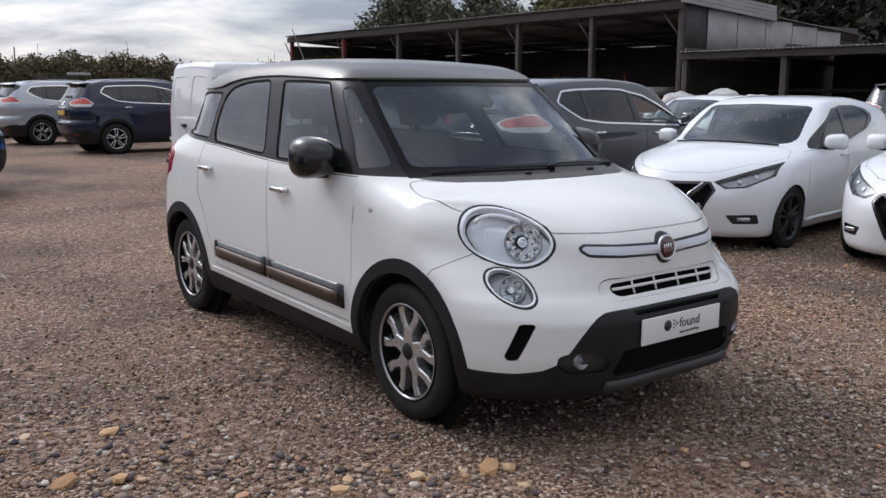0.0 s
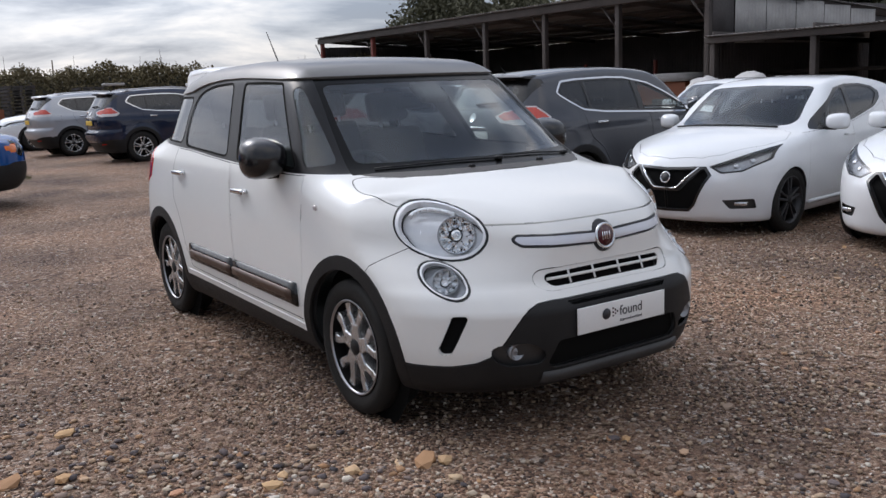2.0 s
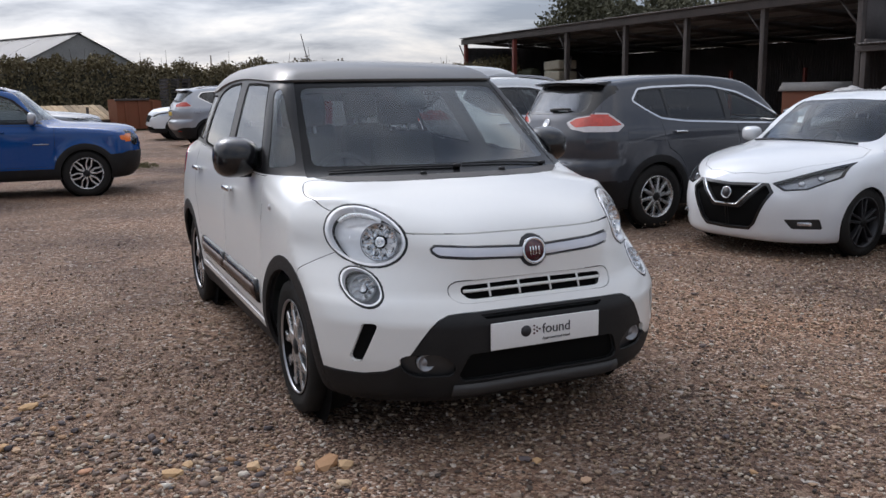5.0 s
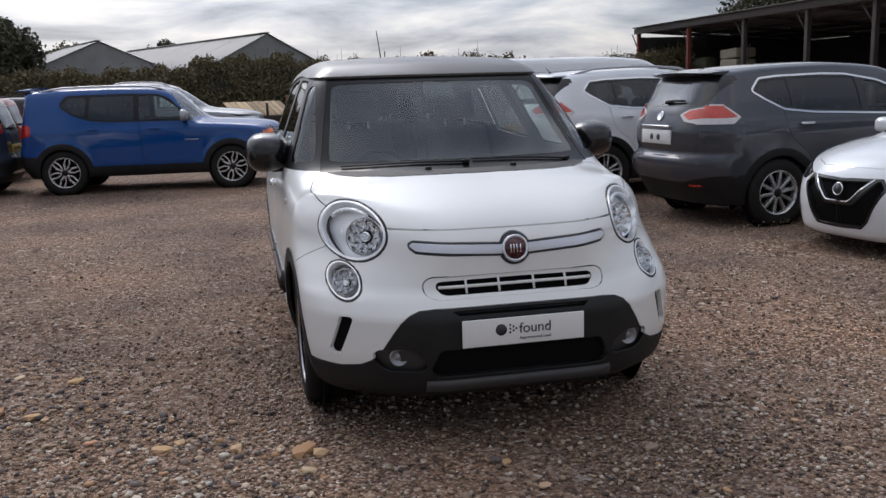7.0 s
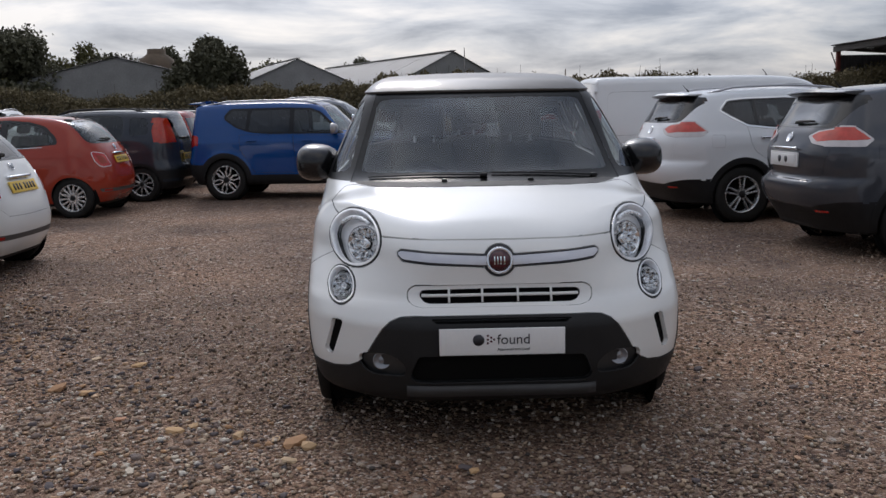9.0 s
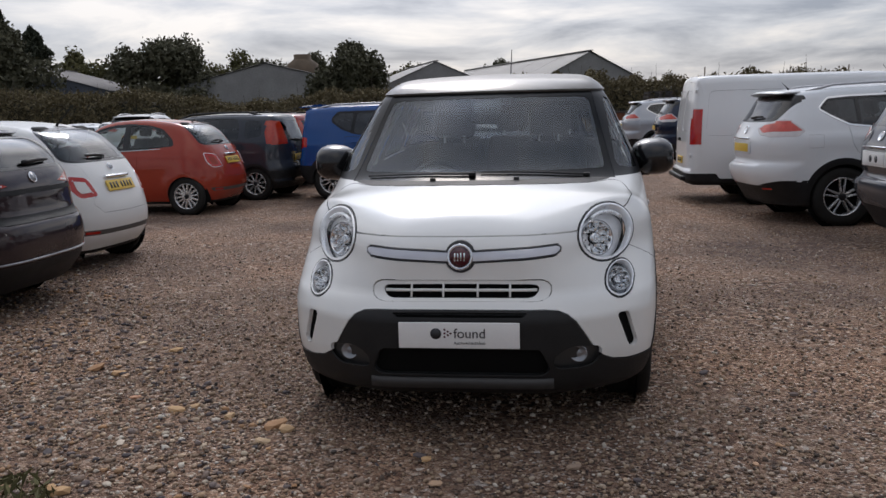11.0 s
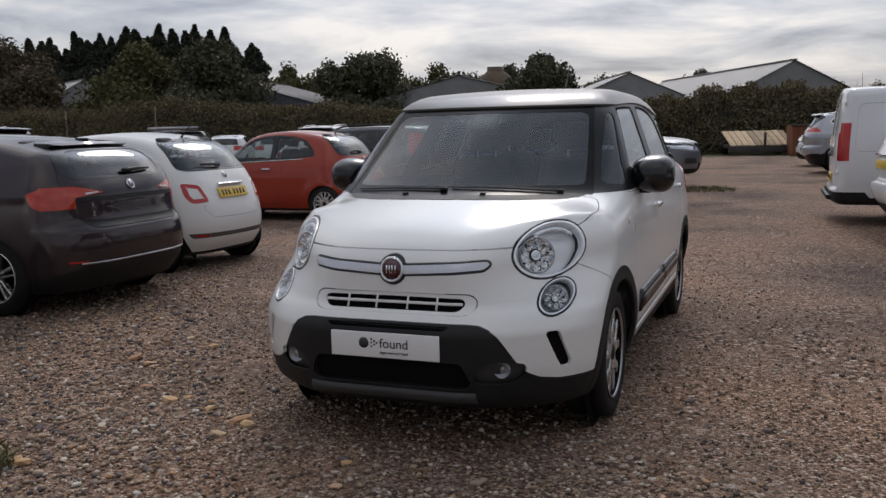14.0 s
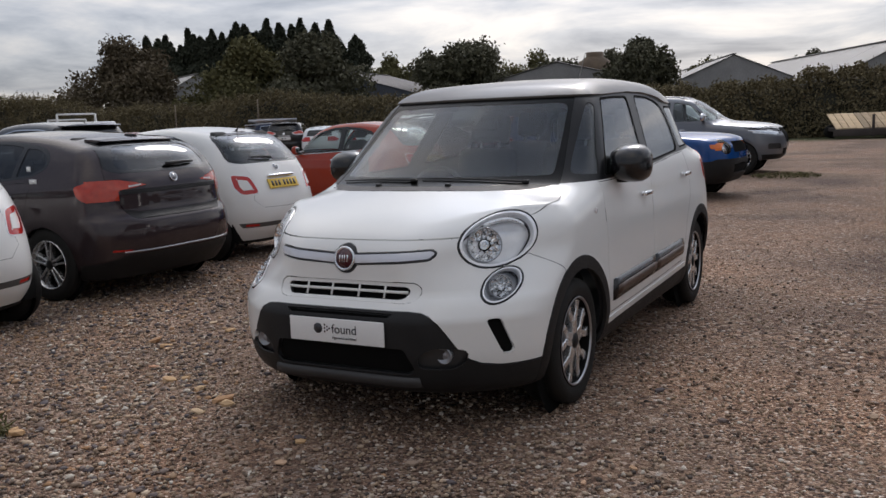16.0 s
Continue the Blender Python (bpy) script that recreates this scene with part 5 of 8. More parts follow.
def build_suv(colour, label, rails=True, wheel_style=(5, "twin"), plate="plate_white", bars=False):
    s = SUV
    car = thing("suv", label, "car")
    dlo = rounded([(1.50, 1.135), (1.80, 1.255), (2.02, 1.375), (2.3, 1.495), (2.7, 1.567), (3.0, 1.577), (3.55, 1.565), (3.79, 1.545), (3.905, 1.43), (3.75, 1.335), (3.56, 1.24), (3.2, 1.20), (2.4, 1.165), (1.9, 1.145)], 0.03)
    cuts = [lower_trim(0.40),
            ("side", [(1.25, 1.12), (1.30, 0.8), (1.28, 0.45), (2.34, 0.45), (2.38, 0.8), (2.42, 1.15)], "door", {"only": ("body",)}),
            ("side", [(2.43, 1.15), (2.39, 0.8), (2.35, 0.45), (3.06, 0.45), (3.18, 0.62), (3.32, 0.80), (3.48, 0.90), (3.55, 1.02), (3.58, 1.24), (3.2, 1.185)], "rear_door", {"only": ("body",)}),
            ("top", [(-0.02, 0.20), (0.5, 0.27), (0.72, 0.5), (0.80, 1.0), (0.70, 1.22), (0.4, 1.18), (-0.02, 1.12)], "hood", {"only": ("body",)}),
            ("side", grow(dlo, 0.020), "chrome_surround"), ("side", dlo, "window_surround"),
            ("side", rounded([(1.64, 1.17), (2.03, 1.36), (2.3, 1.475), (2.50, 1.52), (2.50, 1.19)], 0.03), "front_window"),
            ("side", rounded([(2.59, 1.195), (2.59, 1.545), (3.05, 1.557), (3.42, 1.55), (3.42, 1.235)], 0.02), "rear_side_window"),
            ("side", rounded([(3.46, 1.25), (3.46, 1.55), (3.77, 1.53), (3.88, 1.43), (3.74, 1.345), (3.57, 1.265)], 0.02), "rear_quarter_window"),
            ("front", rounded([(-0.6, 1.19), (0.6, 1.18), (0.76, 1.16), (0.60, 1.565), (0.5, 1.595), (-0.6, 1.635)], 0.03), "windscreen", {"where": lambda c: c.y > 0.9}),
            ("rear", rounded([(-0.6, 0.755), (0.50, 0.755), (0.60, 0.81), (0.67, 1.07), (0.72, 1.25), (0.62, 1.53), (0.5, 1.59), (-0.6, 1.62)], 0.04), "tailgate", {"only": ("body",), "where": lambda c: c.y > 4.0}),
            ("rear", rounded([(-0.6, 1.27), (0.55, 1.28), (0.61, 1.30), (0.70, 1.50), (0.72, 1.585), (0.5, 1.615), (-0.6, 1.63)], 0.03), "rear_window_border", {"where": lambda c: c.y > 4.0}),
            ("rear", rounded([(-0.6, 1.295), (0.48, 1.305), (0.54, 1.33), (0.53, 1.50), (0.45, 1.525), (-0.6, 1.54)], 0.04), "rear_window"),
            ("rear", rounded([(0.35, 1.195), (0.46, 1.25), (0.76, 1.30), (1.1, 1.30), (1.1, 1.10), (0.62, 1.10), (0.45, 1.125)], 0.012), "tail_light_clear", {"facing": "tail"}),
            ("side", rounded([(4.10, 1.168), (4.19, 1.10), (4.9, 1.09), (4.9, 1.31), (4.25, 1.302)], 0.012), "tail_light_clear", {"where": lambda c: c.y > 3.6, "facing": "flank"}),
            ("rear", rounded([(0.40, 1.195), (0.47, 1.238), (0.76, 1.286), (1.1, 1.286), (1.1, 1.165), (0.64, 1.160), (0.50, 1.145)], 0.012), "tail_light", {"only": ("tail_light_clear",), "facing": "tail"}),
            ("side", rounded([(4.135, 1.172), (4.2, 1.165), (4.9, 1.16), (4.9, 1.295), (4.26, 1.286)], 0.012), "tail_light", {"only": ("tail_light_clear",), "where": lambda c: c.y > 3.6, "facing": "flank"}),
            ("rear", rounded([(-0.6, 0.10), (1.2, 0.10), (1.2, 0.58), (0.80, 0.565), (0.60, 0.52), (0.50, 0.49), (-0.6, 0.485)], 0.03), "rear_valance", {"where": lambda c: c.y > 4.0}),
            ("rear", [(0.52, 0.44), (0.66, 0.445), (0.66, 0.465), (0.52, 0.46)], "rear_reflector"),
            ("front", [(0.45, 0.80), (0.62, 0.90), (0.95, 0.96), (0.95, 0.86), (0.6, 0.78)], "headlight_lens"),
            ("front", [(-0.02, 0.60), (0.36, 0.62), (0.45, 0.82), (-0.02, 0.86)], "grille"),
            ("front", [(-0.02, 0.32), (0.55, 0.34), (0.5, 0.45), (-0.02, 0.48)], "lower_grille"),
            ("side", rounded([(3.89, 0.96), (4.07, 0.96), (4.07, 1.12), (3.89, 1.12)], 0.03), "fuel_flap", {"only": ("body",)})] + arch_trims(s, 0.475)
    body, panels, made, names = build_body(s, cuts, colour, car, (15, 62, 28), override={"tail_light": ("tail_rose", "pair", 0.001, 0.008, 0.006), "rear_valance": ("plastic", "both", 0, 0.0, -0.004), "tail_light_clear": ("tail_white", "pair", 0.001, 0.006, 0.004)})
    lamp_bowls(panels, names, car, "headlight_lens", 0.05)
    wheels(car, s, wheel_style, 0.232, 0.225, 0.125)
    mirrors(car, body, 1.66, 1.19, colour)
    handles(car, body, ((2.20, 1.05), (3.33, 1.08)), M["chrome"])
    if rails:
        roof_rails(car, body, 1.95, 4.0, 0.56, M["satin"])
    spoiler(car, 4.33, 1.655, 0.60, colour)
    # plate recess with a chrome handle bar over it
    p, n = surface_at(body, 0, 0.955, front=False)
    part("plate_panel", box((0.60, 0.02, 0.15), p + Vector((0, 0.002, 0)), None, 0.006), M["plate_white"] if plate == "plate_white" else colour, car)
    part("plate_trim", box((0.56, 0.03, 0.025), p + Vector((0, 0.012, 0.115)), None, 0.008), M["chrome"], car)
    pl = part("number_plate", box((0.50, 0.008, 0.105), p + Vector((0, 0.016, 0.0)), None, 0.003), M[plate], car)
    if plate == "plate_white":
        for x in (-0.07, 0.07):
            part("plate_mark", lathe([(0, 0.035), (0.0225, 0.035), (0.023, 0)], 16, "y", (p.x + x, p.y, p.z)), M["ink"], pl)
    badge(car, body, 1.175, 0.055, False, "chrome")
    wiper(car, body, 1.315, 0.0, -0.34, 1.33)
    aerial(car, surface_at(body, 0, y=4.0)[0], 0.12, -45)
    cabin(car, 1.65, 1.10, 0.78, 2.3, 0.62, 3.1)
    return car


def build_hatch(colour, label):
    s = HATCH
    car = thing("hatchback", label, "car")
    dlo = rounded([(1.28, 0.945), (1.60, 1.145), (1.98, 1.325), (2.25, 1.358), (2.62, 1.355), (2.88, 1.32), (3.02, 1.26), (2.99, 1.19), (2.78, 1.10), (2.15, 0.99), (1.42, 0.935)], 0.03)
    nose_grille = [(-0.02, 0.655), (0.30, 0.668), (0.375, 0.668), (0.44, 0.592), (0.37, 0.46), (0.30, 0.31), (0.24, 0.25), (-0.02, 0.24)]
    cuts = [lower_trim(0.15),
            ("side", [(1.14, 0.92), (1.15, 0.6), (1.14, 0.25), (2.06, 0.25), (2.10, 0.7), (2.14, 0.98)], "door", {"only": ("body",)}),
            ("side", [(2.15, 0.98), (2.11, 0.7), (2.07, 0.25), (2.82, 0.25), (2.94, 0.45), (3.02, 0.64), (3.08, 0.8), (3.05, 1.16), (2.78, 1.08)], "rear_door", {"only": ("body",)}),
            ("top", [(-0.02, 0.10), (0.3, 0.15), (0.46, 0.25), (0.70, 0.60), (0.775, 0.85), (0.70, 1.08), (0.58, 1.10), (0.4, 1.01), (-0.02, 0.95)], "hood", {"only": ("body",)}),
            ("side", dlo, "window_surround"),
            ("side", rounded([(1.58, 0.985), (1.72, 1.155), (2.0, 1.295), (2.15, 1.325), (2.13, 1.01)], 0.02), "front_window"),
            ("side", rounded([(2.23, 1.03), (2.24, 1.33), (2.62, 1.33), (2.84, 1.30), (2.93, 1.24), (2.75, 1.12)], 0.03), "rear_side_window"),
            ("side", rounded([(1.40, 0.965), (1.52, 0.975), (1.62, 1.10)], 0.012), "quarter_window"),
            ("front", rounded([(-0.6, 0.99), (0.5, 0.985), (0.60, 0.99), (0.635, 1.03), (0.575, 1.335), (0.5, 1.352), (-0.6, 1.392)], 0.03), "windscreen", {"where": lambda c: c.y > 0.7}),
            ("front", nose_grille, "grille_frame"),
            ("front", grow(nose_grille, -0.022), "grille"),
            ("front", [(-0.02, 0.44), (0.14, 0.44), (0.36, 0.664), (0.30, 0.666), (0.11, 0.47), (-0.02, 0.47)], "grille_frame"),
            ("front", rounded([(0.395, 0.668), (0.55, 0.732), (0.70, 0.80), (0.80, 0.848), (0.812, 0.72), (0.66, 0.62), (0.51, 0.606)], 0.012), "headlight_rim"),
            ("front", rounded([(0.425, 0.664), (0.56, 0.718), (0.70, 0.780), (0.785, 0.822), (0.795, 0.728), (0.655, 0.634), (0.52, 0.620)], 0.012), "headlight_lens"),
            ("front", rounded([(0.53, 0.365), (0.74, 0.37), (0.75, 0.28), (0.58, 0.282)], 0.012), "fog_recess"),
            ("side", [(3.55, 0.86), (3.72, 0.78), (4.1, 0.80), (4.1, 1.0), (3.75, 0.98)], "tail_light"),
            ("rear", rounded([(-0.5, 1.02), (0.58, 1.02), (0.50, 1.28), (-0.5, 1.32)], 0.05), "rear_window"),
            ]
    body, panels, made, names = build_body(s, cuts, colour, car, (14, 56, 24), override={"grille_frame": ("gloss_black", "both", 0, 0.004, 0.003)})
    lamp_bowls(panels, names, car, "headlight_lens", 0.04, "lamp_grey")
    for sd in (1, -1):
        for k, (x, z) in enumerate(((0.60, 0.690), (0.70, 0.735))):
            p, n = surface_at(body, x, z)
            ob = part("projector", lathe([(0, 0.028), (0.006, 0.024), (0.012, 0)], 16, "z"), M["reflector"], car)
            nn = Vector((sd * n.x, n.y, n.z))
            ob.matrix_local = Matrix.Translation(Vector((sd * p.x, p.y, p.z)) - nn * 0.035) @ nn.to_track_quat("Z", "Y").to_matrix().to_4x4()
        p, n = surface_at(body, 0.655, 0.325)
        part("fog_lamp", box((0.12, 0.02, 0.035), (sd * p.x, p.y + 0.008, p.z), Matrix.Rotation(sd * 0.5, 3, "Z"), 0.008), M["reflector"], car)
        # bright strip along the lower edge of the grille
        pts = []
        for x, z in ((0.0, 0.468), (0.11, 0.470), (0.145, 0.49), (0.22, 0.57), (0.315, 0.665)):
            q, n = surface_at(body, sd * x, z)
            pts.append(q + Vector((0, -0.006, 0)))
        part("grille_chevron", tube(pts, 0.009, 6), M["chrome"], car)
        pts = []
        for k in range(8):
            q, n = side_at(body, 1.20 + 1.62 * k / 7, 0.245)
            pts.append(Vector((sd * (q.x + 0.003), q.y, q.z)))
        part("sill_strip", tube(pts, 0.022, 6), colour, car)
    wheels(car, s, (5, "twin"), 0.222, 0.205, 0.115, spokes="dark_alloy")
    mirrors(car, body, 1.54, 0.99, colour, (0.20, 0.17, 0.145))
    handles(car, body, ((1.98, 0.86),), colour)
    badge(car, body, 0.565, 0.055, True, "chrome", "ink")
    pts = [surface_at(body, x, y=0.98 + 0.45 * x * x)[0] + Vector((0, 0, 0.012)) for x in np.linspace(-0.6, 0.55, 9)]
    part("wiper", tube(pts, 0.009, 6), M["plastic"], car)
    cabin(car, 1.5, 0.97, 0.72, 2.05, 0.48, 2.75)
    return car


def build_saloon_hatch(colour, label):
    s = SALOON_HATCH
    car = thing("hatchback", label, "car")
    dlo = rounded([(1.35, 1.0), (1.8, 1.24), (2.15, 1.375), (2.5, 1.415), (3.0, 1.405), (3.35, 1.365), (3.50, 1.32), (3.57, 1.23), (3.53, 1.15), (3.36, 1.085), (2.6, 1.03)], 0.05)
    cuts = [lower_trim(0.25),
            ("side", [(1.25, 0.98), (1.27, 0.6), (1.25, 0.32), (2.24, 0.32), (2.28, 0.7), (2.32, 1.01)], "door", {"only": ("body",)}),
            ("side", [(2.33, 1.01), (2.29, 0.7), (2.25, 0.32), (3.0, 0.32), (3.16, 0.56), (3.30, 0.70), (3.36, 0.9), (3.40, 1.05)], "rear_door", {"only": ("body",)}),
            ("side", dlo, "window_surround"),
            ("side", rounded([(1.55, 1.045), (1.9, 1.235), (2.2, 1.36), (2.40, 1.385), (2.38, 1.05)], 0.03), "front_window"),
            ("side", rounded([(2.48, 1.055), (2.50, 1.39), (2.95, 1.38), (3.16, 1.355), (3.12, 1.085)], 0.03), "rear_side_window"),
            ("side", rounded([(3.18, 1.095), (3.22, 1.345), (3.35, 1.33), (3.48, 1.29), (3.535, 1.22), (3.49, 1.16), (3.34, 1.105)], 0.03), "rear_quarter_window"),
            ("front", rounded([(-0.6, 1.06), (0.6, 1.05), (0.75, 1.03), (0.58, 1.37), (0.48, 1.40), (-0.6, 1.43)], 0.03), "windscreen", {"where": lambda c: c.y > 0.8}),
            ("rear", rounded([(-0.6, 0.70), (0.52, 0.70), (0.60, 0.78), (0.66, 0.96), (0.69, 1.06), (0.60, 1.33), (-0.6, 1.38)], 0.04), "tailgate", {"only": ("body",), "where": lambda c: c.y > 3.7}),
            ("rear", rounded([(-0.6, 1.095), (0.56, 1.10), (0.66, 1.14), (0.58, 1.355), (0.50, 1.39), (-0.6, 1.41)], 0.04), "rear_window_border", {"where": lambda c: c.y > 3.6}),
            ("rear", rounded([(-0.6, 1.12), (0.51, 1.125), (0.56, 1.16), (0.47, 1.315), (0.39, 1.335), (-0.6, 1.35)], 0.05), "rear_window"),
            ("rear", rounded([(-0.6, 0.925), (0.58, 0.922), (0.60, 0.952), (-0.6, 0.958)], 0.008), "tail_strip", {"where": lambda c: c.y > 3.7}),
            # lower band: shade under the tailgate's overhang, put in as a dark colour
            ("rear", rounded([(-0.6, 0.705), (0.53, 0.705), (0.60, 0.785), (0.45, 0.762), (-0.6, 0.752)], 0.012), "tail_strip", {"where": lambda c: c.y > 3.7}),
            ("rear", rounded([(0.335, 0.988), (0.604, 0.957), (0.64, 0.90), (0.68, 0.867), (0.80, 0.865), (1.1, 0.865), (1.1, 1.045), (0.60, 1.048), (0.46, 1.02)], 0.02), "tail_light", {"facing": "tail"}),
            ("side", rounded([(3.91, 1.0), (3.95, 0.91), (4.0, 0.872), (4.6, 0.86), (4.6, 1.045), (4.02, 1.042)], 0.025), "tail_light", {"where": lambda c: c.y > 3.4, "facing": "flank"}),
            ("rear", [(0.40, 0.988), (0.52, 0.975), (0.52, 0.993), (0.40, 1.0)], "tail_light_clear"),
            ("rear", [(-0.02, 0.10), (1.0, 0.10), (1.0, 0.30), (0.80, 0.34), (0.62, 0.40), (-0.02, 0.40)], "rear_valance", {"where": lambda c: c.y > 3.7}),
            ("rear", [(0.60, 0.43), (0.74, 0.435), (0.74, 0.45), (0.60, 0.445)], "rear_reflector"),
            ("front", [(0.4, 0.72), (0.6, 0.80), (0.95, 0.86), (0.95, 0.76), (0.6, 0.68)], "headlight_lens")]
    body, panels, made, names = build_body(s, cuts, colour, car, (14, 56, 24), override={"tail_light": ("tail_orange", "pair", 0.001, 0.008, 0.004)})
    wheels(car, s, (5, "twin"), 0.215, 0.205, 0.115)
    mirrors(car, body, 1.6, 1.06, colour)
    handles(car, body, ((2.08, 0.90), (3.1, 0.92)), M["chrome"])
    badge(car, body, 1.035, 0.045, False, "chrome", "lamp_grey")
    wiper(car, body, 1.14, 0.02, -0.34, 1.15)
    spoiler(car, 3.87, 1.404, 0.46, colour, 0.14, 0.35)
    pts = [surface_at(body, x, 0.425, front=False)[0] + Vector((0, 0.006, 0)) for x in np.linspace(-0.66, 0.66, 13)]
    part("bumper_strip", tube(pts, 0.008, 6), M["satin"], car)
    p = surface_at(body, 0, y=3.75)[0]
    part("aerial", box((0.04, 0.13, 0.05), p + Vector((0, 0, 0.02)), None, 0.015), M["plastic"], car)
    for y, z, w, h in ((3.42, 1.05, 0.09, 0.05), (3.32, 1.16, 0.05, 0.05)):
        q, _ = side_at(body, y, z)
        part("sticker", box((0.004, w, h), (q.x + 0.003, y, z), None), M["paper"], car)
    cabin(car, 1.7, 1.01, 0.74, 2.25, 0.50, 3.0)
    return car


def build_city(colour, label):
    s = CITY
    car = thing("city_car", label, "car")
    dlo = rounded([(1.02, 0.97), (1.30, 1.19), (1.60, 1.345), (1.85, 1.40), (2.1, 1.412), (2.42, 1.385), (2.66, 1.32), (2.83, 1.16), (2.86, 1.06), (2.3, 1.005)], 0.04)
    lamp = rounded([(0.42, 0.735), (0.60, 0.722), (0.645, 0.80), (0.64, 0.925), (0.62, 0.94), (0.47, 0.915), (0.44, 0.82)], 0.035)
    cuts = [lower_trim(0.21),
            ("side", [(0.98, 0.95), (1.0, 0.6), (1.02, 0.28), (2.18, 0.28), (2.26, 0.6), (2.28, 1.0)], "door", {"only": ("body",)}),
            ("side", dlo, "window_surround"),
            ("side", rounded([(1.14, 1.0), (1.36, 1.19), (1.62, 1.325), (1.84, 1.372), (2.02, 1.38), (2.02, 1.025)], 0.03), "front_window"),
            ("side", rounded([(2.11, 1.03), (2.11, 1.382), (2.38, 1.362), (2.62, 1.30), (2.785, 1.145), (2.78, 1.065)], 0.04), "rear_side_window"),
            ("front", rounded([(-0.6, 1.03), (0.5, 1.02), (0.66, 0.99), (0.51, 1.36), (0.42, 1.39), (-0.6, 1.42)], 0.03), "windscreen", {"where": lambda c: c.y > 0.5}),
            ("rear", [(-0.02, 0.56), (0.40, 0.57), (0.50, 0.66), (0.43, 0.90), (0.46, 1.03), (0.60, 1.07), (0.53, 1.37), (-0.02, 1.42)], "tailgate", {"only": ("body",)}),
            ("rear", rounded([(-0.6, 1.065), (0.5, 1.06), (0.605, 1.085), (0.555, 1.345), (0.47, 1.395), (-0.6, 1.42)], 0.05), "rear_window_border"),
            ("rear", rounded([(-0.6, 1.085), (0.49, 1.08), (0.58, 1.10), (0.53, 1.335), (0.45, 1.375), (-0.6, 1.40)], 0.05), "rear_window"),
            ("rear", grow(lamp, 0.006), "lamp_bezel"), ("rear", lamp, "tail_light"), ("rear", grow(lamp, -0.045), "rear_lamp_centre"),
            ("rear", [(-0.02, 0.355), (0.62, 0.36), (0.66, 0.41), (-0.02, 0.40)], "rear_valance"),
            ("rear", [(0.46, 0.368), (0.60, 0.372), (0.60, 0.398), (0.46, 0.394)], "rear_reflector"),
            ("front", ellipse(0.52, 0.76, 0.10, 0.11, 20), "headlight_lens")]
    body, panels, made, names = build_body(s, cuts, colour, car, (14, 46, 24), override={"rear_lamp_centre": (None, "pair", 0, 0.004, 0.006), "rear_window": ("glass", "both", 0, 0, -0.003), "rear_side_window": ("glass", "pair", 0, 0, -0.003), "rear_valance": ("cowl_plastic", "both", 0, 0, 0.003)})
    wheels(car, s, (14, "single"), 0.195, 0.185, 0.11)
    mirrors(car, body, 1.22, 1.02, colour, (0.16, 0.12, 0.13))
    handles(car, body, ((1.98, 0.86),), M["chrome"], 0.15)
    for sd in (1, -1):
        pts = []
        for k in range(10):
            q, _ = side_at(body, 1.0 + 1.65 * k / 9, 0.955 + 0.065 * k / 9)
            pts.append(Vector((sd * (q.x + 0.003), q.y, q.z)))
        part("belt_trim", tube(pts, 0.007, 6), M["chrome"], car)
    rear_plate(car, body, 0.815, M["plate_yellow"], 0.50)
    p, n = surface_at(body, 0, 0.91, front=False)
    part("plate_trim", box((0.42, 0.05, 0.03), p + Vector((0, 0.012, 0)), None, 0.012), M["chrome"], car)
    badge(car, body, 1.0, 0.04, False, "chrome", "lamp_grey")
    wiper(car, body, 1.10, 0.0, 0.30, 1.115)
    aerial(car, surface_at(body, 0, y=2.85)[0], 0.22, -45)
    cabin(car, 1.25, 0.98, 0.66, 1.72, 0.50, 2.35)
    return car


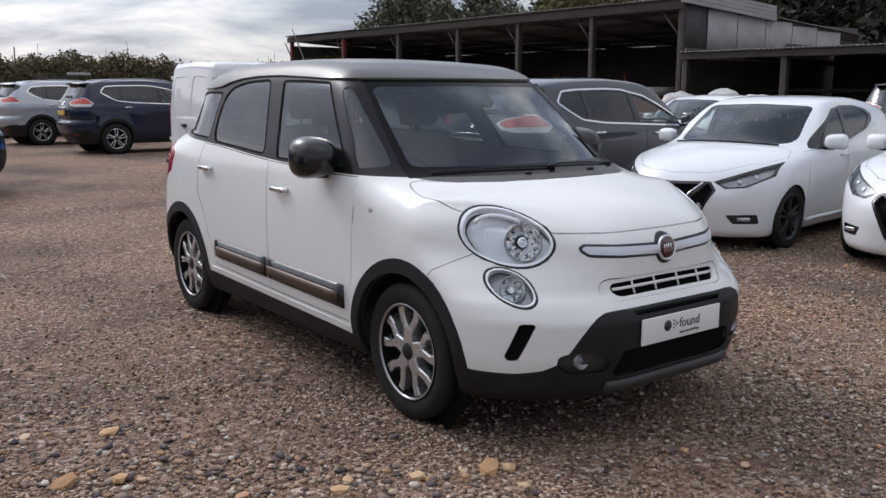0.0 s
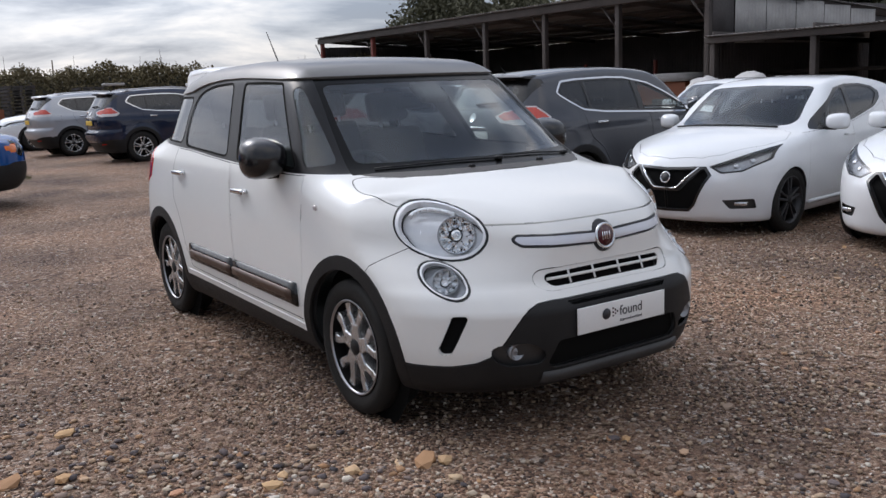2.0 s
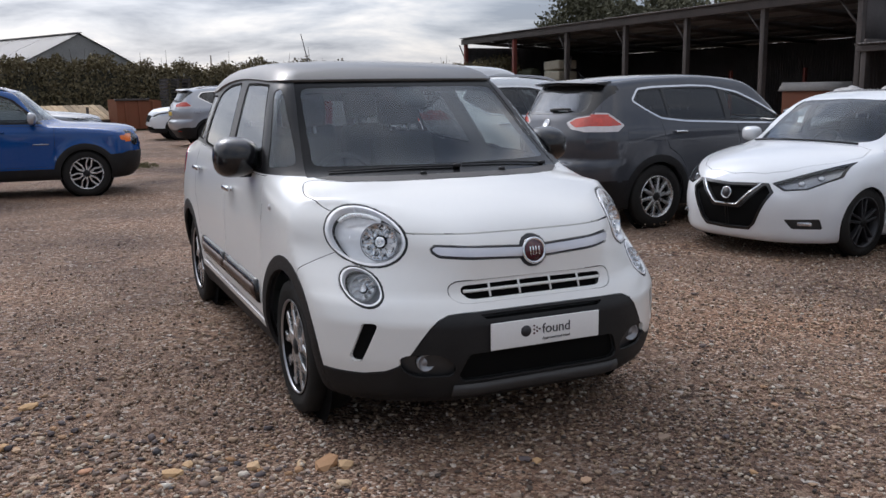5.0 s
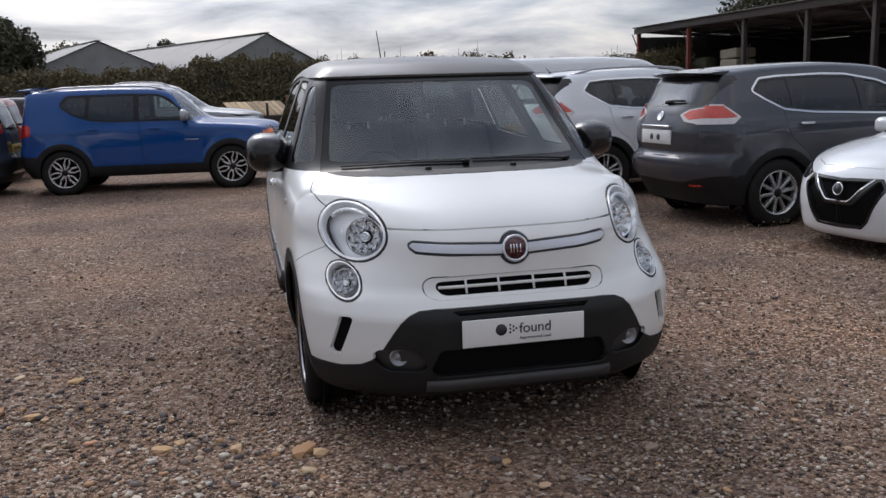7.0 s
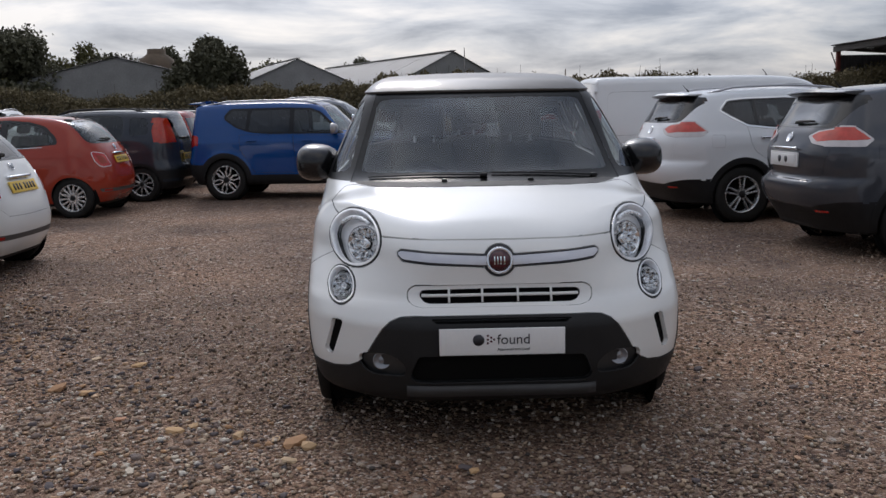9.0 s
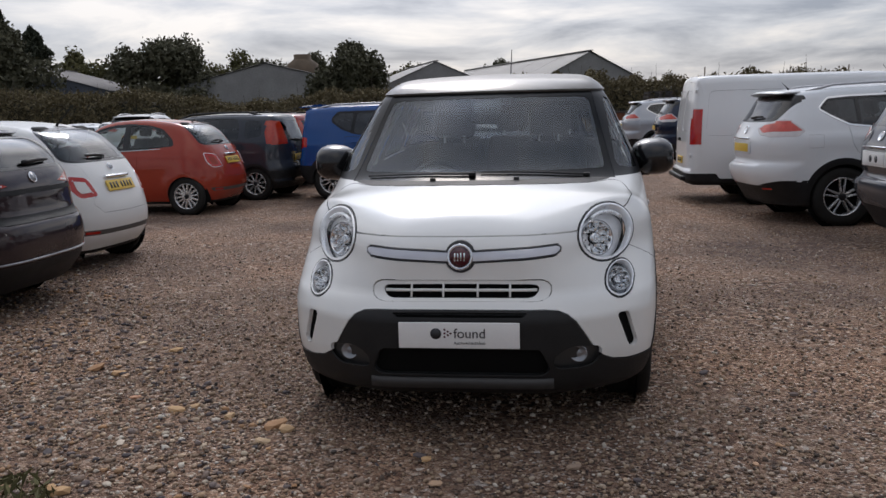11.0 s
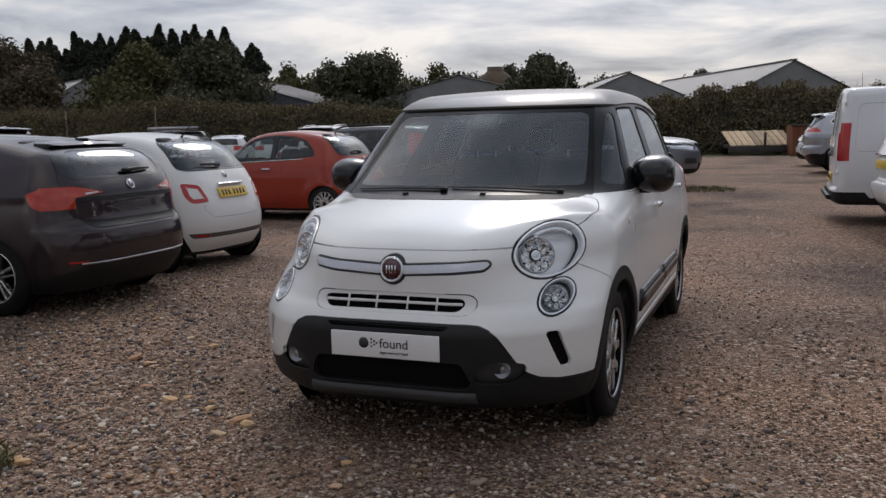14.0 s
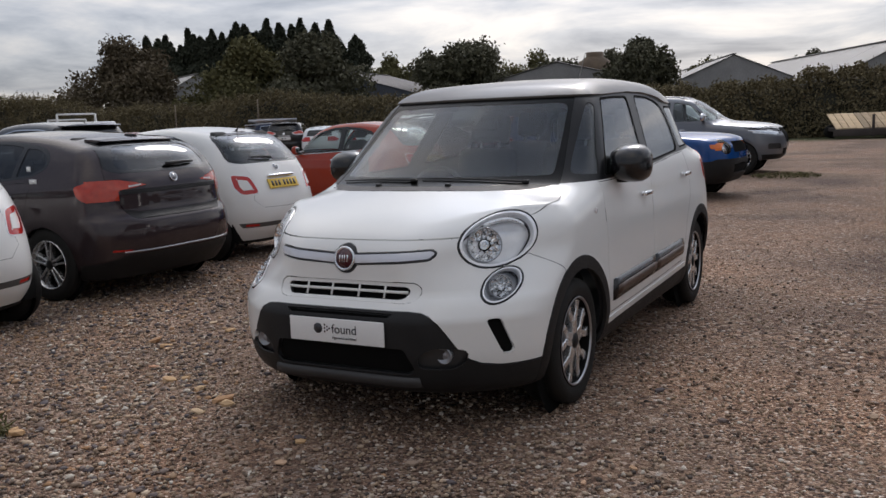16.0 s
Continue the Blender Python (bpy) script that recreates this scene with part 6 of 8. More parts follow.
def build_tall_city(colour, label):
    s = TALL_CITY
    car = thing("city_car", label, "car")
    cuts = [lower_trim(0.33),
            ("side", [(0.98, 1.0), (1.0, 0.36), (1.95, 0.36), (2.0, 1.05)], "door", {"only": ("body",)}),
            ("side", [(2.01, 1.05), (1.96, 0.36), (2.55, 0.36), (2.75, 0.66), (2.82, 1.06)], "rear_door", {"only": ("body",)}),
            ("side", rounded([(0.98, 1.02), (1.30, 1.26), (1.60, 1.445), (1.95, 1.46), (1.95, 1.07)], 0.04), "front_window"),
            ("side", rounded([(2.05, 1.075), (2.05, 1.46), (2.68, 1.45), (2.74, 1.38), (2.74, 1.08)], 0.06), "rear_side_window"),
            ("side", rounded([(2.85, 1.10), (2.85, 1.42), (3.15, 1.40), (3.16, 1.13)], 0.07), "rear_quarter_window"),
            ("front", rounded([(-0.6, 1.08), (0.55, 1.07), (0.70, 1.05), (0.58, 1.43), (0.5, 1.46), (-0.6, 1.49)], 0.03), "windscreen", {"where": lambda c: c.y > 0.5}),
            ("rear", [(-0.02, 0.55), (0.5, 0.55), (0.60, 0.7), (0.62, 1.40), (-0.02, 1.46)], "tailgate", {"only": ("body",)}),
            ("rear", rounded([(-0.6, 1.02), (0.52, 1.03), (0.58, 1.08), (0.53, 1.38), (-0.6, 1.41)], 0.06), "rear_window"),
            ("rear", [(0.645, 0.98), (0.76, 0.98), (0.72, 1.32), (0.68, 1.40), (0.60, 1.41)], "tail_light"),
            ("side", [(3.26, 1.0), (3.7, 0.98), (3.7, 1.40), (3.28, 1.40), (3.22, 1.2)], "tail_light", {"where": lambda c: c.y > 2.9}),
            ("rear", [(-0.02, 0.38), (0.82, 0.38), (0.82, 0.52), (-0.02, 0.54)], "rear_valance"),
            ("front", [(0.4, 0.80), (0.8, 0.88), (0.8, 0.72), (0.45, 0.68)], "headlight_lens")] + arch_trims(s, 0.355)
    body, panels, made, names = build_body(s, cuts, colour, car, GRID, override={"tail_light": ("tail_orange", "pair", 0.001, 0.008, 0.004)})
    wheels(car, s, (10, "single"), 0.195, 0.185, 0.11)
    mirrors(car, body, 1.25, 1.08, colour, (0.17, 0.12, 0.15))
    handles(car, body, ((1.78, 0.93), (2.55, 0.95)), M["plastic"])
    roof_rails(car, body, 1.5, 3.1, 0.50, M["plastic"])
    rear_plate(car, body, 0.74, M["plate_yellow"])
    wiper(car, body, 1.05, 0.0, 0.30, 1.06)
    cabin(car, 1.28, 1.02, 0.68, 1.8, 0.56, 2.45)
    return car


def build_boxy(colour, label):
    s = BOXY
    car = thing("suv", label, "car")
    cuts = [lower_trim(0.43),
            ("side", [(1.22, 1.06), (1.24, 0.46), (2.16, 0.46), (2.22, 1.09)], "door", {"only": ("body",)}),
            ("side", [(2.23, 1.09), (2.17, 0.46), (2.88, 0.46), (3.02, 0.70), (3.12, 0.85), (3.14, 1.10)], "rear_door", {"only": ("body",)}),
            ("side", rounded([(1.36, 1.095), (1.55, 1.27), (1.75, 1.46), (1.92, 1.525), (2.4, 1.54), (3.30, 1.53), (3.40, 1.42), (3.395, 1.35), (3.20, 1.215), (2.95, 1.13), (2.65, 1.105)], 0.05), "window_surround"),
            ("side", rounded([(1.52, 1.125), (1.62, 1.30), (1.80, 1.455), (1.95, 1.50), (2.20, 1.51), (2.21, 1.13)], 0.03), "front_window"),
            ("side", rounded([(2.29, 1.135), (2.28, 1.512), (2.94, 1.505), (2.98, 1.17), (2.9, 1.145)], 0.03), "rear_side_window"),
            ("side", rounded([(3.03, 1.19), (3.0, 1.50), (3.27, 1.50), (3.365, 1.41), (3.36, 1.36), (3.18, 1.24)], 0.04), "rear_quarter_window"),
            ("front", rounded([(-0.6, 1.16), (0.65, 1.15), (0.78, 1.14), (0.66, 1.53), (0.58, 1.56), (-0.6, 1.59)], 0.03), "windscreen", {"where": lambda c: c.y > 0.9}),
            ("rear", rounded([(-0.6, 1.16), (0.60, 1.17), (0.64, 1.22), (0.58, 1.50), (-0.6, 1.54)], 0.06), "rear_window"),
            ("rear", rounded([(0.60, 0.90), (0.84, 0.90), (0.84, 1.10), (0.60, 1.10)], 0.03), "tail_light"),
            ("side", rounded([(3.84, 0.925), (4.3, 0.925), (4.3, 1.085), (3.84, 1.085)], 0.02), "tail_light", {"where": lambda c: c.y > 3.7}),
            ("rear", [(-0.02, 0.40), (0.9, 0.40), (0.9, 0.60), (0.6, 0.62), (-0.02, 0.66)], "rear_valance"),
            ("side", [(3.6, 0.40), (4.4, 0.40), (4.4, 0.62), (3.9, 0.60), (3.78, 0.50)], "rear_valance", {"where": lambda c: c.y > 3.7}),
            ("front", [(-0.02, 0.36), (0.95, 0.36), (0.95, 0.62), (0.6, 0.66), (-0.02, 0.66)], "bumper"),
            ("side", [(-0.1, 0.36), (0.44, 0.36), (0.40, 0.60), (0.2, 0.66), (-0.1, 0.66)], "bumper", {"where": lambda c: c.y < 0.6}),
            ("front", ellipse(0.62, 0.86, 0.11, 0.12, 22), "headlight_rim"), ("front", ellipse(0.62, 0.86, 0.095, 0.105, 22), "headlight_lens"),
            ("front", rounded([(-0.5, 0.76), (0.42, 0.76), (0.46, 0.86), (0.42, 0.94), (-0.5, 0.94)], 0.03), "grille"),
            ("front", [(-0.02, 0.42), (0.4, 0.42), (0.44, 0.56), (-0.02, 0.58)], "lower_grille"),
            ("side", rounded([(0.16, 0.80), (0.24, 0.80), (0.24, 0.92), (0.15, 0.92)], 0.02), "side_marker", {"where": lambda c: c.y < 0.6}),
            ("front", rounded([(0.76, 0.83), (0.84, 0.83), (0.84, 0.90), (0.76, 0.90)], 0.02), "side_marker")] + arch_trims(s, 0.455)
    body, panels, made, names = build_body(s, cuts, colour, car, (12, 54, 22), override={"side_marker": ("amber", "pair", 0, 0.004, 0.004), "window_surround": ("dark_pane", "pair", 0, 0, 0.0), "quarter_window": ("glass", "pair", 0, 0, -0.003)})
    lamp_bowls(panels, names, car, "headlight_lens", 0.05)
    wheels(car, s, (6, "loop"), 0.235, 0.225, 0.12)
    mirrors(car, body, 1.52, 1.16, M["satin"], (0.19, 0.13, 0.17))
    handles(car, body, ((1.98, 0.99), (2.92, 1.0)), colour)
    roof_rails(car, body, 1.70, 3.72, 0.60, M["satin"])
    rear_plate(car, body, 0.78, M["plate_yellow"])
    spoiler(car, 4.02, 1.655, 0.62, colour, 0.16, 0.06)
    aerial(car, surface_at(body, 0, y=3.8)[0], 0.12, -45)
    for sd in (1, -1):
        q, _ = side_at(body, 1.30, 0.80)
        part("name_bar", box((0.006, 0.22, 0.018), (sd * (q.x + 0.004), 1.42, 0.80), None), M["satin"], car)
    cabin(car, 1.6, 1.09, 0.76, 2.05, 0.66, 2.85)
    return car


def build_van(colour, label):
    s = VAN
    car = thing("van", label, "van")
    cuts = [lower_trim(0.40),
            ("side", [(1.1, 1.15), (1.12, 0.45), (2.0, 0.45), (2.06, 1.8), (1.75, 1.8)], "door", {"only": ("body",)}),
            ("side", rounded([(1.22, 1.20), (1.55, 1.52), (1.72, 1.70), (2.0, 1.72), (1.98, 1.20)], 0.04), "front_window"),
            ("side", rounded([(2.30, 1.05), (4.9, 1.05), (4.85, 1.72), (2.35, 1.72)], 0.10), "side_panel", {"only": ("body",)}),
            ("front", rounded([(-0.6, 1.30), (0.7, 1.26), (0.85, 1.22), (0.70, 1.76), (-0.6, 1.82)], 0.04), "windscreen", {"where": lambda c: c.y > 0.5}),
            ("rear", [(0.006, 0.52), (0.80, 0.52), (0.82, 1.2), (0.76, 1.84), (0.006, 1.88)], "rear_door_leaf", {"only": ("body",)}),
            ("rear", rounded([(0.10, 1.12), (0.70, 1.12), (0.66, 1.72), (0.10, 1.74)], 0.10), "leaf_panel", {"only": ("rear_door_leaf",)}),
            ("rear", [(0.86, 0.92), (1.0, 0.92), (1.0, 1.45), (0.85, 1.45)], "tail_light"),
            ("side", [(5.0, 0.92), (5.3, 0.92), (5.3, 1.45), (5.02, 1.45)], "tail_light", {"where": lambda c: c.y > 4.8}),
            ("rear", [(-0.02, 0.3), (1.0, 0.3), (1.0, 0.48), (-0.02, 0.50)], "rear_valance"),
            ("side", [(4.6, 0.3), (5.3, 0.3), (5.3, 0.48), (4.75, 0.48)], "rear_valance", {"where": lambda c: c.y > 4.5}),
            ("front", [(0.55, 0.85), (0.9, 1.05), (0.9, 0.85), (0.6, 0.75)], "headlight_lens")]
    body, panels, made, names = build_body(s, cuts, colour, car, (12, 54, 24), override={"side_panel": (None, "pair", 0.002, 0.006, -0.006), "rear_door_leaf": (None, "pair", 0.004, 0.012, 0.0), "leaf_panel": (None, "pair", 0.002, 0.006, -0.008)})
    wheels(car, s, (10, "single"), 0.20, 0.215, 0.12)
    mirrors(car, body, 1.5, 1.28, M["plastic"], (0.2, 0.14, 0.28))
    for sd in (1, -1):
        for z in (0.75, 1.72):
            p, _ = surface_at(body, sd * 0.80, z, front=False)
            part("door_hinge", box((0.09, 0.03, 0.05), p, None, 0.008), colour, car)
    p, _ = surface_at(body, 0.08, 0.98, front=False)
    part("door_handle", box((0.16, 0.04, 0.05), p + Vector((0.05, 0.01, 0)), None, 0.01), M["plastic"], car)
    rear_plate(car, body, 0.66, M["plate_yellow"])
    part("step_bumper", box((1.5, 0.12, 0.07), (0, 5.18, 0.40), None, 0.02), M["plastic"], car)
    aerial(car, surface_at(body, 0, y=2.0)[0], 0.16, -40)
    return car


def build_pickup(colour, label):
    s = PICKUP
    car = thing("pickup", label, "pickup truck")
    cuts = [lower_trim(0.44),
            ("side", [(1.35, 1.15), (1.37, 0.5), (2.35, 0.5), (2.40, 1.18)], "door", {"only": ("body",)}),
            ("side", rounded([(1.55, 1.22), (2.05, 1.60), (2.40, 1.66), (2.42, 1.22)], 0.04), "front_window"),
            ("side", rounded([(2.50, 1.22), (2.48, 1.67), (3.05, 1.66), (3.32, 1.56), (3.40, 1.26)], 0.05), "rear_side_window"),
            ("front", rounded([(-0.6, 1.26), (0.65, 1.24), (0.78, 1.22), (0.62, 1.64), (-0.6, 1.71)], 0.04), "windscreen", {"where": lambda c: c.y > 0.9}),
            ("front", [(0.45, 0.90), (0.6, 1.02), (0.95, 1.06), (0.95, 0.92), (0.6, 0.86)], "headlight_lens"),
            ("side", [(0.1, 0.92), (0.45, 0.96), (0.62, 1.04), (0.2, 1.05)], "headlight_lens", {"where": lambda c: c.y < 0.8}),
            ("front", rounded([(-0.5, 0.70), (0.32, 0.70), (0.42, 0.95), (0.36, 1.02), (-0.5, 1.02)], 0.04), "grille"),
            ("front", rounded([(0.52, 0.56), (0.78, 0.56), (0.78, 0.68), (0.56, 0.68)], 0.03), "fog_recess"),
            ("front", [(-0.02, 0.42), (0.4, 0.42), (0.44, 0.56), (-0.02, 0.58)], "lower_grille")] + arch_trims(s, 0.46)
    body, panels, made, names = build_body(s, cuts, colour, car, GRID, override={"arch_cladding": (None, "pair", 0, 0.02, 0.012), "rear_arch_cladding": (None, "pair", 0, 0.02, 0.012)})
    lamp_bowls(panels, names, car, "headlight_lens", 0.05)
    wheels(car, s, (6, "twin"), 0.245, 0.245, 0.13)
    mirrors(car, body, 1.72, 1.28, M["chrome"])
    handles(car, body, ((2.2, 1.03),), M["chrome"])
    roof_rails(car, body, 2.1, 3.4, 0.52, M["satin"])
    cabin(car, 1.8, 1.18, 0.76, 2.4, 0.72, 2.95)
    return car


M["dark_pane"] = material("black_window_band", (0.012, 0.012, 0.013), 0.12, vary=0.2, spec=0.35)
M["tail_rose"] = material("rose_red_lamp_lens", (0.58, 0.075, 0.05), 0.12, coat=0.6, vary=0.25, scale=14)
M["tail_orange"] = material("orange_red_lamp_lens", (0.42, 0.032, 0.010), 0.12, coat=0.6, vary=0.2, scale=20)


def repaint(car, old, fresh):
    """Gives a copied car another paint."""
    for o in car.children_recursive:
        if o.type == "MESH" and o.material_slots and o.material_slots[0].material is old:
            o.material_slots[0].link = "OBJECT"
            o.material_slots[0].material = fresh
    return car

# ---- the parked cars, each in its place ----
grey_suv = put_by_axle(build_suv(M["grey"], "dark grey metallic family SUV beside a white hatchback", rails=False, wheel_style=(10, "single")), SUV, 7.467, 8.213, 3.9)
white_suv = put_by_axle(build_suv(M["cool_white"], "white family SUV with roof rails and yellow number plate", plate="plate_yellow"), SUV, 6.66, 10.98, 8)


def another(first, label, old, fresh, x, y, heading, s, axle=1):
    c = copy_thing(first, Matrix.Identity(4))
    put_by_axle(c, s, x, y, heading, axle)
    if fresh is not None:
        repaint(c, old, fresh)
    return tagged(c, label)


another(white_suv, "dark navy blue family SUV parked tail outwards beyond a van", M["cool_white"], M["navy"], 6.5, 22.25, 2, SUV)
another(white_suv, "pale silver family SUV with roof rails near the hedge", M["cool_white"], M["silver"], 5.9, 26.7, 2, SUV)
another(grey_suv, "white SUV parked nose outwards at the end of the row", M["grey"], M["cool_white"], 5.7, 31.2, 182, SUV, 0)

micra = put_by_axle(build_hatch(M["cool_white"], "white hatchback with black chevron grille, parked nose outwards"), HATCH, 7.68, 5.62, 188, 0)
another(micra, "second white hatchback parked nose outwards at the end of the row", None, None, 8.04, 3.38, 187, HATCH, 0)
another(micra, "white hatchback parked further back beside the dark grey SUV", None, None, 13.8, 11.3, 180, HATCH, 0)

put_by_axle(build_van(M["van_white"], "plain white panel van with twin rear doors, parked tail outwards"), VAN, 6.35, 13.62, 1)
put_by_axle(build_boxy(M["blue"], "bright blue boxy SUV with roof rails and black lower cladding"), BOXY, -0.60, 14.8, -4)
put_by_axle(build_pickup(M["steel_grey"], "grey double-cab pickup truck behind the blue SUV"), PICKUP, 1.80, 20.6, 2, 0)

red_city = put_by_axle(build_city(M["red"], "coral red three-door city car with chrome belt trim"), CITY, -2.35, 12.45, 179)
white_city = another(red_city, "white three-door city car with yellow rear number plate", M["red"], M["white"], -1.5, 7.24, 179, CITY)
another(red_city, "white three-door city car parked beside a brown hatchback", M["red"], M["white"], -0.93, 2.87, 180, CITY)
put_by_axle(build_saloon_hatch(M["brown"], "dark brown metallic five-door hatchback parked tail outwards"), SALOON_HATCH, -1.326, 5.113, 181.5)
panda = put_by_axle(build_tall_city(M["slate"], "dark slate grey tall city car with roof rails"), TALL_CITY, -2.08, 14.75, 179)
another(panda, "red tall city car behind a slate grey one", M["slate"], M["deep_red"], -2.45, 17.2, 179, TALL_CITY)
another(panda, "dark tall city car further along the row", M["slate"], M["black"], -2.0, 19.7, 177, TALL_CITY)

# ---- ground ----
def gravel_material():
    m = bpy.data.materials.new("mixed_gravel")
    m.use_nodes = True
    nt = m.node_tree
    n, l = nt.nodes.new, nt.links.new
    b = nt.nodes["Principled BSDF"]
    b.inputs["Roughness"].default_value = 0.9
    b.inputs["Specular IOR Level"].default_value = 0.25
    co = n("ShaderNodeTexCoord")

    def noise_tex(scale, detail=5, rough=0.6):
        t = n("ShaderNodeTexNoise")
        t.inputs["Scale"].default_value, t.inputs["Detail"].default_value, t.inputs["Roughness"].default_value = scale, detail, rough
        l(co.outputs["Object"], t.inputs["Vector"])
        return t

    def cells(scale):
        t = n("ShaderNodeTexVoronoi")
        t.inputs["Scale"].default_value = scale
        l(co.outputs["Object"], t.inputs["Vector"])
        sep = n("ShaderNodeSeparateColor")
        l(t.outputs["Color"], sep.inputs[0])
        return t, sep

    def ramp(stops, src):
        r = n("ShaderNodeValToRGB")
        e = r.color_ramp.elements
        e[0].position, e[0].color = stops[0][0], (*stops[0][1], 1)
        e[1].position, e[1].color = stops[-1][0], (*stops[-1][1], 1)
        for pos, col in stops[1:-1]:
            k = e.new(pos)
            k.color = (*col, 1)
        l(src, r.inputs[0])
        return r

    def mix(kind, fac, a, c):
        x = n("ShaderNodeMixRGB")
        x.blend_type = kind
        if isinstance(fac, float):
            x.inputs[0].default_value = fac
        else:
            l(fac, x.inputs[0])
        l(a, x.inputs[1])
        l(c, x.inputs[2])
        return x.outputs[0]
    fine, fs = cells(75.0)
    mid, ms = cells(34.0)
    tone = [(0.0, (0.050, 0.036, 0.032)), (0.3, (0.160, 0.097, 0.069)), (0.6, (0.280, 0.175, 0.121)), (0.82, (0.385, 0.264, 0.187)), (0.94, (0.50, 0.395, 0.32)), (1.0, (0.64, 0.585, 0.53))]
    c1 = ramp(tone, fs.outputs["Red"])
    c2 = ramp(tone, ms.outputs["Green"])
    pick = ramp([(0.45, (0, 0, 0)), (0.62, (1, 1, 1))], noise_tex(1.1, 6).outputs["Fac"])
    col = mix("MIX", pick.outputs[0], c1.outputs[0], c2.outputs[0])
    # broad patches: damp grey, sandy brown, worn tracks
    patch = ramp([(0.32, (0.50, 0.50, 0.53)), (0.5, (0.98, 0.97, 0.95)), (0.70, (1.30, 1.17, 1.04))], noise_tex(0.42, 5, 0.55).outputs["Fac"])
    col = mix("MULTIPLY", 1.0, col, patch.outputs[0])
    sandy = ramp([(0.60, (0, 0, 0)), (0.75, (1, 1, 1))], noise_tex(2.6, 4).outputs["Fac"])
    tan = n("ShaderNodeRGB")
    tan.outputs[0].default_value = (0.22, 0.15, 0.09, 1)
    half = n("ShaderNodeMath"); half.operation = "MULTIPLY"; half.inputs[1].default_value = 0.35
    l(sandy.outputs[0], half.inputs[0])
    col = mix("MIX", half.outputs[0], col, tan.outputs[0])
    # grass verge towards the hedge
    sep = n("ShaderNodeSeparateXYZ")
    l(co.outputs["Object"], sep.inputs[0])
    edge = n("ShaderNodeMath"); edge.operation = "MULTIPLY_ADD"; edge.inputs[1].default_value = 7.0
    l(noise_tex(0.5, 4).outputs["Fac"], edge.inputs[0]); l(sep.outputs["Y"], edge.inputs[2])
    far = n("ShaderNodeMapRange"); far.inputs["From Min"].default_value, far.inputs["From Max"].default_value = 43.0, 46.0
    l(edge.outputs[0], far.inputs["Value"])
    grass = ramp([(0.35, (0.030, 0.040, 0.014)), (0.65, (0.085, 0.085, 0.035))], noise_tex(3.0, 6).outputs["Fac"])
    col = mix("MIX", far.outputs[0], col, grass.outputs[0])
    l(col, b.inputs["Base Color"])
    h = n("ShaderNodeMath"); h.operation = "ADD"
    l(fine.outputs["Distance"], h.inputs[0]); l(mid.outputs["Distance"], h.inputs[1])
    bp = n("ShaderNodeBump"); bp.invert = True
    bp.inputs["Strength"].default_value, bp.inputs["Distance"].default_value = 0.9, 0.018
    l(h.outputs[0], bp.inputs["Height"]); l(bp.outputs[0], b.inputs["Normal"])
    return m


def stone_material(name, stops, islands):
    m = bpy.data.materials.new(name)
    m.use_nodes = True
    nt = m.node_tree
    n, l = nt.nodes.new, nt.links.new
    b = nt.nodes["Principled BSDF"]
    b.inputs["Roughness"].default_value, b.inputs["Specular IOR Level"].default_value = 0.85, 0.3
    src = n("ShaderNodeNewGeometry").outputs["Random Per Island"] if islands else n("ShaderNodeObjectInfo").outputs["Random"]
    r = n("ShaderNodeValToRGB")
    e = r.color_ramp.elements
    e[0].position, e[0].color = stops[0][0], (*stops[0][1], 1)
    e[1].position, e[1].color = stops[-1][0], (*stops[-1][1], 1)
    for pos, col in stops[1:-1]:
        e.new(pos).color = (*col, 1)
    l(src, r.inputs[0])
    t = n("ShaderNodeTexNoise")
    t.inputs["Scale"].default_value, t.inputs["Detail"].default_value = 70, 5
    co = n("ShaderNodeTexCoord")
    l(co.outputs["Object"], t.inputs["Vector"])
    mp = n("ShaderNodeMapRange"); mp.inputs["To Min"].default_value, mp.inputs["To Max"].default_value = 0.65, 1.35
    l(t.outputs["Fac"], mp.inputs["Value"])
    x = n("ShaderNodeMixRGB"); x.blend_type = "MULTIPLY"; x.inputs[0].default_value = 1.0
    l(r.outputs[0], x.inputs[1]); l(mp.outputs[0], x.inputs[2]); l(x.outputs[0], b.inputs["Base Color"])
    return m


def make_ground():
    def lines(lo, a, b, hi, fine):
        mid = list(np.arange(a, b + 1e-6, fine))
        left, right, d = [], [], fine
        x = a
        while x > lo:
            d *= 1.25
            x -= d
            left.append(max(x, lo))
        x, d = b, fine
        while x < hi:
            d *= 1.25
            x += d
            right.append(min(x, hi))
        return left[::-1] + mid + right
    xs, ys = lines(-900, -6, 12, 900, 0.4), lines(-500, -4, 14, 1300, 0.4)
    verts = [(x, y, yard_level(x, y) + 0.006 * noise.noise((x * 0.9, y * 0.9, 0)) - 0.004) for y in ys for x in xs]
    w = len(xs)
    faces = [(j * w + i, j * w + i + 1, (j + 1) * w + i + 1, (j + 1) * w + i) for j in range(len(ys) - 1) for i in range(w - 1)]
    me = bpy.data.meshes.new("ground")
    me.from_pydata(verts, [], faces)
    g = part_mesh("ground", me, gravel_material())
    return tagged(g, "brown and grey mixed gravel yard with a weedy edge", "ground", kind="structure")


ground = make_ground()


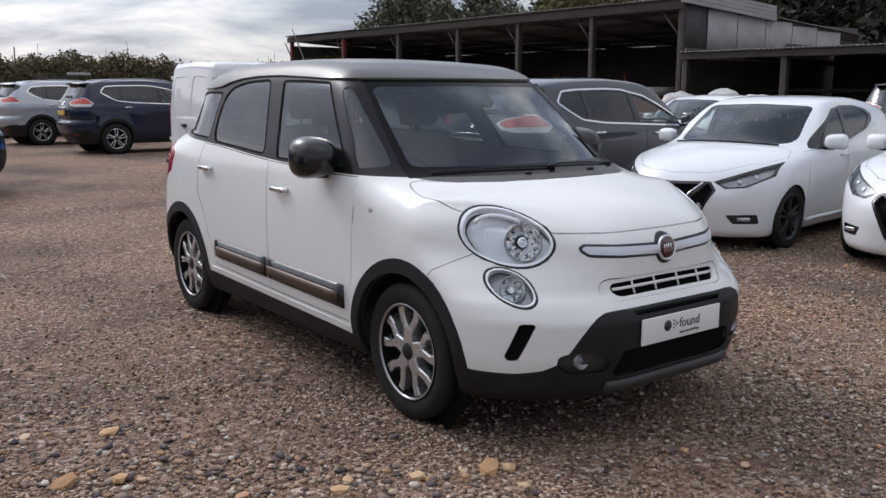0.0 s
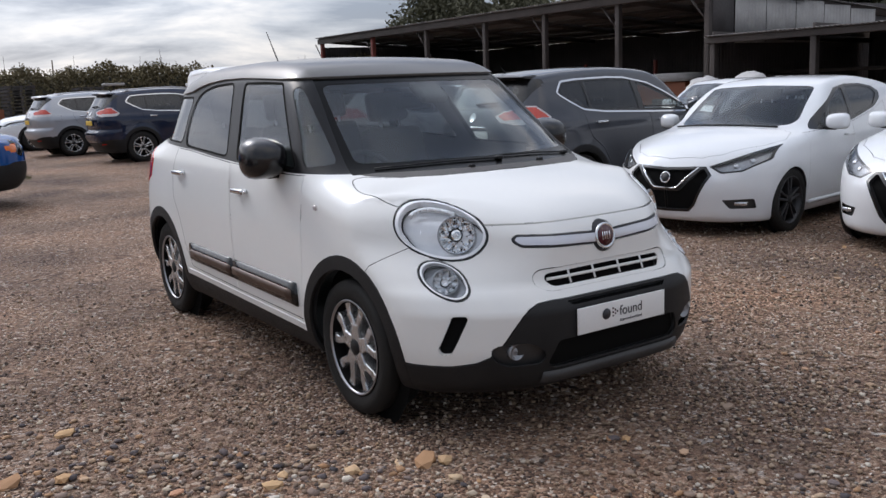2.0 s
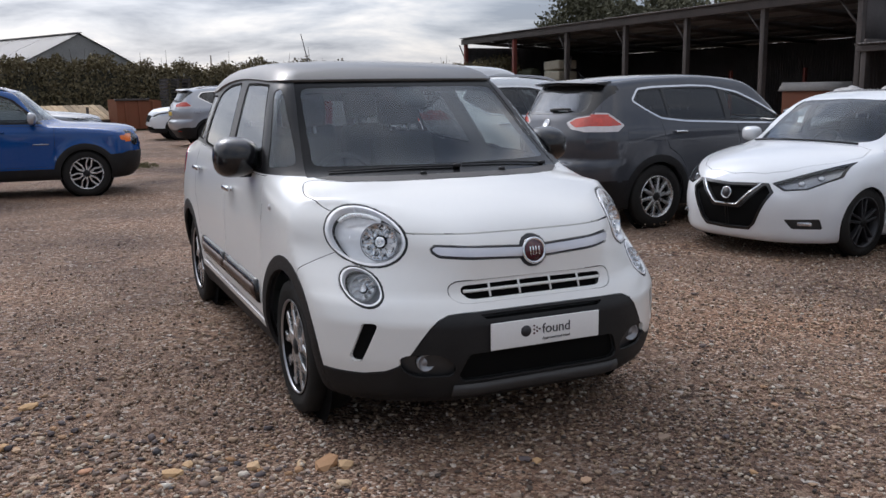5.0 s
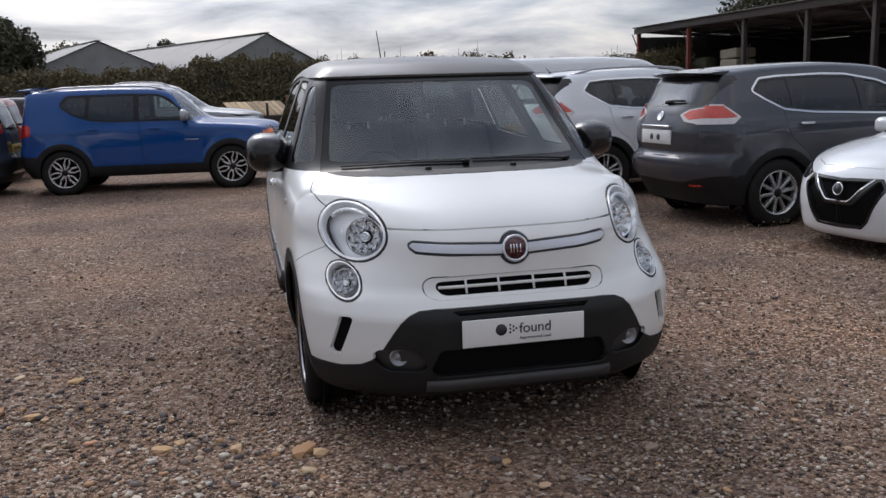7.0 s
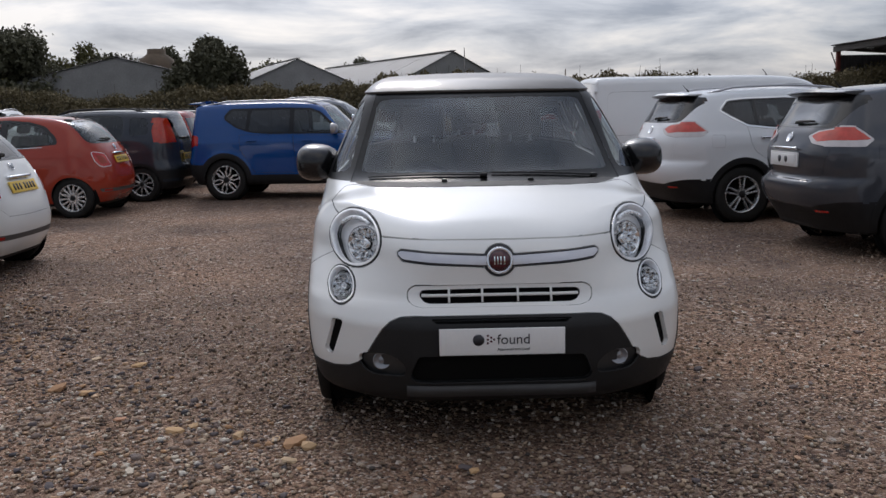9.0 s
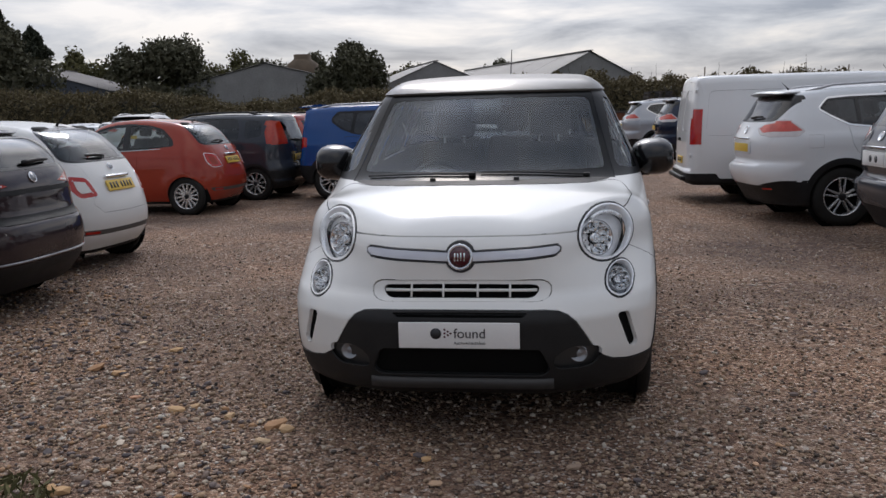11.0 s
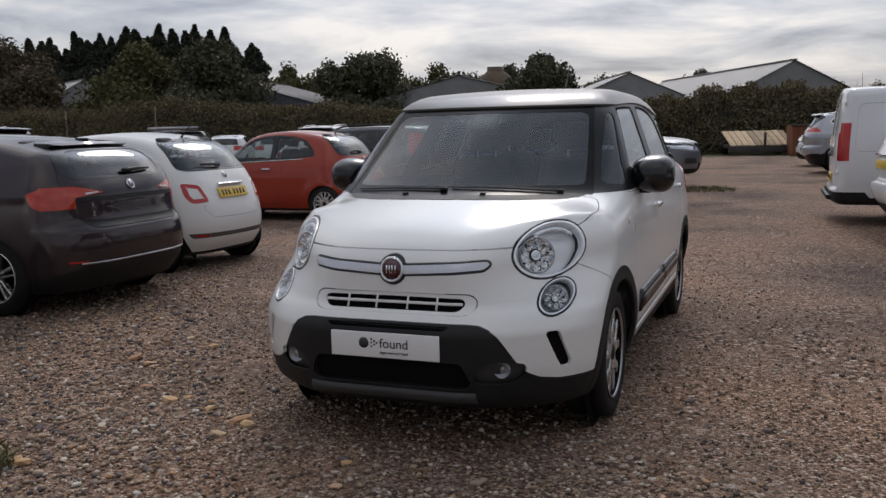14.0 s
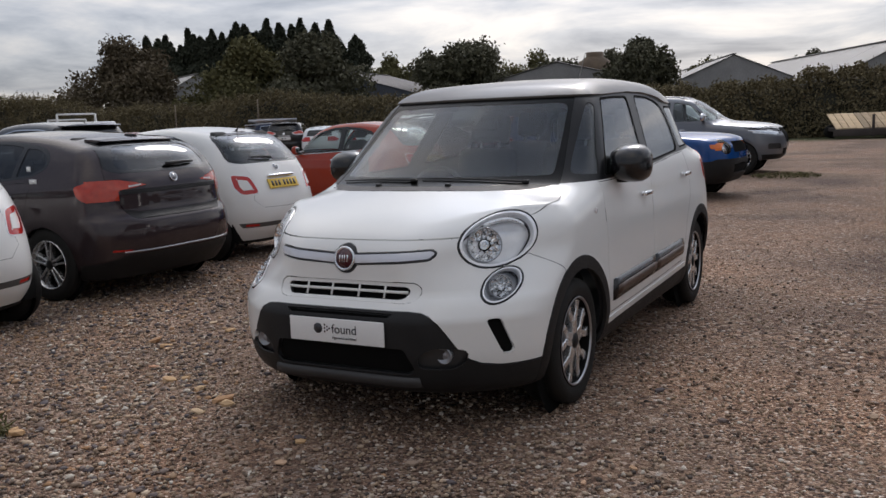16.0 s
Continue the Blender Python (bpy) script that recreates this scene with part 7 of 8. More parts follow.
# ---- leaves ----
def leaf_mesh(name, centres, sizes, rng, aspect=0.6):
    """Many small leaf-shaped facets, each turned its own way, in one mesh."""
    n = len(centres)
    a = rng.normal(size=(n, 3))
    a /= np.linalg.norm(a, axis=1)[:, None]
    b = np.cross(a, rng.normal(size=(n, 3)))
    b /= np.linalg.norm(b, axis=1)[:, None]
    c = np.cross(a, b)
    s = sizes[:, None]
    P = np.stack([centres - a * s, centres + b * s * aspect + c * s * 0.25, centres + a * s, centres - b * s * aspect + c * s * 0.25], 1).reshape(-1, 3)
    me = bpy.data.meshes.new(name)
    me.vertices.add(4 * n)
    me.vertices.foreach_set("co", P.ravel())
    me.loops.add(4 * n)
    me.loops.foreach_set("vertex_index", np.arange(4 * n))
    me.polygons.add(n)
    me.polygons.foreach_set("loop_start", np.arange(n) * 4)
    me.update(calc_edges=True)
    me.validate()
    return me


def leaf_material(name, dark, mid, light):
    m = stone_material(name, [(0.0, dark), (0.45, mid), (0.8, light), (1.0, tuple(c * 1.12 for c in light))], True)
    m.node_tree.nodes["Principled BSDF"].inputs["Roughness"].default_value = 0.8
    m.node_tree.nodes["Principled BSDF"].inputs["Specular IOR Level"].default_value = 0.1
    return m


LEAF = {"dark": leaf_material("dark_green_leaves", (0.086, 0.084, 0.058), (0.097, 0.095, 0.064), (0.110, 0.107, 0.070)),
        "olive": leaf_material("olive_leaves", (0.092, 0.088, 0.044), (0.112, 0.105, 0.050), (0.135, 0.124, 0.058)),
        "rust": leaf_material("brownish_leaves", (0.094, 0.075, 0.052), (0.108, 0.086, 0.057), (0.122, 0.098, 0.063)),
        "hedge": leaf_material("bramble_leaves", (0.118, 0.098, 0.060), (0.140, 0.116, 0.067), (0.164, 0.136, 0.076)),
        "conifer": leaf_material("conifer_needles", (0.040, 0.046, 0.034), (0.052, 0.058, 0.041), (0.064, 0.070, 0.048))}
BARK = material("bark", (0.05, 0.04, 0.03), 0.9, vary=0.4, scale=3, bump=0.6, bump_scale=25)


def tree(x, y, height, spread, leaf, label, seed, count=5200, low=0.12, size=0.34, limbs=7):
    count, size = int(count * 2.6), size * 0.55
    rng = np.random.default_rng(seed)
    t = thing("tree", label, "tree")
    trunk_top = height * 0.5
    bend = rng.normal(size=2) * 0.03 * height
    bm = tube([(0, 0, -0.2), (bend[0] * 0.3, bend[1] * 0.3, trunk_top * 0.5), (bend[0], bend[1], trunk_top), (bend[0] * 1.4, bend[1] * 1.2, height * 0.85)], height * 0.028, 8, 0.25)
    part("trunk", bm, BARK, t)
    blobs = []
    for i in range(limbs):
        a = 2 * math.pi * (i + rng.random() * 0.6) / limbs
        z0, r = height * (0.25 + 0.3 * rng.random()), spread * (0.45 + 0.4 * rng.random())
        z1 = height * (low + 0.22 + (0.55 - low) * rng.random())
        tip = (r * math.cos(a), r * math.sin(a), z1)
        part("limb", tube([(bend[0] * z0 / trunk_top, bend[1] * z0 / trunk_top, z0), (tip[0] * 0.5, tip[1] * 0.5, (z0 + z1) * 0.52), tip], height * 0.012, 6, 0.3), BARK, t)
        blobs.append((tip, spread * (0.34 + 0.16 * rng.random()), spread * (0.26 + 0.12 * rng.random())))
    for i in range(limbs):
        a, r = rng.random() * 6.28, spread * 0.5 * rng.random()
        z = height * (0.55 + 0.36 * rng.random())
        k = 1 - 0.6 * max(0, z / height - 0.55)
        blobs.append(((r * k * math.cos(a), r * k * math.sin(a), z), spread * (0.30 + 0.16 * rng.random()) * k, spread * (0.24 + 0.10 * rng.random())))
    pts, sizes = [], []
    for c, rx, rz in blobs:
        m = count // len(blobs)
        d = rng.normal(size=(m, 3))
        d /= np.linalg.norm(d, axis=1)[:, None]
        rad = rng.random(m) ** 0.35
        lump = 1 + 0.16 * np.sin(d[:, 0] * 5 + c[0]) * np.sin(d[:, 1] * 4 + c[1]) + 0.14 * rng.normal(size=m)
        p = np.array(c) + d * (rad * lump)[:, None] * np.array([rx, rx, rz])
        pts.append(p)
        sizes.append(size * (0.45 + 0.8 * rng.random(m)))
    P, S = np.vstack(pts), np.concatenate(sizes)
    keep = P[:, 2] > height * low * 0.6
    part_mesh("crown", leaf_mesh("crown", P[keep], S[keep], rng), LEAF[leaf], t, smooth=False)
    t.location = (x, y, 0)
    return t


def conifer(x, y, height, spread, seed, label="tall dark conifer in a windbreak row", count=4200, leaf="conifer"):
    rng = np.random.default_rng(seed)
    t = thing("conifer", label, "tree", "windbreak row")
    part("trunk", tube([(0, 0, -0.2), (0, 0, height * 0.92)], height * 0.018, 6, 0.15), BARK, t)
    u = rng.random(count) ** 0.75
    r = spread * np.minimum(1, (1 - u) / 0.5) ** 0.85 * (0.35 + 0.8 * rng.random(count)) * (1 + 0.22 * np.sin(u * 34 + seed) + 0.15 * np.sin(u * 13 + 2 * seed))
    a = rng.random(count) * 2 * math.pi
    P = np.stack([r * np.cos(a) + 0.25 * np.sin(u * 9 + seed), r * np.sin(a), 0.5 + u * (height - 0.5) * (1 + 0.0 * a)], 1)
    part_mesh("crown", leaf_mesh("crown", P, 0.36 * (0.5 + 0.7 * rng.random(count)), rng, 0.4), LEAF[leaf], t, smooth=False)
    t.location = (x, y, 0)


def hedge_top(x):
    return 2.75 + 0.35 * math.sin(x * 0.19 + 1) + 0.22 * math.sin(x * 0.53) + 0.10 * math.sin(x * 1.7) + 0.022 * max(0, -x - 15) + 0.055 * max(0, -x - 48) + 0.30 * min(1, max(0, (x - 5) / 6))


def make_hedge():
    rng = np.random.default_rng(5)
    xs = np.linspace(-95, 27, 160)
    bm = bmesh.new()
    rows = []
    for x in xs:
        y0 = 44.5 + 0.8 * math.sin(x * 0.21) + 0.5 * math.sin(x * 0.6)
        h = hedge_top(x)
        rows.append([bm.verts.new((x, y0 + dy, h * f)) for dy, f in ((0.5, -0.05), (0.8, 0.45), (1.5, 0.8), (3.0, 0.88), (5.0, 0.7), (7.0, -0.05))])
    for r0, r1 in zip(rows, rows[1:]):
        for i in range(5):
            bm.faces.new((r0[i], r1[i], r1[i + 1], r0[i + 1]))
    bmesh.ops.recalc_face_normals(bm, faces=bm.faces)
    tagged(part("bank", bm, material("bramble_bank", (0.028, 0.027, 0.016), 0.95, vary=0.5, scale=0.8, bump=0.8, bump_scale=6)), "dark overgrown earth bank behind the yard", "bank", kind="structure")
    n = 240000
    x = rng.uniform(-95, 27, n)
    f = rng.random(n)
    top = np.array([hedge_top(v) for v in x]) * (1 + 0.05 * np.sin(x * 3.1) + 0.035 * np.sin(x * 7.7))
    y0 = 44.5 + 0.8 * np.sin(x * 0.21) + 0.5 * np.sin(x * 0.6)
    face = rng.random(n) < 0.6
    z = np.where(face, f * top, top * (0.80 + 0.2 * f))
    lump = 0.55 * np.sin(x * 1.3) * np.sin(z * 2.2 + x * 0.4) + 0.25 * np.sin(x * 3.7 + z * 3)
    y = np.where(face, y0 + 0.25 + 1.6 * (z / top) ** 2 - lump * 0.5, y0 + 1.2 + 3.5 * rng.random(n)) + 0.22 * rng.normal(size=n)
    z = z + 0.10 * rng.normal(size=n)
    P = np.stack([x, y, np.maximum(z, 0.05)], 1)
    tagged(part_mesh("hedge", leaf_mesh("hedge", P, 0.078 * (0.45 + 0.9 * rng.random(n)), rng), LEAF["hedge"], smooth=False), "tall overgrown bramble hedge in green and brown", "hedge", kind="stuff")
    # stalks sticking out of the top
    bm = bmesh.new()
    for i in range(260):
        x = rng.uniform(-90, 26)
        h = hedge_top(x)
        y0 = 46.5 + 0.8 * math.sin(x * 0.21)
        k = 0.25 + 0.7 * rng.random() ** 3
        tip = (x + rng.normal() * 0.12, y0 + rng.normal() * 0.3, h * 0.97 + k)
        s = tube([(x, y0, h * 0.7), tip], 0.02, 4, 0.4)
        me = bpy.data.meshes.new("tmp")
        s.to_mesh(me)
        s.free()
        bm.from_mesh(me)
        bpy.data.meshes.remove(me)
    tagged(part("hedge_stalks", bm, BARK), "thin dry stalks above the hedge", "stalks", kind="stuff")


make_hedge()
tree(-79, 76, 13.0, 7.0, "rust", "broad brownish tree at the end of the hedge", 11, 7000, 0.1, 0.42)
tree(-71, 72, 9.0, 5.0, "rust", "low brownish tree at the end of the hedge", 12, 5000, 0.05, 0.4)
tree(-48, 61, 9.2, 5.0, "olive", "olive green tree with yellowing leaves", 13, 6500, 0.05, 0.36)
tree(-40.5, 61, 9.0, 5.0, "dark", "rounded green tree behind the hedge", 14, 6500, 0.05, 0.36)
tree(-28.6, 66, 8.9, 4.3, "dark", "rounded dark green tree behind the hedge", 15, 7000, 0.05, 0.34)
tree(-12.2, 62, 6.6, 3.4, "dark", "rounded dark bushy tree beside a brown tank", 16, 7000, 0.05, 0.30)
tree(-4.4, 95, 7.6, 2.6, "dark", "small dark tree behind the barn roof", 17, 2200, 0.1, 0.35)
tree(-11.0, 82, 5.5, 4.2, "olive", "low trees behind the barns", 18, 3000, 0.1, 0.4)
for i, (x, y, h, s) in enumerate(((-50, 90, 9.2, 4.0), (-44.5, 92, 9.0, 3.8), (-39, 91, 8.4, 4.2), (-26, 84, 7.8, 4.2), (-31, 86, 8.2, 4.0), (-21.5, 84, 7.6, 3.6), (-55.5, 88, 8.5, 3.6))):
    tree(x, y, h, s, "dark" if i % 2 else "olive", "dark green tree in the far tree line", 30 + i, 2600, 0.05, 0.42)
for i in range(30):
    x = -98 + i * 1.33
    conifer(x, 95 + (i % 3) * 1.2, 14.0 + 1.0 * math.sin(math.pi * i / 29) + 0.8 * math.sin(i * 2.4) + 0.5 * math.sin(i * 5.1) - (1.2 if i < 3 else 0) - (1.5 if i > 27 else 0), 2.5 + 0.5 * math.sin(i * 3.3), 60 + i, count=7000)
conifer(-57.6, 94, 11.5, 1.8, 90)
conifer(-55.8, 93, 9.6, 1.6, 91)
for i, (x, y, h, s) in enumerate(((44, 63, 10.5, 4.5), (46, 56.5, 10.0, 4.2), (47, 50, 9.2, 4.2))):
    tree(x, y, h, s, "dark", "tall open-crowned tree behind the shed", 100 + i, 3000, 0.35, 0.34, 9)
tree(44, 43, 9.5, 4.5, "olive", "yellowish green tree behind the shed roof", 104, 4000, 0.3, 0.36)
for i in range(9):
    conifer(49 + (i % 2) * 3, 37 - i * 3.2, 12 + 2.0 * math.sin(i * 1.9), 3.2, 120 + i, "tall dark conifer behind the open shed", 5000)

# ---- open-fronted shed ----
RUST = material("weathered_steel", (0.062, 0.052, 0.048), 0.7, 0.2, vary=0.4, scale=1.5, bump=0.2, bump_scale=40)
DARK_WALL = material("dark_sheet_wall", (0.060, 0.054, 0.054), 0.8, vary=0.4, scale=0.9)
PALE_SHEET = material("pale_grey_sheet", (0.34, 0.33, 0.32), 0.6, vary=0.25, scale=1.2, bump=0.1, bump_scale=20)
GREY_ROOF = material("grey_cement_sheet", (0.16, 0.15, 0.145), 0.8, vary=0.35, scale=1.0, bump=0.2, bump_scale=20)
TIMBER = material("weathered_timber", (0.17, 0.135, 0.10), 0.85, vary=0.35, scale=3, bump=0.4, bump_scale=50)
RED_STEEL = material("faded_red_steel", (0.16, 0.035, 0.025), 0.7, vary=0.3, scale=3)
STRAW = material("sun_bleached_planks", (0.42, 0.31, 0.19), 0.85, vary=0.35, scale=3, bump=0.4, bump_scale=50, alpha_random=True)
ORANGE = material("rusty_orange_paint", (0.32, 0.085, 0.03), 0.65, vary=0.4, scale=2.0, bump=0.2, bump_scale=30, dust=(0.14, 0.06, 0.03), dust_amount=0.8)


def corrugated(width, length, pitch=0.15, depth=0.035, along="x", steps=4):
    """A corrugated sheet: width runs across the waves, length along them. It lies in the xy plane."""
    n = max(2, int(width / pitch * steps))
    bm = bmesh.new()
    rows = []
    for i in range(n + 1):
        a = width * i / n
        z = depth * 0.5 * math.sin(2 * math.pi * a / pitch)
        rows.append([bm.verts.new((0, a, z + dz) if along == "x" else (a, 0, z + dz)) for dz in (0.0, -0.006)] + [bm.verts.new((length, a, z + dz) if along == "x" else (a, length, z + dz)) for dz in (-0.006, 0.0)])
    for r0, r1 in zip(rows, rows[1:]):
        for k in range(4):
            bm.faces.new((r0[k], r1[k], r1[(k + 1) % 4], r0[(k + 1) % 4]))
    bmesh.ops.recalc_face_normals(bm, faces=bm.faces)
    return bm


def open_shed():
    s = tagged(new("open_shed"), "long dark open-fronted shed with a corrugated roof on posts", "shed")
    x0, x1, ya, yb = 25.5, 37.0, 20.2, 48.9
    ze, zb = 4.55, 3.75                                    # eaves at the front, lower at the back
    slope = math.degrees(math.atan2(zb - ze, x1 - x0))
    sheet = corrugated(1.02, 12.2, 0.17, 0.045)
    me = bpy.data.meshes.new("roof_sheet")
    sheet.to_mesh(me)
    sheet.free()
    for i in range(29):
        ob = part_mesh("roof_sheet", me, GREY_ROOF, s)
        ob.matrix_local = pose(x0 - 0.35, ya - 0.2 + i, ze + 0.05 + 0.004 * (i % 2), 0, -slope)
    for y in (20.2, 24.4, 28.6, 32.7, 37.5, 42.8, 48.8):
        part("post", box((0.20, 0.20, ze - 0.2), (x0, y, (ze - 0.2) / 2), None, 0.01), RUST if y < 40 else RED_STEEL, s)
        part("rafter", box((11.6, 0.12, 0.22), ((x0 + x1) / 2, y, (ze + zb) / 2 - 0.14), Matrix.Rotation(radians(-slope), 3, "Y"), 0), RUST, s)
        part("brace", tube([(x0, y + 0.02, ze - 1.3), (x0, y + 0.9, ze - 0.3)], 0.04, 6), RUST, s)
    part("eaves_beam", box((0.16, yb - ya + 0.3, 0.30), (x0 - 0.12, (ya + yb) / 2, ze - 0.17), None, 0.01), RUST, s)
    for k in range(1, 6):
        x = x0 + 2.0 * k
        part("purlin", box((0.08, yb - ya, 0.14), (x, (ya + yb) / 2, ze + (zb - ze) * (x - x0) / (x1 - x0) - 0.06), None), RUST, s)
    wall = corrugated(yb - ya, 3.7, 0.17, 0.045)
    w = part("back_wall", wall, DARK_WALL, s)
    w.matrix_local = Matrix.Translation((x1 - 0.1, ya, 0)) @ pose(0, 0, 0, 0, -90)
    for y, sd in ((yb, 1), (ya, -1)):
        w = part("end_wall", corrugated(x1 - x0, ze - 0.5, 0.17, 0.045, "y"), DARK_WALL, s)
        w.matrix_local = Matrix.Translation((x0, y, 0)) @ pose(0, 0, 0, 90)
    part("corner_boarding", box((1.1, 0.06, 1.85), (x0 + 0.62, ya - 0.09, ze - 1.05), None), DARK_WALL, s)
    # pale cladding on the upper end wall
    for i in range(5):
        c = part("cladding_panel", corrugated(1.72, 1.75 - 0.12 * i, 0.2, 0.03, "y"), PALE_SHEET, s)
        c.matrix_local = Matrix.Translation((x0 + 1.25 + 1.75 * i, ya - 0.12, 2.55)) @ pose(0, 0, 0, 90)
    for k in range(4):
        part("fascia_board", box((5.6, 0.05, 0.13), (x0 + 2.4, ya - 0.2 - 0.012 * k, ze + 0.18 - 0.14 * k), Matrix.Rotation(radians(-slope), 3, "Y"), 0.01), PALE_SHEET, s)
    return s


def low_shed():
    s = tagged(new("lean_to"), "low lean-to with a corrugated roof beside the tall shed", "shed")
    x0, x1, ya, yb, ze = 25.3, 35, 0.0, 19.9, 2.72
    me = bpy.data.meshes.new("roof_sheet")
    b = corrugated(1.02, 10.5, 0.17, 0.045)
    b.to_mesh(me)
    b.free()
    for i in range(20):
        ob = part_mesh("roof_sheet", me, GREY_ROOF, s)
        ob.matrix_local = pose(x0 - 0.3, ya + i, ze + 0.05 + 0.004 * (i % 2), 0, -1.5)
    for y in (0.2, 4.0, 8.0, 12.0, 16.05, 19.8):
        part("post", box((0.20, 0.20, ze - 0.1), (x0, y, (ze - 0.1) / 2), None, 0.01), RUST, s)
        part("rafter", box((9.8, 0.10, 0.18), ((x0 + x1) / 2, y, ze - 0.02), Matrix.Rotation(radians(1.5), 3, "Y"), 0), RUST, s)
    part("eaves_beam", box((0.14, yb - ya + 0.3, 0.2), (x0 - 0.10, (ya + yb) / 2, ze - 0.09), None, 0.01), RUST, s)
    w = part("back_wall", corrugated(yb - ya, 2.9, 0.17, 0.045), DARK_WALL, s)
    w.matrix_local = Matrix.Translation((x1 - 0.2, ya, 0)) @ pose(0, 0, 0, 0, -90)
    for z in (0.9, 1.5):
        part("rail", box((0.06, yb - ya, 0.12), (x0 + 3.0, (ya + yb) / 2, z), None), RUST, s)
    w = part("end_wall", corrugated(x1 - x0, 2.7, 0.17, 0.045, "y"), DARK_WALL, s)
    w.matrix_local = Matrix.Translation((x0, ya, 0)) @ pose(0, 0, 0, 90)


open_shed()
low_shed()


# ---- barns beyond the hedge ----
def barn(name, label, peak, half, eave, along, length, wall, roof):
    """A gabled barn: the gable's peak, half its width, the eaves' height, the ridge's direction in degrees."""
    s = tagged(new(name), label, "barn")
    px, py, pz = peak
    s.matrix_world = pose(px, py, 0, 0, 0, along)
    # in the barn's own axes the ridge runs along +x from the gable
    for x, nm in ((0.0, "gable_wall"), (length, "gable_wall")):
        part(nm, slab([(-half, 0), (half, 0), (half, eave), (0, pz), (-half, eave)], 0.2, "yz", (x, 0, 0)), wall, s, smooth=False)
    for sd in (1, -1):
        part("side_wall", box((length, 0.2, eave), (length / 2, sd * (half - 0.1), eave / 2)), wall, s, smooth=False)
        run = math.hypot(half + 0.3, (pz - eave) * (half + 0.3) / half)
        n = 6
        for k in range(n):
            r = corrugated(length / n + 0.03, run, 0.5, 0.06, "y", 3)
            ob = part("roof_panel", r, roof, s)
            ang = math.degrees(math.atan2(pz - eave, half))
            ob.matrix_local = Matrix.Translation((-0.15 + k * (length + 0.3) / n, 0, pz + 0.06)) @ (pose(0, 0, 0, -ang) if sd > 0 else pose(0, 0, 0, ang) @ Matrix.Diagonal((1, -1, 1, 1)))
    part("ridge_cap", box((length + 0.3, 0.35, 0.07), (length / 2, 0, pz + 0.10), None, 0.02), roof, s)
    return s


GABLE = material("grey_gable_sheet", (0.27, 0.265, 0.265), 0.8, vary=0.25, scale=0.6)
PALE_ROOF = material("pale_fibre_roof", (0.50, 0.49, 0.48), 0.7, vary=0.35, scale=0.35, dust=(0.2, 0.17, 0.13), dust_amount=0.5)
BLUE_WALL = material("blue_grey_cladding", (0.10, 0.115, 0.15), 0.6, vary=0.2, scale=0.5)
TAN_TANK = material("tan_brick_tank", (0.13, 0.095, 0.065), 0.85, vary=0.35, scale=1.5, bump=0.3, bump_scale=8)
barn("barn", "large grey gabled barn with a pale ribbed roof beyond the hedge", (4.6, 65, 5.6), 7.5, 2.0, 117, 26, GABLE, PALE_ROOF)
barn("barn", "grey gabled barn with an open gable vent beyond the hedge", (-7.4, 70, 5.55), 7.0, 2.6, 112, 24, GABLE, PALE_ROOF)
barn("barn", "low grey barn with a shallow roof beside a brown tank", (-20.3, 66.5, 5.7), 7.0, 4.0, 100, 16, GABLE, GREY_ROOF)
barn("barn", "blue-grey barn with a sloping roof beyond the hedge", (-43.0, 67, 6.5), 8.5, 4.1, 100, 16, BLUE_WALL, GREY_ROOF)
barn("barn", "pale-roofed barn among the trees", (-74.5, 84, 8.4), 6.0, 5.0, 150, 14, GABLE, PALE_ROOF)
tank = tagged(part("storage_tank", lathe([(0, 1.45), (5.2, 1.45), (5.8, 1.25), (6.15, 0.75), (6.2, 0.7), (6.55, 0.7), (6.6, 0.0)], 28, "z"), TAN_TANK), "brown domed storage tank with a flat cap", "tank")
tank.location = (-18.5, 70.5, 0)


# ---- clutter round the yard ----
def wooden_deck():
    d = thing("flatbed_trailer", "old flatbed trailer with a weathered plank deck by the hedge", "trailer")
    plank = box((0.26, 2.15, 0.05), (0, 0, 0), None, 0.008)
    me = bpy.data.meshes.new("plank")
    plank.to_mesh(me)
    plank.free()
    for i in range(10):
        p = part_mesh("plank", me, STRAW, d)
        p.matrix_local = Matrix.Translation((-1.25 + 0.285 * i, 0, 0.76 + 0.006 * (i % 3))) @ pose(0, 0, 0, 17)
    part("side_rail", box((3.1, 0.10, 0.30), (0.05, -1.10, 0.28), None, 0.01), RUST, d)
    part("chassis", box((2.7, 1.2, 0.16), (0, 0.2, 0.40), None, 0.02), RUST, d)
    for x in (0.1, 1.55):
        part("stake", box((0.10, 0.10, 0.95), (x, -1.12, 0.55), None, 0.01), RUST, d)
    part("ramp_rail", tube([(1.55, -1.12, 0.95), (2.5, -1.7, 0.3)], 0.06, 6), TIMBER, d)
    for x in (-1.2, 1.2):
        part("wheel_block", lathe([(-0.1, 0.02), (-0.1, 0.30), (0.1, 0.30), (0.1, 0.02)], 18, "y", (x, 0.9, 0.30)), M["rubber"], d)
    d.matrix_world = pose(3.1, 42.9, 0, 0, 0, 16)


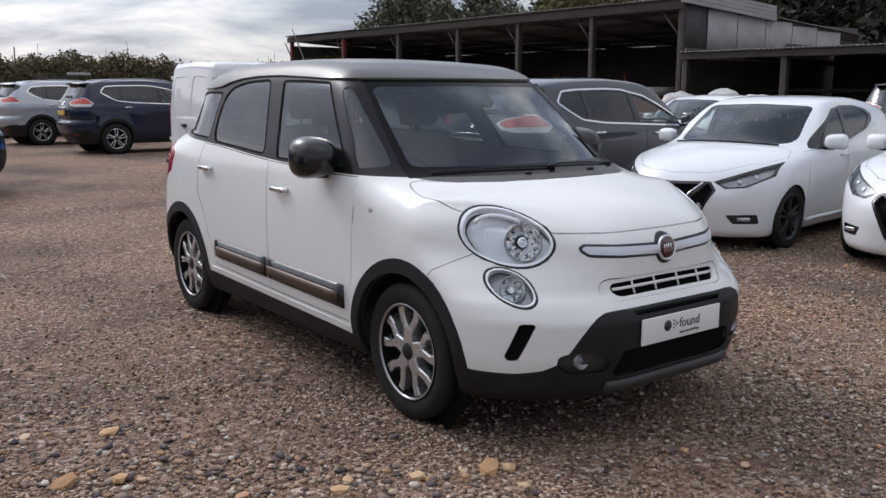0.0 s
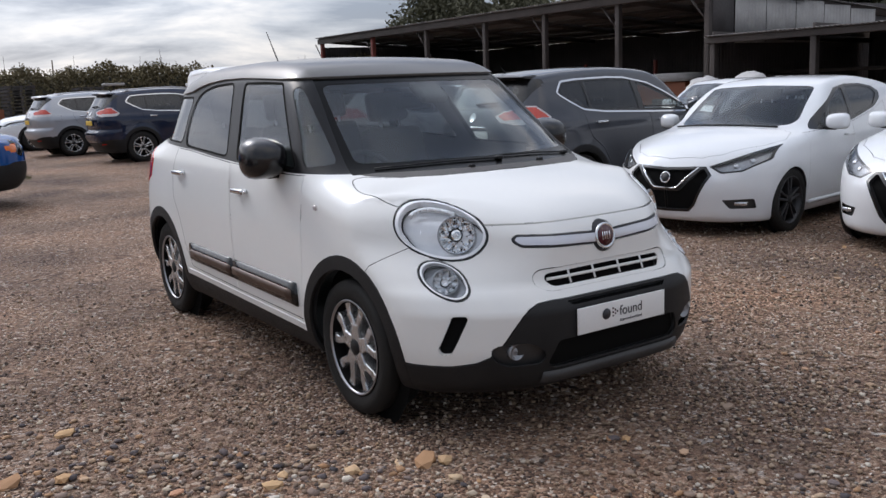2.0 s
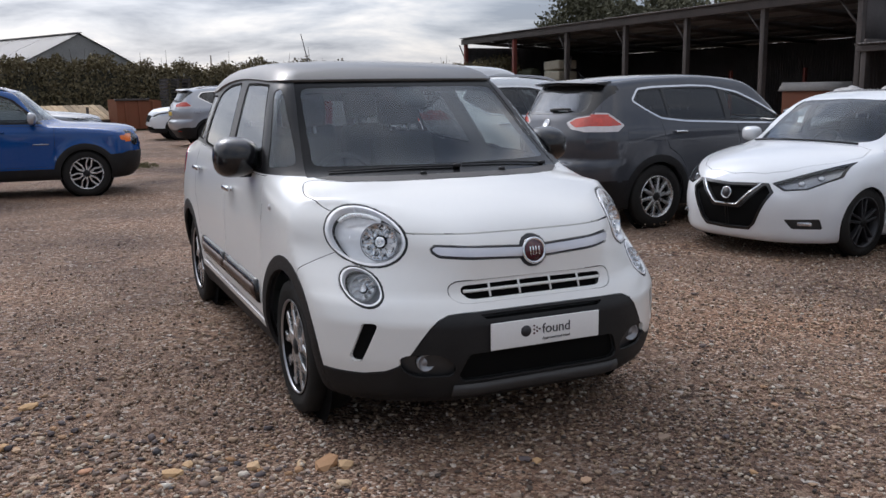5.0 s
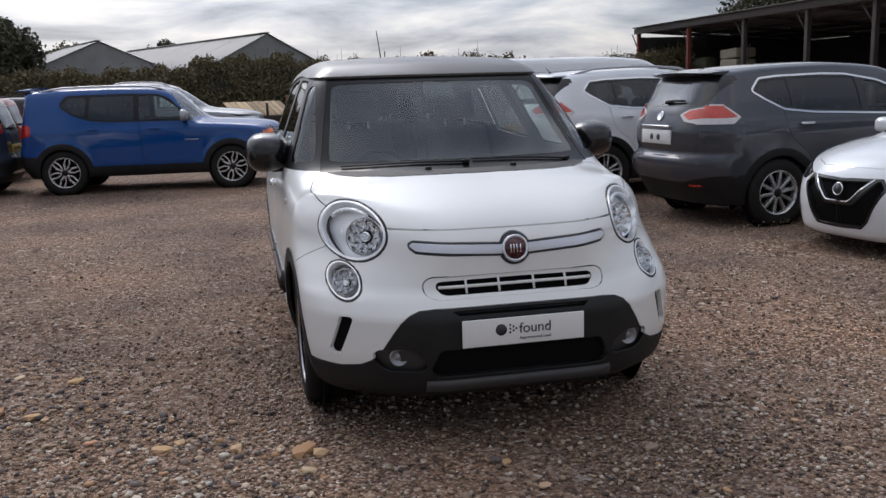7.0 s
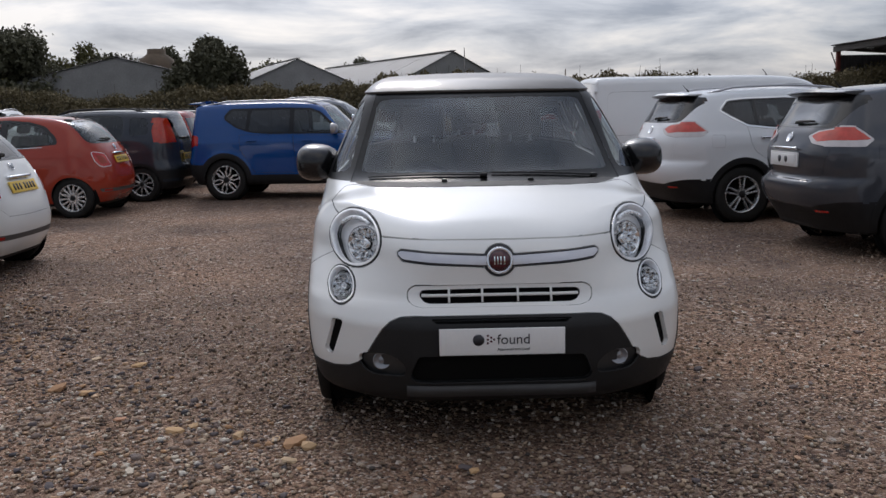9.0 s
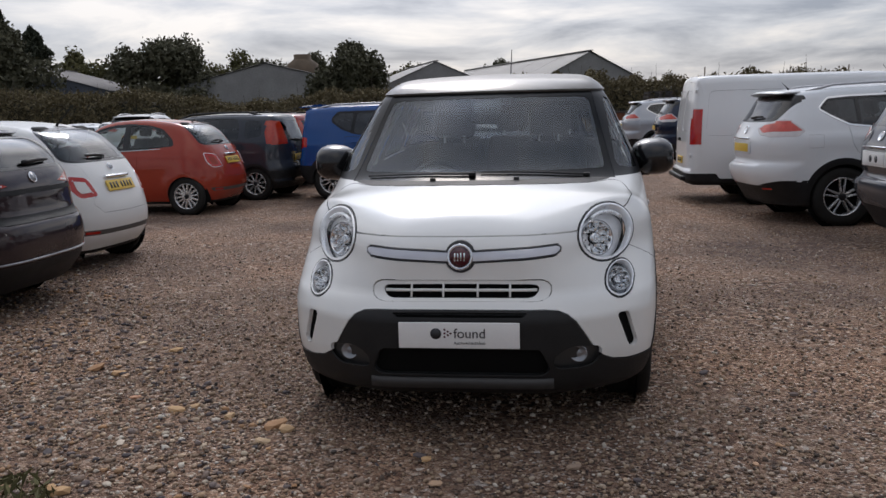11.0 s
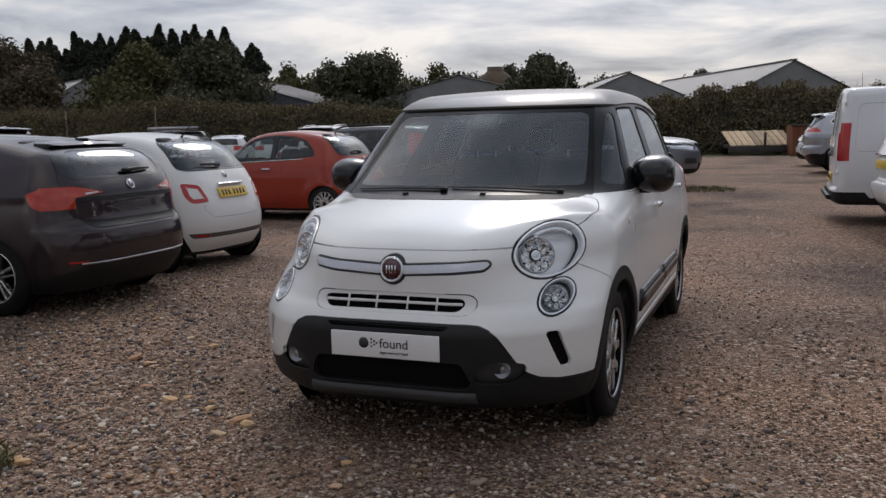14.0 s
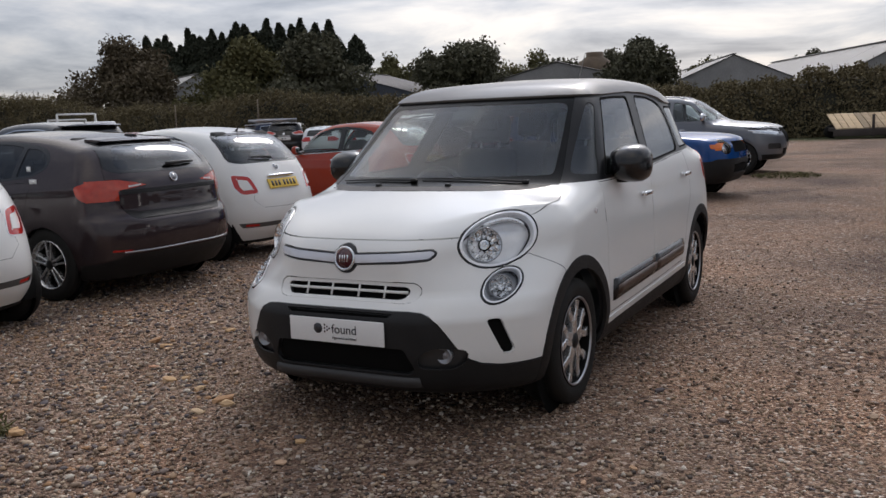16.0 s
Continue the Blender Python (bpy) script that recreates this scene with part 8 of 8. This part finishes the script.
def skip_bin():
    b = thing("waste_skip", "rusty orange steel skip near the hedge", "skip")
    bm = slab([(-0.95, 0.05), (0.80, 0.05), (0.98, 0.6), (0.98, 1.25), (0.4, 1.34), (-0.98, 1.34)], 1.4, "xz")
    part("body", bm, ORANGE, b, smooth=False)
    for x in (-0.6, 0.0, 0.6):
        part("rib", box((0.08, 0.06, 1.1), (x, -0.03, 0.68), None, 0.01), ORANGE, b)
    part("rim", box((1.5, 0.10, 0.09), (-0.3, -0.03, 1.32), None, 0.02), RUST, b)
    b.location = (5.6, 41.0, 0)
    b.rotation_euler = (0, 0, radians(10))


def pallet_stack(x, y, layers, turn):
    p = thing("pallet_stack", "stack of dark weathered wooden pallets", "pallets", "pallet stacks by the hedge")
    board = bpy.data.meshes.new("pallet_board")
    b = box((1.2, 0.10, 0.022), (0, 0, 0))
    b.to_mesh(board)
    b.free()
    block = bpy.data.meshes.new("pallet_block")
    b = box((0.10, 1.0, 0.09), (0, 0, 0))
    b.to_mesh(block)
    b.free()
    for k in range(layers):
        z = 0.15 * k
        for i in range(5):
            part_mesh("pallet_board", board, DARK_WALL, p, smooth=False).location = (0.02 * (k % 3), -0.44 + 0.22 * i, z + 0.125)
        for i in range(3):
            part_mesh("pallet_block", block, DARK_WALL, p, smooth=False).location = (-0.52 + 0.52 * i + 0.02 * (k % 3), 0, z + 0.06)
    p.matrix_world = pose(x, y, 0, 0, 0, turn)


wooden_deck()
skip_bin()
for x, y, nlay, turn in ((7.4, 42.6, 15, 8), (8.9, 42.8, 12, -5), (10.4, 42.9, 14, 4), (11.9, 43.2, 11, 0)):
    pallet_stack(x, y, nlay, turn)
lampless = thing("post_with_cap", "thin post with a small flat pale cap", "post")
part("post", tube([(0, 0, 0), (0, 0, 2.1)], 0.05, 8), RUST, lampless)
part("cap", box((0.9, 0.5, 0.12), (0, 0, 2.15), None, 0.03), PALE_SHEET, lampless)
lampless.location = (11.2, 41.5, 0)
for i, (x, y, h) in enumerate(((-38, 43, 3.2), (-31.5, 43.5, 3.3), (10.8, 52, 3.7), (18, 50, 3.5))):
    p = tagged(part("pole", tube([(0, 0, 0), (0.05, 0, h)], 0.05, 6, 0.7), TIMBER), "thin weathered wooden pole by the hedge", "pole")
    p.location = (x, y, 0)

# things stored in and before the shed
roll = tagged(part("fabric_roll", lathe([(0, 0.0), (0, 0.32), (0.03, 0.35), (2.3, 0.35), (2.33, 0.32), (2.33, 0.0)], 20, "y"), material("mossy_fabric", (0.07, 0.075, 0.045), 0.9, vary=0.3, scale=4)), "mossy green roll on a stack in the shed", "roll")
roll.location = (27.2, 43.4, 2.35)
stack = thing("crate_stack", "dark wooden crates stacked under the shed roof", "crates")
for k in range(3):
    part("crate", box((1.3, 3.2, 0.65), (0, 0, 0.34 + 0.66 * k), None, 0.02), DARK_WALL, stack)
stack.location = (27.3, 43.6, 0)
for k, (dz, tilt) in enumerate(((2.0, 6), (2.52, -10))):
    c = tagged(part("foam_block", box((1.2, 1.4, 0.48), (0, 0, 0.24), None, 0.10), material("cream_foam", (0.42, 0.39, 0.31), 0.9, vary=0.15, scale=3)), "cream coloured padded block stacked in the shed", "block")
    c.matrix_world = pose(27.3, 41.0, dz, tilt * 0.3, 0, 4)
base = tagged(part("timber_stack", box((1.4, 1.6, 2.0), (0, 0, 1.0), None, 0.03), TIMBER), "stacked timber under the shed roof", "timber")
base.location = (27.4, 41.0, 0)
ladder = thing("ladder", "grey metal ladder leaning against a shed post", "ladder")
for sx in (-0.2, 0.2):
    part("ladder_rail", box((0.05, 0.06, 3.2), (0, sx, 1.6), None), M["satin"], ladder)
for k in range(9):
    part("rung", box((0.03, 0.40, 0.03), (0, 0, 0.3 + 0.33 * k), None), M["satin"], ladder)
ladder.matrix_world = pose(26.6, 39.7, 0, 0, 8)
bin_ = thing("storage_bin", "orange storage bin with a grey lid in the shed", "bin")
part("body", box((1.6, 2.4, 1.3), (0, 0, 0.65), None, 0.05), ORANGE, bin_)
part("lid", slab([(-1.3, 1.31), (1.3, 1.31), (1.1, 1.62), (-1.1, 1.62)], 1.8, "yz", (-0.9, 0, 0)), PALE_SHEET, bin_)
bin_.location = (27.5, 23.4, 0)
for i, y in enumerate((22.0, 26.2, 30.4)):
    p = tagged(part("red_post", box((0.12, 0.12, 2.2), (0, 0, 1.1), None, 0.01), RED_STEEL), "faded red steel post inside the shed", "post")
    p.location = (29.5, y, 0)


def rubble_sack(x, y, z, s, seed, label="heap of white plastic sacks"):
    rng = random.Random(seed)
    bm = bmesh.new()
    bmesh.ops.create_icosphere(bm, subdivisions=3, radius=s)
    for v in bm.verts:
        k = 1 + 0.35 * noise.noise(v.co * (1.6 / s) + Vector((seed, 0, 0))) + 0.12 * noise.noise(v.co * (5 / s))
        v.co = Vector((v.co.x * k, v.co.y * k * 1.2, max(-s * 0.5, v.co.z * k * 0.75)))
    o = tagged(part("plastic_sack", bm, material("white_plastic_sheet", (0.42, 0.41, 0.40), 0.5, vary=0.2, scale=3, bump=0.5, bump_scale=12)), label, "sacks")
    o.location = (x, y, z)


table = tagged(part("loading_block", box((2.4, 6.5, 0.85), (0, 0, 0.42), None, 0.04), DARK_WALL), "low dark block of stored material before the shed", "block")
table.location = (22.0, 15.2, 0)
rubble_sack(21.8, 15.7, 1.1, 0.55, 3)
rubble_sack(21.9, 14.6, 1.05, 0.45, 5)
rubble_sack(22.0, 17.4, 1.05, 0.50, 7)

# ---- cars further off ----
another(white_suv, "silver SUV parked behind the grey pickup", M["cool_white"], M["silver"], 0.8, 24.6, 2, SUV, 0)
another(grey_suv, "dark SUV in the far row by the hedge", M["grey"], M["black"], -20.8, 32.6, 120, SUV)
another(micra, "white hatchback in the far row by the hedge", None, None, -18.4, 32.0, 115, HATCH)
another(micra, "white hatchback in the far row beside another", None, None, -15.6, 31.5, 112, HATCH)
another(white_city, "small white city car in the far row", None, None, -13.4, 30.0, 110, CITY)
another(white_suv, "white SUV in the middle of the far row", None, None, -11.2, 27.5, 100, SUV)
rack_van = another(white_suv, "blue and white car with a roof rack by the hedge", M["cool_white"], M["navy"], -25.2, 36.0, 60, SUV)
another(micra, "silver hatchback behind the coral red city car", M["cool_white"], M["silver"], -8.6, 15.0, 170, HATCH)
another(red_city, "red city car behind the brown hatchback", None, None, -17.5, 20.5, 150, CITY)
another(grey_suv, "dark grey SUV behind the white city car", None, None, -9.0, 11.0, 172, SUV)
rack = thing("roof_rack", "grey steel roof rack on the car by the hedge", "roof rack")
for y in np.linspace(-1.0, 1.0, 6):
    part("crossbar", box((1.2, 0.04, 0.04), (0, y, 0), None), M["satin"], rack)
for x in (-0.6, 0.6):
    part("rack_rail", box((0.05, 2.2, 0.16), (x, 0, 0.05), None), M["satin"], rack)
rack.matrix_world = pose(-24.8, 36.6, 1.80, 0, 0, 150)
loader = thing("small_tipper", "small white tipper truck with a steel headboard frame", "truck")
part("cab", slab([(-0.9, 0.5), (0.9, 0.5), (0.95, 1.2), (0.6, 1.95), (-0.85, 2.0)], 1.7, "xz", (0, -0.85, 0), 0.06), M["van_white"], loader)
part("bed", box((2.6, 1.7, 0.35), (-2.3, 0, 0.9), None, 0.02), RUST, loader)
for y in (-0.75, 0.75):
    part("frame_post", box((0.07, 0.07, 1.1), (-1.2, y, 1.75), None), M["paper"], loader)
    part("rear_post", box((0.07, 0.07, 0.9), (-2.3, y, 1.65), None), M["paper"], loader)
part("frame_bar", box((0.07, 1.5, 0.07), (-1.2, 0, 2.30), None), M["paper"], loader)
part("rear_bar", box((0.07, 1.5, 0.07), (-2.3, 0, 2.10), None), M["paper"], loader)
for x in (0.2, -2.6):
    for sd in (1, -1):
        wheel((10, "single"), 0.34, 0.21, 0.2, loader, (x, sd * 0.8, 0.34), 1, 20).rotation_euler = (0, 0, radians(90 * sd))
loader.matrix_world = pose(-23.2, 23.4, 0, 0, 0, -20)

# an old four-wheel drive by the lean-to
old = another(grey_suv, "old dark green four-wheel drive by the lean-to", M["grey"], M["old_green"], 18.2, 8.6, 8, SUV)

# ---- loose stones on the ground ----
def pebble_shape(rng, subdiv):
    bm = bmesh.new()
    bmesh.ops.create_icosphere(bm, subdivisions=subdiv, radius=1)
    off = Vector(rng.normal(size=3) * 10)
    for v in bm.verts:
        k = 1 + 0.45 * noise.noise(v.co * 0.9 + off) + 0.35 * noise.noise(v.co * 2.3 + off)
        v.co *= k
    sx, sy, sz = rng.uniform(0.8, 1.25), rng.uniform(0.7, 1.0), rng.uniform(0.45, 0.75)
    for v in bm.verts:
        v.co = Vector((v.co.x * sx, v.co.y * sy, v.co.z * sz))
    me = bpy.data.meshes.new("stone")
    bm.to_mesh(me)
    bm.free()
    return me


MIXED = [(0.0, (0.060, 0.055, 0.060)), (0.22, (0.145, 0.118, 0.115)), (0.45, (0.25, 0.185, 0.150)), (0.66, (0.36, 0.255, 0.17)), (0.82, (0.40, 0.225, 0.115)), (0.92, (0.52, 0.425, 0.32)), (1.0, (0.62, 0.57, 0.50))]
GREYS = [(0.0, (0.07, 0.058, 0.052)), (0.25, (0.19, 0.136, 0.10)), (0.55, (0.31, 0.215, 0.142)), (0.8, (0.40, 0.305, 0.22)), (1.0, (0.60, 0.54, 0.46))]
WARM = [(0.0, (0.36, 0.20, 0.11)), (0.5, (0.52, 0.33, 0.17)), (0.8, (0.56, 0.42, 0.28)), (1.0, (0.44, 0.22, 0.13))]
PEBBLE = stone_material("mixed_pebbles", GREYS, True)
COARSE = stone_material("coarse_mixed_stones", MIXED, True)
STONE = stone_material("grey_brown_stone", MIXED, False)
OCHRE = stone_material("ochre_stone", WARM, False)


def scatter():
    rng = np.random.default_rng(21)
    shapes = [pebble_shape(rng, 1) for _ in range(8)]
    base = []
    for me in shapes:
        co = np.zeros(len(me.vertices) * 3)
        me.vertices.foreach_get("co", co)
        tri = np.zeros(len(me.polygons) * 3, int)
        me.polygons.foreach_get("vertices", tri)
        base.append((co.reshape(-1, 3), tri.reshape(-1, 3)))
    icos = bpy.data.meshes.new("tmp")
    b = bmesh.new()
    bmesh.ops.create_icosphere(b, subdivisions=1, radius=1)
    b.to_mesh(icos)
    b.free()
    small = []
    co = np.zeros(len(icos.vertices) * 3)
    icos.vertices.foreach_get("co", co)
    tri = np.zeros(len(icos.polygons) * 3, int)
    icos.polygons.foreach_get("vertices", tri)
    co, tri = co.reshape(-1, 3), tri.reshape(-1, 3)
    bpy.data.meshes.remove(icos)
    def strew(name, x, y, size, mat, label, flat=(0.45, 0.8), rough=0.22):
        n = len(x)
        a = rng.random(n) * 6.28
        jig = 1 + rough * rng.normal(size=(n, len(co)))
        P = co[None] * jig[:, :, None] * size[:, None, None]
        P[:, :, 1] *= rng.uniform(0.6, 1.0, n)[:, None]
        P[:, :, 2] *= rng.uniform(*flat, n)[:, None]
        c, s = np.cos(a)[:, None], np.sin(a)[:, None]
        X, Y = P[:, :, 0] * c - P[:, :, 1] * s, P[:, :, 0] * s + P[:, :, 1] * c
        P = np.stack([X + x[:, None], Y + y[:, None], P[:, :, 2] + size[:, None] * 0.15], 2).reshape(-1, 3)
        T = (tri[None] + (np.arange(n) * len(co))[:, None, None]).reshape(-1)
        me = bpy.data.meshes.new(name)
        me.vertices.add(len(P))
        me.vertices.foreach_set("co", P.ravel())
        me.loops.add(len(T))
        me.loops.foreach_set("vertex_index", T)
        me.polygons.add(len(T) // 3)
        me.polygons.foreach_set("loop_start", np.arange(len(T) // 3) * 3)
        me.update(calc_edges=True)
        tagged(part_mesh(name, me, mat), label, name, kind="stuff")

    # small pebbles: one mesh
    n = 46000
    x = rng.uniform(-3.5, 9.0, n * 3)
    y = rng.uniform(0.2, 9.5, n * 3)
    near = np.exp(-np.maximum(0, y - 2.6) / 2.2)
    clump = 0.55 + 0.45 * np.sin(x * 2.1 + 1.3 * np.sin(y * 1.7)) * np.sin(y * 2.6 + x * 0.6)
    keep = rng.random(n * 3) < near * (0.35 + 0.65 * clump)
    x, y = x[keep][:n], y[keep][:n]
    strew("pebbles", x, y, 0.0055 + 0.009 * rng.random(len(x)) ** 2.2, PEBBLE, "loose mixed pebbles strewn over the gravel yard")
    # a band of coarse, washed-out stones along the near side of the yard
    n = 40000
    x, y = rng.uniform(-3.5, 6.5, n), rng.uniform(0.8, 7.5, n)
    edge = 4.45 - 1.29 * (x - 1.06) - y + 0.35 * np.sin(x * 3.1) * np.sin(y * 2.3)
    edge = np.where(x > 2.2, np.minimum(edge, 2.15 - y), edge)
    patchy = 0.5 + 0.5 * np.sin(x * 4.3 + 2 * np.sin(y * 3.7)) * np.sin(y * 5.1 + x)
    keep = rng.random(n) < np.clip(edge * 1.6, 0, 1) * (0.35 + 0.65 * patchy)
    x, y = x[keep][:9500], y[keep][:9500]
    strew("coarse_stones", x, y, 0.009 + 0.017 * rng.random(len(x)) ** 2.5, COARSE, "coarse slate, tan and cream stones in a washed-out band", (0.3, 0.6), 0.26)
    # larger stones, each its own piece of the ground
    for me in shapes:
        me.materials.append(STONE)
        me.polygons.foreach_set("use_smooth", [False] * len(me.polygons))
    warm = []
    for me in shapes[:4]:
        w = me.copy()
        w.materials.clear()
        w.materials.append(OCHRE)
        warm.append(w)

    def stone(me, px, py, r, turn):
        ob = new("stone", me)
        ob.parent = ground
        ob.location, ob.rotation_euler, ob.scale = (px, py, r * 0.16), (rng.normal() * 0.15, rng.normal() * 0.15, turn), (r, r * 0.85, r * 0.62)
    for px, py, r in ((2.175, 2.57, 0.062), (2.24, 2.53, 0.045), (2.18, 2.37, 0.040), (2.95, 2.22, 0.030), (1.07, 3.87, 0.050), (0.76, 4.04, 0.035), (0.77, 3.44, 0.055), (0.96, 3.36, 0.045), (1.59, 2.76, 0.045), (1.28, 2.94, 0.035), (1.90, 2.68, 0.045),
                      (1.55, 1.77, 0.050), (1.5, 1.80, 0.035), (3.03, 1.98, 0.030), (1.66, 2.82, 0.035), (2.08, 2.62, 0.030), (1.02, 3.30, 0.030), (2.9, 2.26, 0.026)):
        stone(warm[int(rng.integers(4))], px, py, r, rng.random() * 6.28)
    k = 0
    while k < 262:
        px, py = rng.uniform(-2.0, 7.5), rng.uniform(0.9, 5.5)
        if 2.1 < px < 4.1 and py > 2.3 or rng.random() > math.exp(-max(0, py - 2.4) / 1.1):
            continue
        stone(shapes[int(rng.integers(8))] if rng.random() < 0.86 else warm[int(rng.integers(4))], px, py, 0.013 + 0.020 * rng.random() ** 2, rng.random() * 6.28)
        k += 1


scatter()
# weeds at the edge of the yard
def weed_patch(px, py, r, count, seed, label):
    rng = np.random.default_rng(seed)
    n = count
    a, d = rng.random(n) * 6.28, r * np.sqrt(rng.random(n))
    P = np.stack([px + d * np.cos(a), py + d * np.sin(a), 0.02 + 0.10 * rng.random(n) * (1 - d / r * 0.6)], 1)
    tagged(part_mesh("weeds", leaf_mesh("weeds", P, 0.035 * (0.5 + rng.random(n)), rng, 0.25), LEAF["olive"], smooth=False), label, "weeds", kind="stuff")


weed_patch(1.42, 1.66, 0.16, 120, 5, "sparse green weeds in the gravel")
weed_patch(2.9, 19.0, 0.7, 700, 6, "tuft of green weeds beside the grey pickup")
